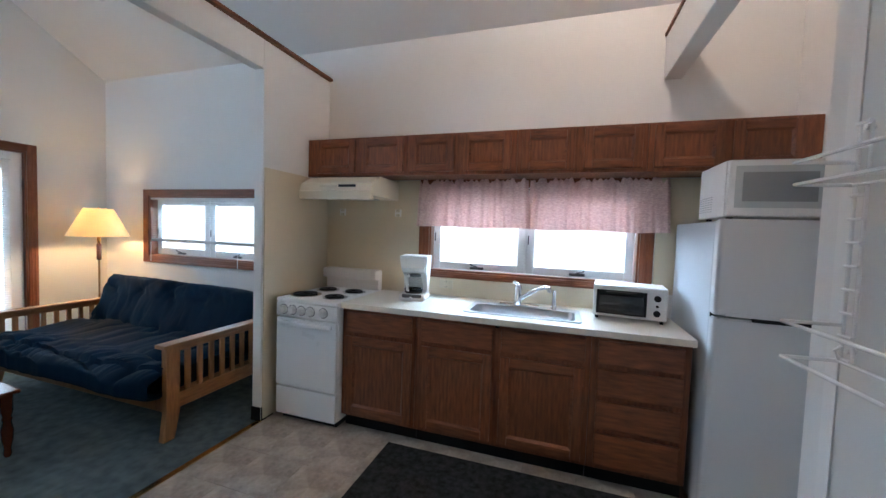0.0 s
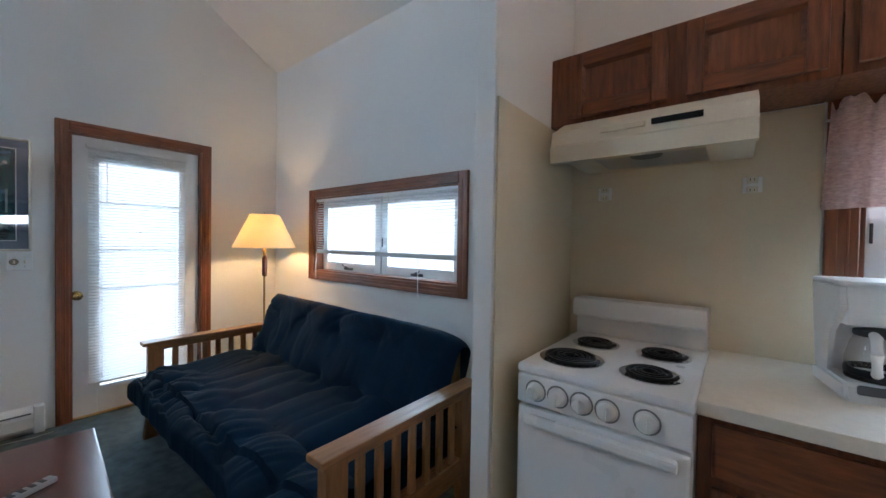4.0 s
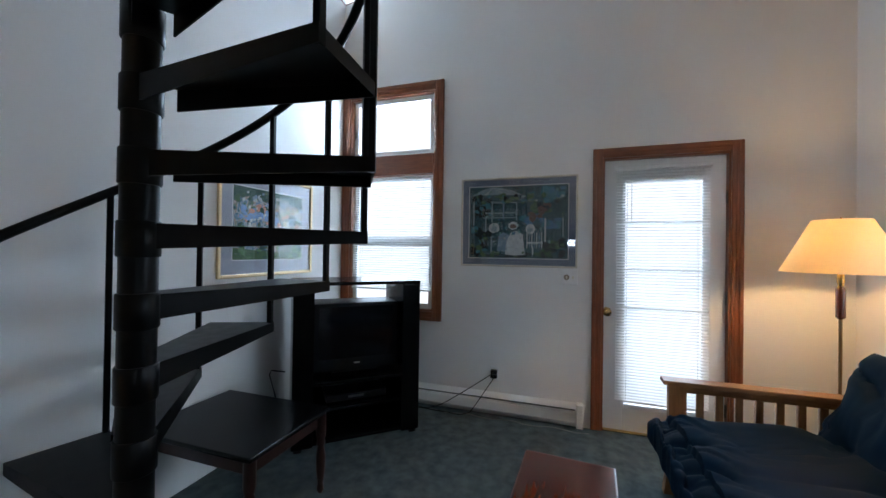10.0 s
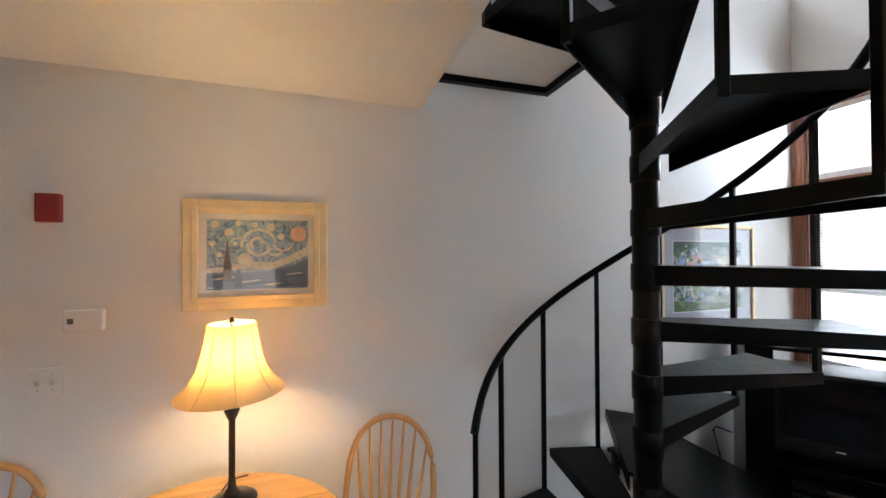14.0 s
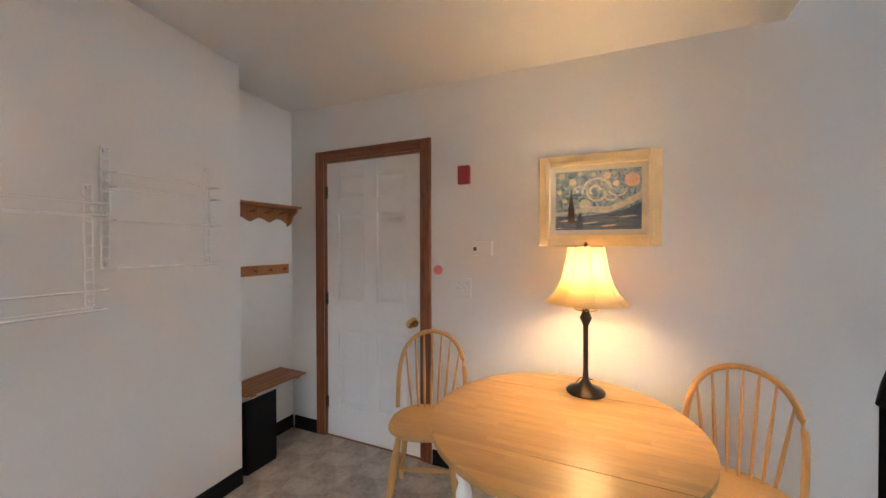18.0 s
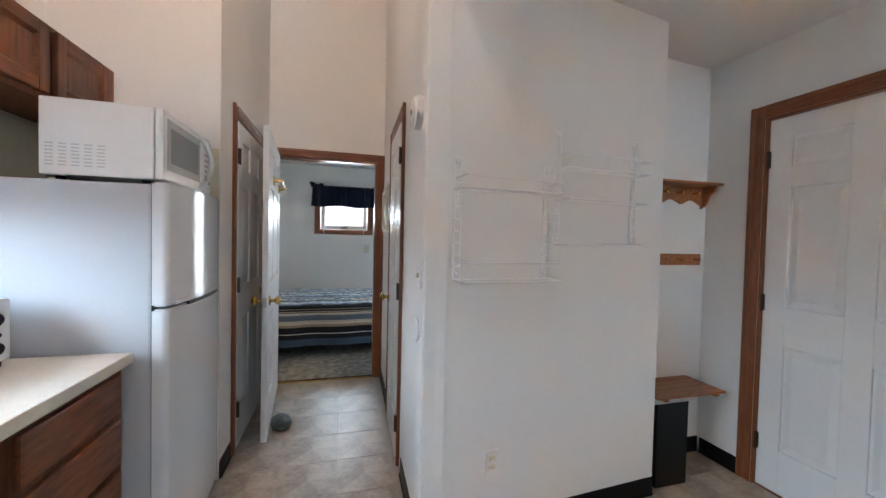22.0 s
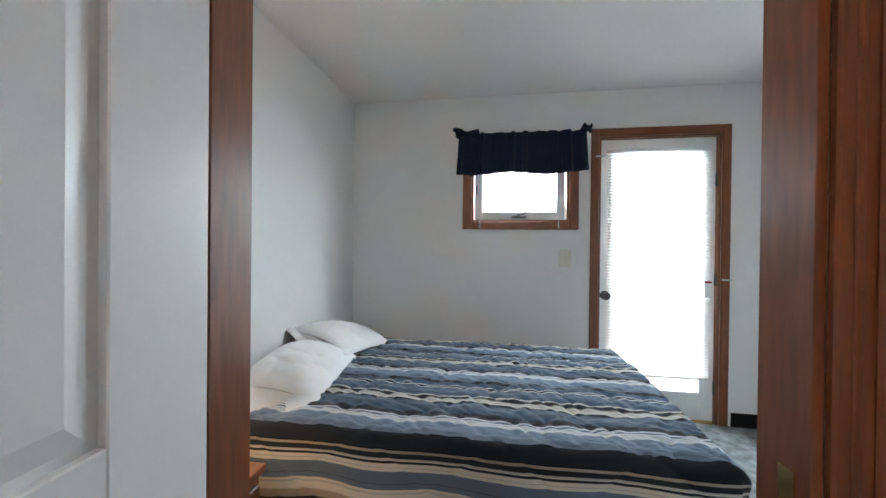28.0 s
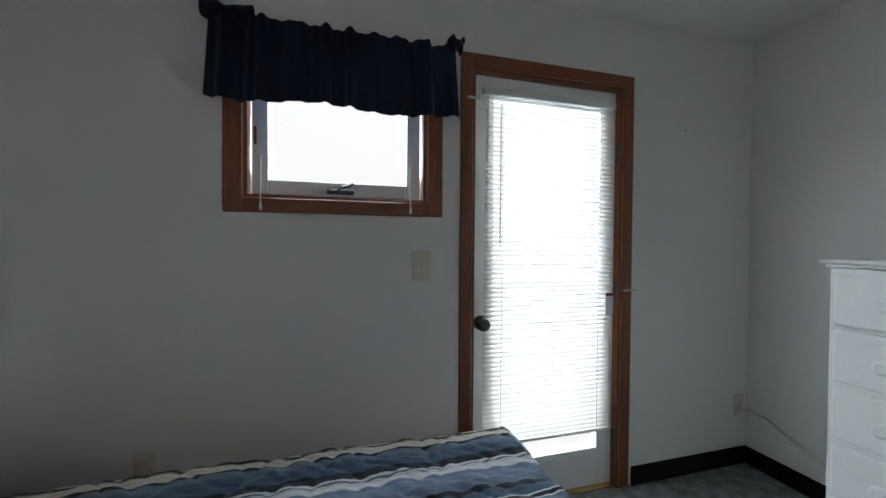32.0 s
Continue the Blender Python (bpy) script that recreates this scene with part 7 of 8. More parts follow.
single("nail", bm, GREY_METAL, "small nail in the bedroom wall", "nail", BED_E)

# ---------------------------------------------------------------- pictures


def picture(frame_m, u0, u1, z0, z1, fw, fd, frame_mat, mounts, art, label, glazed=True, step=True):
    """Frame, mounts one inside the other, the print, and glass; mounts: (width, material)."""
    p = thing("framed_picture", label, "picture", frame_m)
    fr = bm_new()
    for a, b, c, d in ((u0, u0 + fw, z0, z1), (u1 - fw, u1, z0, z1), (u0 + fw, u1 - fw, z0, z0 + fw), (u0 + fw, u1 - fw, z1 - fw, z1)):
        box(fr, a, b, 0.001, fd, c, d, min(0.004, fw / 4))
    if step:
        q = fw * 0.35
        for a, b, c, d in ((u0 + fw - q, u0 + fw + q * 0.4, z0 + fw - q, z1 - fw + q), (u1 - fw - q * 0.4, u1 - fw + q, z0 + fw - q, z1 - fw + q)):
            box(fr, a, b, fd - 0.004, fd + 0.008, c, d, 0.003)
        for c, d in ((z0 + fw - q, z0 + fw + q * 0.4), (z1 - fw - q * 0.4, z1 - fw + q)):
            box(fr, u0 + fw + q * 0.4, u1 - fw - q * 0.4, fd - 0.004, fd + 0.008, c, d, 0.003)
    part("frame", fr, frame_mat, p)
    a, b, c, d, y = u0 + fw, u1 - fw, z0 + fw, z1 - fw, 0.004
    for w, mat in mounts:
        bm = bm_new()
        for p0, p1, q0, q1 in ((a, a + w, c, d), (b - w, b, c, d), (a + w, b - w, c, c + w), (a + w, b - w, d - w, d)):
            box(bm, p0, p1, y, y + 0.003, q0, q1)
        part("mount", bm, mat, p)
        a, b, c, d = a + w, b - w, c + w, d - w
    part("print", quick_box(a, b, y - 0.002, y + 0.001, c, d, 0), art, p)
    if glazed:
        g = part("glass", quick_box(u0 + fw, u1 - fw, 0.010, 0.0115, z0 + fw, z1 - fw, 0), PICTURE_GLASS, p)
        g.visible_shadow = False
    return p, (a, b, c, d)


def dab(parent, name, pts, y, mat):
    """A flat patch of paint on a print."""
    bm = bm_new()
    vs = [bm.verts.new((u, y, z)) for u, z in pts]
    bm.faces.new(vs)
    r = bmesh.ops.extrude_face_region(bm, geom=list(bm.faces))
    bmesh.ops.translate(bm, vec=(0, 0.0004, 0), verts=[v for v in r["geom"] if isinstance(v, bmesh.types.BMVert)])
    bmesh.ops.recalc_face_normals(bm, faces=bm.faces)
    return part(name, bm, mat, parent)


def blob(cu, cz, ru, rz, n=14, seed=1, rough=0.12):
    g = random.Random(seed)
    return [(cu + ru * (1 + g.uniform(-rough, rough)) * math.cos(2 * math.pi * k / n), cz + rz * (1 + g.uniform(-rough, rough)) * math.sin(2 * math.pi * k / n)) for k in range(n)]


TAG_TAN = material("tan_sticker", (0.30, 0.25, 0.19), 0.6)


def ink(name, c):
    return material(name, c, 0.75, vary=0.22, scale=40, fine=160, bump=0)


ART_NIGHT = painted_picture("swirling_night_sky", [(0.09, 0.17, 0.29), (0.15, 0.27, 0.42), (0.28, 0.40, 0.50), (0.46, 0.52, 0.52), (0.19, 0.31, 0.44)], 14, 4)
ART_GARDEN = painted_picture("dark_garden_terrace", [(0.003, 0.012, 0.016), (0.025, 0.090, 0.110), (0.005, 0.022, 0.024), (0.060, 0.160, 0.210), (0.016, 0.065, 0.050), (0.12, 0.20, 0.21), (0.006, 0.030, 0.040)], 26, 2)
ART_LAWN = painted_picture("bright_garden_chairs", [(0.02, 0.06, 0.05), (0.10, 0.20, 0.13), (0.12, 0.24, 0.40), (0.50, 0.52, 0.50), (0.42, 0.26, 0.20), (0.16, 0.30, 0.22), (0.04, 0.09, 0.12)], 13, 1.5)
ART_FLOWER = painted_picture("faded_flower_print", [(0.56, 0.54, 0.56), (0.50, 0.48, 0.52), (0.60, 0.58, 0.58), (0.40, 0.38, 0.46)], 10, 2)

# garden terrace, by the glazed door
gp, (a, b, c, d) = picture(WEST, 1.637, 2.556, 1.205, 1.924, 0.014, 0.02, SILVER_GILT, [(0.050, MAT_BLUE), (0.005, PAPER)], ART_GARDEN, "wide print of a garden terrace in a slate-blue mount", step=False)
PALE, MID, SHADOW, LEAF = ink("pale_paint", (0.58, 0.61, 0.60)), ink("grey_blue_paint", (0.24, 0.33, 0.42)), ink("deep_green_paint", (0.004, 0.014, 0.012)), ink("olive_paint", (0.085, 0.16, 0.07))
W0, H0 = b - a, d - c


def on(u, z):
    return (a + W0 * u, c + H0 * z)


def view(u, z):
    """A place on the print as one faces it: u to the right, z up."""
    return on(1 - u, z)


TEAL, ROSE, BLUE_D = ink("teal_paint", (0.075, 0.23, 0.27)), ink("rust_flower_paint", (0.16, 0.085, 0.06)), ink("dusk_blue_paint", (0.10, 0.22, 0.36))
STEEL_P, MINT = ink("steel_grey_paint", (0.30, 0.38, 0.40)), ink("mint_paint", (0.20, 0.36, 0.34))
brush = random.Random(11)


def paint(parent, name, n, u_span, z_span, size, tones, lift):
    """Many small loose dabs over one stretch of a print."""
    for q in range(n):
        u, z, r = brush.uniform(*u_span), brush.uniform(*z_span), brush.uniform(*size)
        pu, pz = view(u, z)
        dab(parent, name, blob(pu, pz, W0 * r, H0 * r * brush.uniform(0.8, 1.7), 8, brush.randrange(9999), 0.45), lift + 0.000012 * q, tones[q % len(tones)])


def bar(parent, name, u0, u1, z0, z1, y, mat):
    dab(parent, name, [view(u0, z0), view(u1, z0), view(u1, z1), view(u0, z1)], y, mat)


# gazebo roof with its ribs, posts and rail
dab(gp, "pale_roof", [view(0.02, 0.88), view(0.14, 0.96), view(0.25, 0.995), view(0.36, 0.975), view(0.47, 0.93), view(0.56, 0.87), view(0.40, 0.875), view(0.20, 0.885)], 0.0051, STEEL_P)
for k in range(5):
    u = 0.06 + 0.10 * k
    dab(gp, "roof_rib", [view(0.25, 0.985), view(u, 0.885), view(u + 0.012, 0.885), view(0.258, 0.985)], 0.00525 + 0.00002 * k, PALE if k in (1, 3) else MID)
paint(gp, "sky_dab", 14, (0.62, 0.97), (0.84, 0.97), (0.025, 0.05), (TEAL, BLUE_D, TEAL), 0.0051)
paint(gp, "water_dab", 14, (0.58, 0.96), (0.42, 0.60), (0.025, 0.05), (BLUE_D, BLUE_D, TEAL), 0.0051)
for u, z0, z1, mat in ((0.04, 0.46, 0.78, STEEL_P), (0.235, 0.50, 0.79, STEEL_P), (0.355, 0.54, 0.78, MID), (0.49, 0.52, 0.78, STEEL_P), (0.17, 0.34, 0.58, STEEL_P), (0.775, 0.22, 0.55, PALE), (0.945, 0.30, 0.56, STEEL_P)):
    bar(gp, "post", u, u + 0.014, z0, z1, 0.0053, mat)
for u0, u1, z in ((0.15, 0.50, 0.555), (0.17, 0.48, 0.62), (0.24, 0.50, 0.765)):
    bar(gp, "rail", u0, u1, z, z + 0.014, 0.00535, STEEL_P)
paint(gp, "garland_dab", 34, (0.03, 0.95), (0.77, 0.87), (0.016, 0.036), (LEAF, SHADOW, LEAF, TEAL), 0.0054)
paint(gp, "garland_light", 7, (0.45, 0.95), (0.79, 0.85), (0.008, 0.014), (STEEL_P, PALE), 0.0059)
paint(gp, "bush_dab", 16, (0.64, 0.81), (0.54, 0.76), (0.025, 0.045), (ROSE, SHADOW, ROSE, LEAF), 0.0054)
paint(gp, "shade_dab", 18, (0.05, 0.24), (0.60, 0.76), (0.02, 0.04), (SHADOW, TEAL, SHADOW), 0.0051)
paint(gp, "foliage_dab", 30, (0.03, 0.22), (0.04, 0.42), (0.018, 0.04), (SHADOW, LEAF, TEAL, SHADOW), 0.0053)
paint(gp, "foliage_dab", 26, (0.76, 0.97), (0.04, 0.24), (0.018, 0.04), (SHADOW, LEAF, SHADOW), 0.0053)
paint(gp, "foliage_dab", 16, (0.22, 0.80), (0.02, 0.07), (0.015, 0.03), (SHADOW, LEAF), 0.0053)
paint(gp, "leaf_light", 40, (0.03, 0.97), (0.06, 0.76), (0.006, 0.014), (MINT, TEAL, BLUE_D, MINT, LEAF), 0.0054)
paint(gp, "leaf_light", 26, (0.05, 0.95), (0.74, 0.96), (0.006, 0.014), (MINT, TEAL, LEAF), 0.0057)
# white table cloth between round-backed white chairs
dab(gp, "chair_seat", [view(0.30, 0.10), view(0.31, 0.30), view(0.36, 0.36), view(0.42, 0.33), view(0.42, 0.08)], 0.0054, MID)
dab(gp, "white_cloth", [view(0.38, 0.05), view(0.40, 0.24), view(0.44, 0.36), view(0.50, 0.38), view(0.56, 0.33), view(0.585, 0.05), view(0.48, 0.035)], 0.0055, PALE)
for k, (u, z, ru, rz) in enumerate(((0.265, 0.42, 0.058, 0.070), (0.462, 0.45, 0.052, 0.055), (0.635, 0.40, 0.050, 0.068))):
    pu, pz = view(u, z)
    dab(gp, "chair_back", blob(pu, pz, W0 * ru, H0 * rz, 14, 30 + k, 0.10), 0.00555, PALE)
    dab(gp, "chair_shade", blob(pu, pz - H0 * 0.012, W0 * ru * 0.66, H0 * rz * 0.6, 10, 40 + k, 0.2), 0.0060, STEEL_P if k != 1 else ROSE)
for k in range(7):
    bar(gp, "chair_bar", 0.60 + 0.024 * k, 0.609 + 0.024 * k, 0.14, 0.36, 0.0056, (PALE, MID)[k % 2])
bar(gp, "chair_rail", 0.60, 0.76, 0.20, 0.225, 0.0057, PALE)
bar(gp, "chair_leg", 0.23, 0.245, 0.08, 0.30, 0.0056, STEEL_P)
bar(gp, "chair_leg", 0.655, 0.668, 0.05, 0.16, 0.0056, PALE)
paint(gp, "highlight_dab", 16, (0.24, 0.76), (0.08, 0.44), (0.005, 0.011), (PALE, STEEL_P, MID), 0.0062)

# lawn with chairs, behind the stair
lp, (a, b, c, d) = picture(SOUTH, 0.47, 1.345, 1.135, 1.835, 0.022, 0.022, GOLD, [(0.085, MAT_LILAC), (0.006, PAPER)], ART_LAWN, "gilt-framed print of garden chairs in a lilac mount", step=False)
W0, H0 = b - a, d - c
BLUE_P, WHITE_P, DARK_G = ink("soft_blue_paint", (0.26, 0.42, 0.70)), ink("white_paint_dab", (0.72, 0.74, 0.70)), ink("dark_hedge_paint", (0.030, 0.095, 0.075))
GRASS_P, GOLD_P, PEACH_P = ink("lawn_green_paint", (0.16, 0.30, 0.13)), ink("straw_yellow_paint", (0.62, 0.52, 0.28)), ink("peach_flower_paint", (0.72, 0.36, 0.26))
dab(lp, "hedge", [on(0, 0.80), on(0, 1), on(1, 1), on(1, 0.82), on(0.8, 0.88), on(0.55, 0.82), on(0.3, 0.88)], 0.0050, DARK_G)
paint(lp, "cushion_dab", 40, (0.08, 0.62), (0.52, 0.74), (0.018, 0.045), (BLUE_P, WHITE_P, BLUE_P, BLUE_P, PEACH_P), 0.0052)
paint(lp, "bush_dab", 34, (0.62, 0.95), (0.46, 0.78), (0.012, 0.035), (GOLD_P, WHITE_P, GRASS_P, PEACH_P), 0.0053)
paint(lp, "lawn_dab", 60, (0.02, 0.98), (0.02, 0.44), (0.015, 0.045), (GRASS_P, DARK_G, GRASS_P, LEAF), 0.0052)
paint(lp, "chair_dab", 30, (0.30, 0.62), (0.22, 0.48), (0.010, 0.026), (WHITE_P, LEAF, BLUE_P, MID), 0.0054)
for cu in (0.70, 0.90):
    outer = [view(cu + 0.10 * math.cos(math.pi * q / 8), 0.22 + 0.20 * math.sin(math.pi * q / 8)) for q in range(9)]
    inner = [view(cu + 0.07 * math.cos(math.pi * q / 8), 0.22 + 0.15 * math.sin(math.pi * q / 8)) for q in range(8, -1, -1)]
    dab(lp, "chair_arch", outer + inner, 0.0064, WHITE_P)
bar(lp, "chair_rail", 0.60, 0.99, 0.40, 0.46, 0.0065, WHITE_P)
for u in (0.13, 0.26):
    dab(lp, "easel_leg", [view(u, 0.20), view(u + 0.02, 0.20), view(0.215, 0.52), view(0.195, 0.52)], 0.0064, WHITE_P)
bar(lp, "easel_bar", 0.14, 0.27, 0.30, 0.325, 0.0065, WHITE_P)
paint(lp, "foliage_dab", 46, (0.03, 0.97), (0.66, 0.96), (0.012, 0.035), (DARK_G, LEAF, MID, DARK_G, PALE), 0.0054)
dab(lp, "lawn", [on(0, 0), on(0, 0.14), on(0.4, 0.10), on(1, 0.16), on(1, 0)], 0.0051, LEAF)

# swirling night sky over the dining table
sp, (a, b, c, d) = picture(SOUTH, 3.437, 4.035, 1.405, 1.897, 0.054, 0.024, GOLD, [(0.034, MAT_CREAM)], ART_NIGHT, "gilt-framed print of a swirling starry night")
W0, H0 = b - a, d - c
INDIGO = ink("indigo_paint", (0.06, 0.09, 0.15))
STAR, MOON, CYP, HILL, SWIRL = ink("star_paint", (0.78, 0.66, 0.50)), ink("moon_paint", (0.80, 0.52, 0.40)), ink("cypress_paint", (0.11, 0.085, 0.075)), ink("hill_paint", (0.13, 0.19, 0.28)), ink("swirl_paint", (0.66, 0.64, 0.52))


def arc_band(u, z, r0, r1, t0, t1):
    """A curved stroke round one point of the print."""
    ts = [t0 + (t1 - t0) * q / 12 for q in range(13)]
    return [view(u + r1 * math.cos(t), z + r1 * 1.3 * math.sin(t)) for t in ts] + [view(u + r0 * math.cos(t), z + r0 * 1.3 * math.sin(t)) for t in reversed(ts)]


dab(sp, "pale_ridge", [view(0.0, 0.30), view(0.22, 0.34), view(0.42, 0.40), view(0.62, 0.38), view(0.80, 0.47), view(1.0, 0.62), view(1.0, 0.49), view(0.80, 0.36), view(0.62, 0.28), view(0.40, 0.30), view(0.0, 0.24)], 0.0050, SWIRL)
dab(sp, "hills", [view(0, 0.0), view(0, 0.24), view(0.25, 0.22), view(0.48, 0.25), view(0.68, 0.28), view(0.85, 0.34), view(1, 0.44), view(1, 0)], 0.0051, HILL)
for k in range(30):
    pu, pz = view(0.04 + 0.92 * ((k * 0.618) % 1), 0.03 + 0.20 * ((k * 0.37) % 1))
    dab(sp, "brush_stroke", blob(pu, pz, W0 * 0.040, H0 * 0.011, 8, 90 + k, 0.3), 0.0053 + 0.00002 * k, (SWIRL, INDIGO, STAR, INDIGO)[k % 4])
for k, (u, z, r0, r1, t0, t1) in enumerate(((0.50, 0.64, 0.155, 0.185, 0.2, 3.3), (0.50, 0.64, 0.10, 0.13, 3.0, 6.0), (0.48, 0.66, 0.045, 0.075, 0.0, 4.0), (0.66, 0.58, 0.06, 0.085, 2.6, 6.0), (0.30, 0.62, 0.08, 0.10, 0.6, 2.6), (0.74, 0.70, 0.10, 0.12, 3.6, 5.6))):
    dab(sp, "swirl", arc_band(u, z, r0, r1, t0, t1), 0.0052 + 0.00003 * k, (SWIRL, SWIRL, STAR)[k % 3])
for k, (u, z, r) in enumerate(((0.08, 0.93, 0.040), (0.21, 0.82, 0.045), (0.30, 0.95, 0.030), (0.46, 0.93, 0.032), (0.62, 0.90, 0.045), (0.72, 0.76, 0.038), (0.36, 0.43, 0.070), (0.12, 0.50, 0.028), (0.05, 0.66, 0.030), (0.27, 0.66, 0.026))):
    pu, pz = view(u, z)
    dab(sp, "star", blob(pu, pz, W0 * r, H0 * r * 1.3, 14, 70 + k, 0.08), 0.0055, STAR if k % 3 else SWIRL)
pu, pz = view(0.90, 0.80)
dab(sp, "moon", blob(pu, pz, W0 * 0.085, H0 * 0.115, 16, 5, 0.06), 0.0056, MOON)
dab(sp, "cypress", [view(0.155, 0.12), view(0.24, 0.12), view(0.235, 0.34), view(0.215, 0.50), view(0.195, 0.74), view(0.175, 0.52), view(0.16, 0.36)], 0.0058, CYP)
dab(sp, "steeple", [view(0.26, 0.0), view(0.34, 0.0), view(0.335, 0.20), view(0.30, 0.30), view(0.265, 0.20)], 0.0059, INDIGO)

hp, (a, b, c, d) = picture(HALL_S, 1.436, 1.818, 1.376, 1.748, 0.040, 0.026, SILVER_GILT, [(0.045, MAT_CREAM), (0.004, MAT_LILAC)], ART_FLOWER, "small flower print in a pale gilt frame")
W0, H0 = b - a, d - c
VIOLET, GREEN_P = ink("soft_violet_paint", (0.46, 0.43, 0.54)), ink("grey_green_paint", (0.20, 0.25, 0.25))
for k in range(12):
    t = 2 * math.pi * k / 6 + (0.4 if k > 5 else 0)
    cu, cz, r = (0.52, 0.62, 0.22) if k < 6 else (0.42, 0.36, 0.20)
    dab(hp, "petal", [(a + W0 * (cu + r * q * math.cos(t + s)), c + H0 * (cz + r * q * math.sin(t + s))) for q, s in ((0.15, -0.3), (0.75, -0.38), (1.25, 0.0), (0.75, 0.38), (0.15, 0.3))], 0.0053 + 0.00003 * k, WHITE_P if k % 3 else VIOLET)
for k, (u, z) in enumerate(((0.28, 0.20), (0.62, 0.18), (0.70, 0.36), (0.36, 0.78), (0.66, 0.80))):
    dab(hp, "leaf", blob(a + W0 * u, c + H0 * z, W0 * 0.08, H0 * 0.05, 9, 140 + k, 0.4), 0.0052, GREEN_P if k < 3 else MID)
bm = bm_new()
tube(bm, [(1.59, 0.008, 1.748), (1.605, 0.006, 1.785), (1.615, 0.006, 1.79), (1.63, 0.008, 1.748)], 0.0025, 6)
part("hanger", bm, STEEL, hp, "wire hanger", None, True)

# ---------------------------------------------------------------- wall fittings
west_plate = plate(WEST, 1.69, 1.135, "switch", "white double light switch under the garden print", None, 0.115)
part("sticker", lathe(bm_new(), [(0.021, 0.0), (0.021, 0.0016)], 20, pose(0.024, 0.0071, 0.0, -90)), TAG_TAN, west_plate, "oval tan sticker")
plate(SOUTH, 4.50, 1.150, "switch", "white double light switch beside the entry door", None, 0.115)
plate(HALL_S, 0.075, 1.170, "switch", "white light switch at the hallway corner")
plate(BLOCK, 0.955, 0.345, "outlet", "white duplex outlet low on the closet wall")
w_out = plate(WEST, 2.262, 0.335, "outlet", "white wall outlet with a black plug")
for z in (0.018, -0.018):
    part("plug", quick_box(-0.026, 0.026, 0.010, 0.045, z - 0.014, z + 0.014, 0.005), PLASTIC_B, w_out, "black plug")
plate(NORTH, 3.16, 1.545, "outlet", "white outlet on the laminate behind the stove", None, 0.06, 0.06, 0.008)
plate(NORTH, 2.63, 1.545, "outlet", "white outlet on the laminate under the cabinets", None, 0.06, 0.06, 0.008)
plate(NORTH, 2.19, 0.985, "outlet", "ivory outlet above the worktop", PLASTIC_IV, 0.115, 0.07, 0.008)
bm = bm_new()
lathe(bm, [(0.05, 0.0), (0.055, 0.004), (0.052, 0.012), (0.04, 0.016)], 24, pose(0.105, 0, 0.93, -90))
single("wall_jack", bm, PLASTIC_W, "round white cover plate on the hallway wall", "cover plate", HALL_S, smooth=True)

cord_pts = [[(2.262, 0.045, 0.35), (2.33, 0.06, 0.30), (2.50, 0.085, 0.18), (2.68, 0.10, 0.06), (2.80, 0.10, 0.012), (3.02, 0.09, 0.008)], [(2.255, 0.045, 0.315), (2.29, 0.07, 0.26), (2.36, 0.10, 0.15), (2.44, 0.11, 0.03), (2.52, 0.12, 0.008), (2.9, 0.10, 0.008)]]
for pts in cord_pts:
    bm = bm_new()
    tube(bm, pts, 0.0035, 6)
    single("power_cord", bm, PLASTIC_B, "black power cord hanging from the outlet", "cord", WEST, smooth=True)
bm = bm_new()
tube(bm, [(1.55 + 0.09 * k, 0.10 + 0.018 * math.sin(k * 1.7), 0.0065) for k in range(19)], 0.003, 6)
single("power_cord", bm, GREY_PANEL, "grey cord lying along the heater", "cord", WEST, smooth=True)
bm = bm_new()
tube(bm, [(-4.05, -0.70, 0.02), (-3.98, -0.70, 0.30), (-3.92, -0.695, 0.46), (-3.90, -0.66, 0.50), (-3.96, -0.60, 0.48)], 0.0045, 6)
single("power_cord", bm, PLASTIC_B, "black cord looping behind the television stand", "cord", smooth=True)

smoke = thing("smoke_detector", "round white smoke detector on the hallway wall", "smoke detector", HALL_S @ pose(0.125, 0.0, 1.875, -90))
bm = bm_new()
lathe(bm, [(0.072, 0.0005), (0.074, 0.012), (0.070, 0.030), (0.055, 0.040), (0.02, 0.043)], 32)
part("case", bm, PLASTIC_W, smoke, "", None, True)
part("vent_ring", lathe(bm_new(), [(0.060, 0.0385), (0.062, 0.041), (0.058, 0.0415), (0.057, 0.039)], 32, None, False), PLASTIC_IV, smoke)
part("test_button", lathe(bm_new(), [(0.012, 0.0428), (0.012, 0.046), (0.008, 0.047)], 16), GREY_PANEL, smoke)

alarm = thing("fire_alarm_box", "small red fire alarm box on the dining wall", "alarm box", SOUTH @ shift(4.485, 0, 1.84))
part("case", quick_box(-0.037, 0.037, 0.0005, 0.035, -0.056, 0.056, 0.005), RED, alarm)
part("face", quick_box(-0.028, 0.028, 0.0352, 0.038, -0.046, 0.046, 0.002), RED, alarm)
thermo = thing("thermostat", "white rectangular thermostat on the dining wall", "thermostat", SOUTH @ shift(4.375, 0, 1.39))
part("case", quick_box(-0.068, 0.062, 0.0005, 0.03, -0.043, 0.043, 0.006), PLASTIC_W, thermo)
part("sensor", quick_box(0.025, 0.045, 0.0302, 0.0325, -0.012, 0.010, 0.001), GREY_METAL, thermo, "small dark window")
keys = thing("key_tag", "pink round tag hanging beside the entry door", "key tag", SOUTH @ shift(4.665, 0, 1.255))
bm = bm_new()
tube(bm, [(0, 0.012, 0.03), (-0.008, 0.012, 0.05), (0, 0.012, 0.07), (0.008, 0.012, 0.05)], 0.002, 6, True)
part("ring", bm, STEEL, keys, "", None, True)
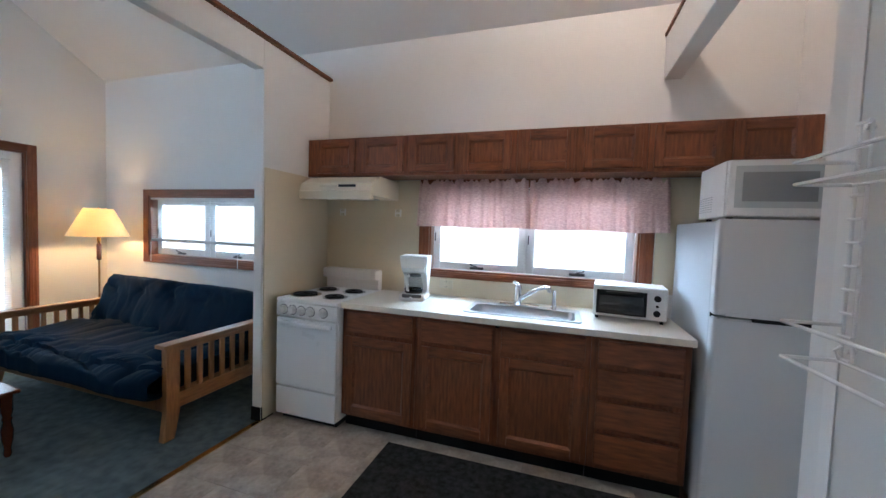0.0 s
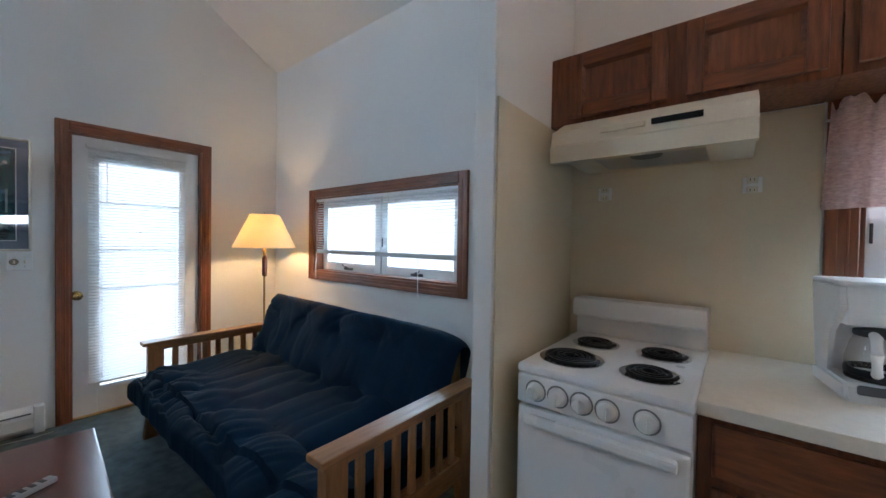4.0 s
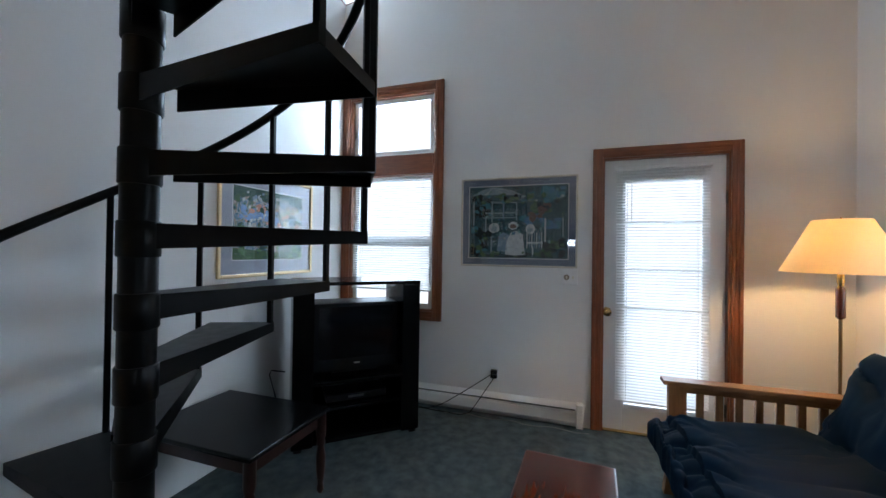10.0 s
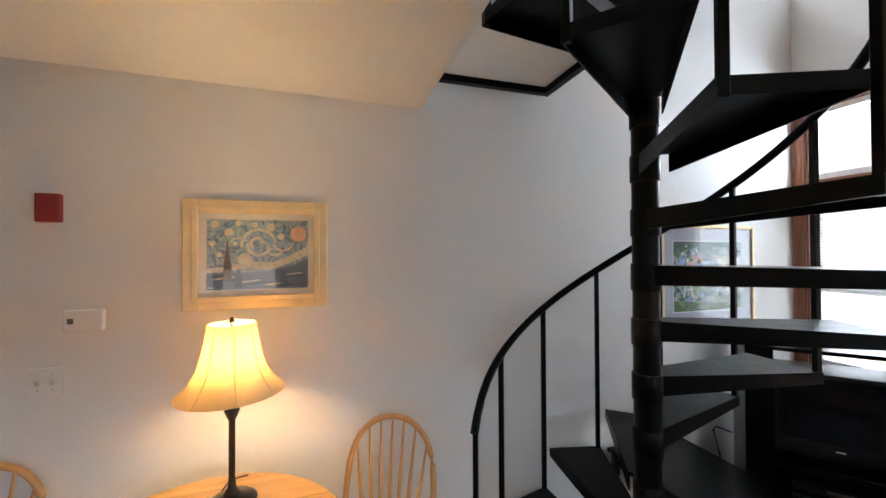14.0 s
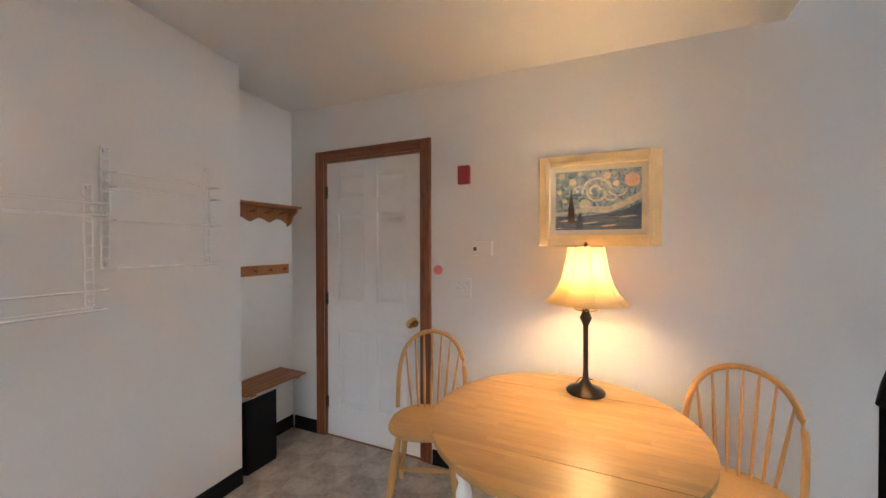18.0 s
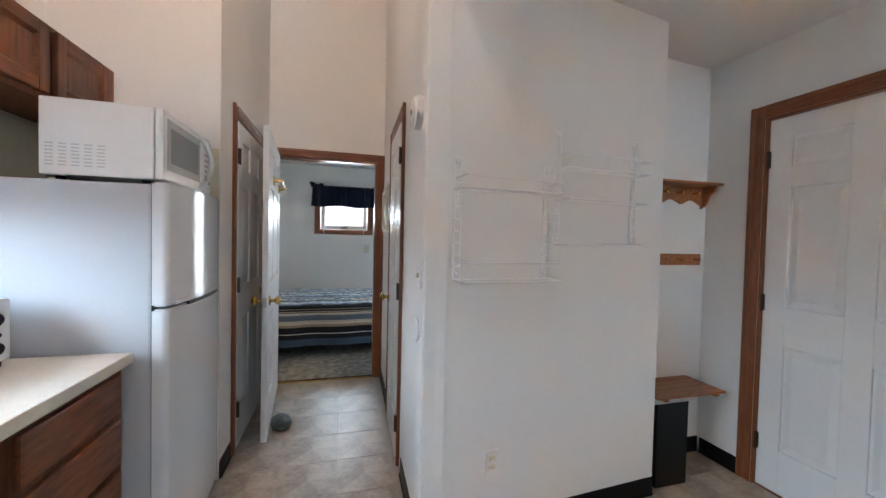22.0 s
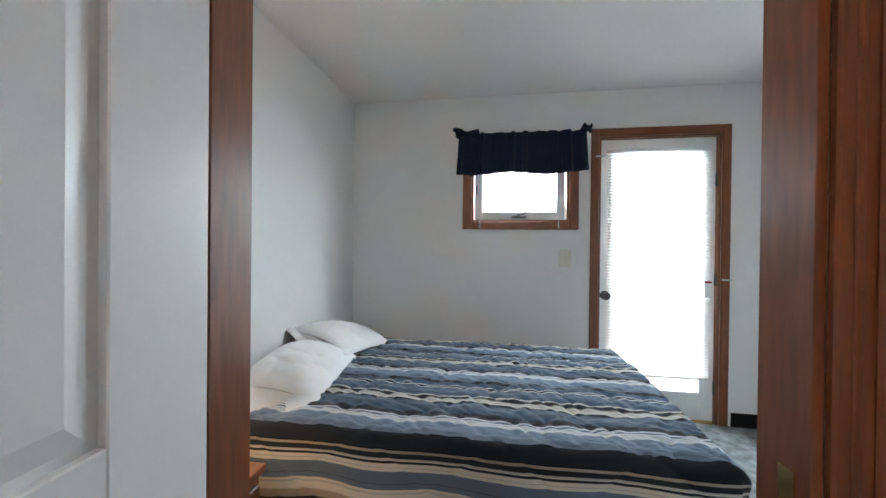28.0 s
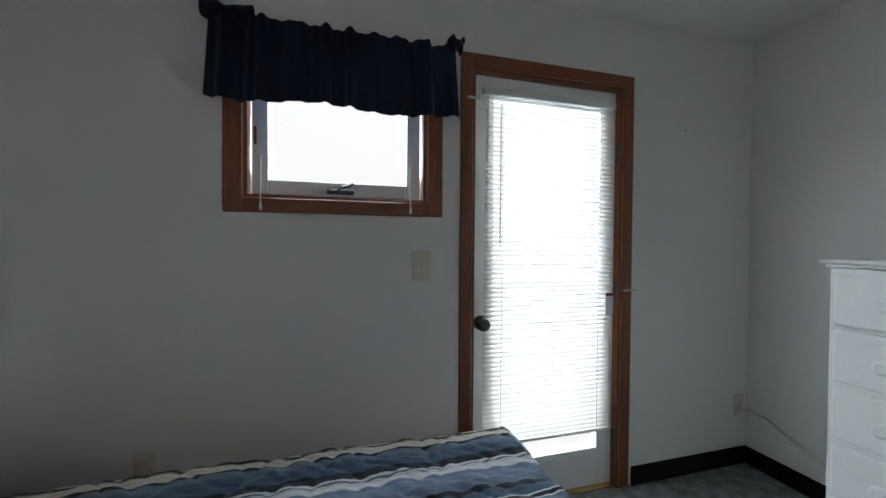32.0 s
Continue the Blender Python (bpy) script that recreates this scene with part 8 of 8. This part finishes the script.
part("disc", lathe(bm_new(), [(0.030, 0.0), (0.031, 0.004), (0.028, 0.007)], 24, pose(0, 0.008, 0, -90)), PINK_TAG, keys, "", None, True)
part("hook", quick_box(-0.003, 0.003, 0.0005, 0.014, 0.068, 0.074, 0.001), STEEL, keys)

sconce = thing("wall_sconce", "white scroll-arm wall sconce with a frosted bell shade", "wall lamp", wall_frame((-2.004, 2.19), (-2.004, YN)) @ shift(0.50, 0, 0.018))
bm = bm_new()
lathe(bm, [(0.055, 0.001), (0.055, 0.010), (0.03, 0.022), (0.012, 0.03)], 24, pose(0, 0, 1.78, -90))
part("back_plate", bm, PLASTIC_W, sconce, "", None, True)
bm = bm_new()
tube(bm, [(0, 0.02, 1.78), (0, 0.055, 1.765), (0, 0.095, 1.775), (0, 0.105, 1.80), (0, 0.085, 1.82), (0, 0.062, 1.812), (0, 0.060, 1.795), (0, 0.072, 1.79)], 0.006, 8)
tube(bm, [(0, 0.025, 1.79), (0, 0.065, 1.84), (0, 0.12, 1.87), (0, 0.17, 1.845), (0, 0.196, 1.79), (0, 0.196, 1.755)], 0.008, 8)
part("arm", bm, PLASTIC_W, sconce, "scrolled white arm", None, True)
bm = bm_new()
lathe(bm, [(0.010, 1.764), (0.022, 1.758), (0.034, 1.738), (0.037, 1.724), (0.040, 1.72)], 20, shift(0, 0.196, 0))
part("holder", bm, PLASTIC_W, sconce, "", None, True)
prof = [(0.036, 1.72), (0.050, 1.708), (0.066, 1.684), (0.077, 1.655), (0.084, 1.630), (0.089, 1.616), (0.104, 1.604), (0.106, 1.598)]
part("shade", lathe(bm_new(), prof + [(r - 0.004, z) for r, z in reversed(prof)], 32, shift(0, 0.196, 0), False), FROST, sconce, "frosted glass bell shade", None, True)


def wire_rack(u0, u1, z0, z1, shelves, depth, label, wired=None):
    """A white wire wall rack: two ladder strips and folding shelves."""
    r = thing("wire_rack", label, "wire rack", BLOCK, "white wire racks")
    for u in (u0, u1):
        bm = bm_new()
        for du in (-0.014, 0.014):
            tube(bm, [(u + du, 0.014, z0), (u + du, 0.014, z1)], 0.0038, 6)
        n = int((z1 - z0) / 0.045)
        for k in range(n + 1):
            z = z0 + (z1 - z0) * k / n
            tube(bm, [(u - 0.017, 0.019, z), (u + 0.017, 0.019, z)], 0.0038, 6)
        for z in (z0 + 0.02, z1 - 0.01):
            tube(bm, [(u, 0.0005, z), (u, 0.016, z)], 0.006, 8)
        part("ladder_strip", bm, WIRE_WHITE, r, "", None, True)
    for z, rail in shelves:
        bm = bm_new()
        tube(bm, [(u0 - 0.012, 0.022, z), (u0 - 0.006, depth, z), (u1 + 0.006, depth, z), (u1 + 0.012, 0.022, z)], 0.0042, 8)
        tube(bm, [(u0 - 0.012, 0.022, z), (u1 + 0.012, 0.022, z)], 0.0035, 6)
        if rail:
            tube(bm, [(u0 - 0.010, 0.022, rail), (u0 - 0.006, depth + 0.004, rail), (u1 + 0.006, depth + 0.004, rail), (u1 + 0.010, 0.022, rail)], 0.0042, 8)
        for u in (u0 - 0.005, u1 + 0.005):
            tube(bm, [(u, 0.022, z + 0.004), (u, 0.032, z + 0.022), (u, 0.020, z + 0.034)], 0.0034, 6)
        sh = part("shelf", bm, WIRE_WHITE, r, "", None, True)
        first = None
        for k in range(1, 24 if wired == z else 0):
            m = shift(u0 + (u1 - u0) * k / 24, 0, z)
            if first is None:
                first = part("wire", tube(bm_new(), [(0, 0.022, 0.003), (0, depth, 0.003)], 0.0018, 5), WIRE_WHITE, sh, "", m, True)
            else:
                again(first, sh, m)
    return r


wire_rack(0.716, 1.148, 1.165, 1.660, ((1.160, 1.238), (1.533, 1.580)), 0.125, "white wire wall rack with two shelves at the wall's end", 1.533)
wire_rack(0.212, 0.658, 1.315, 1.825, ((1.318, 0), (1.518, 0), (1.655, 1.715)), 0.105, "white wire wall rack hung higher beside the other one")

# alcove by the entry door
shelf = thing("peg_shelf", "amber pine shelf with a scalloped peg board", "wall shelf", ALCOVE)
part("board", quick_box(0.015, 0.545, 0.0005, 0.125, 1.688, 1.703, 0.004), PINE, shelf)
bm = bm_new()
low = [(0.06 + 0.46 * k / 40, 1.575 + 0.030 * abs(math.sin(3 * math.pi * k / 40)) * 1.0) for k in range(41)]
prism(bm, [(0.52, 1.687), (0.06, 1.687), *low], 0.001, 0.018, "xz")
part("peg_board", bm, PINE, shelf, "scalloped back board")
for u in (0.045, 0.53):
    bm = bm_new()
    prism(bm, [(0.001, 1.687), (0.11, 1.687), (0.095, 1.655), (0.06, 1.63), (0.035, 1.575), (0.001, 1.555)], u - 0.008, u + 0.008, "yz")
    part("bracket", bm, PINE, shelf)
for u in (0.13, 0.25, 0.37, 0.48):
    part("peg", lathe(bm_new(), [(0.006, 0.018), (0.006, 0.045), (0.011, 0.055), (0.011, 0.065), (0.005, 0.07)], 12, pose(u, 0, 1.645, -90)), BRASS, shelf, "small brass-coloured peg", None, True)
rail = thing("peg_rail", "short pine peg rail on the alcove wall", "peg rail", ALCOVE)
part("board", quick_box(0.045, 0.52, 0.0005, 0.018, 1.20, 1.27, 0.004), PINE, rail)
for u in (0.10, 0.22, 0.34, 0.46):
    part("peg", lathe(bm_new(), [(0.007, 0.0182), (0.007, 0.04), (0.012, 0.048), (0.012, 0.056), (0.005, 0.06)], 12, pose(u, 0, 1.235, -90)), PINE, rail, "", None, True)
bin_ = thing("storage_bin", "black plastic bin with a pale bag inside the alcove", "bin", shift(0.785, -0.34, 0))
bm = bm_new()
lo = [(-0.0, 0.015), (0.21, 0.015), (0.21, 0.285), (0.0, 0.285)]
prism(bm, lo, 0.0, 0.46)
bmesh.ops.bevel(bm, geom=[e for e in bm.edges if abs(e.verts[0].co.z - e.verts[1].co.z) > 0.1], offset=0.03, segments=3, affect="EDGES")
part("body", bm, PLASTIC_B, bin_)
bm = bm_new()
cloth_sheet(bm, lambda u, v: (-0.008 + 0.226 * u, 0.008 + 0.285 * v, 0.468 + 0.008 * math.sin(u * 17) * math.sin(v * 14)), 14, 14, 0.003)
part("bag_rim", bm, PLASTIC_W, bin_, "crumpled pale bag rim", None, True)
lid = thing("slatted_board", "slatted brown wooden board lying on the bin", "slatted board", shift(0.755, -0.53, 0.482))
for k in range(5):
    part("slat", quick_box(0.0 + 0.053 * k, 0.048 + 0.053 * k, 0.0, 0.47, 0.012, 0.024, 0.003), PINE, lid)
for y in (0.05, 0.40):
    part("batten", quick_box(0.0, 0.26, y, y + 0.03, 0.0, 0.0118, 0.002), PINE, lid)

stone = bm_new()
bmesh.ops.create_icosphere(stone, subdivisions=4, radius=1.0)
for v in stone.verts:
    k = 1 + 0.10 * noise.noise(v.co * 1.7)
    v.co = Vector((v.co.x * 0.095 * k, v.co.y * 0.065 * k, max(v.co.z, -0.8) * 0.042 * k + 0.034))
single("door_stop_stone", stone, STONE, "smooth grey stone holding the open door", "stone", pose(1.93, 1.965, 0, 0, 0, 20), smooth=True)

# ---------------------------------------------------------------- floor tiles
tile_mesh = finish("tile", quick_box(-0.1517, 0.1517, -0.1517, 0.1517, -0.004, 0.0, 0.0008), VINYL)
for i in range(16):
    for j in range(13):
        x, y = -1.765 + 0.305 * i, -0.70 + 0.305 * j
        hall = 1.0 < x
        if (hall and not 1.15 < y < 2.25) or y > 2.94 or x > 2.70 or (x > 0.78 and y < 1.15 and y > -0.08):
            if not (x < 1.1 and y < -0.0):
                continue
        o = new("tile", tile_mesh)
        o.parent = floor_vinyl
        o.location = (x, y, 0.0)
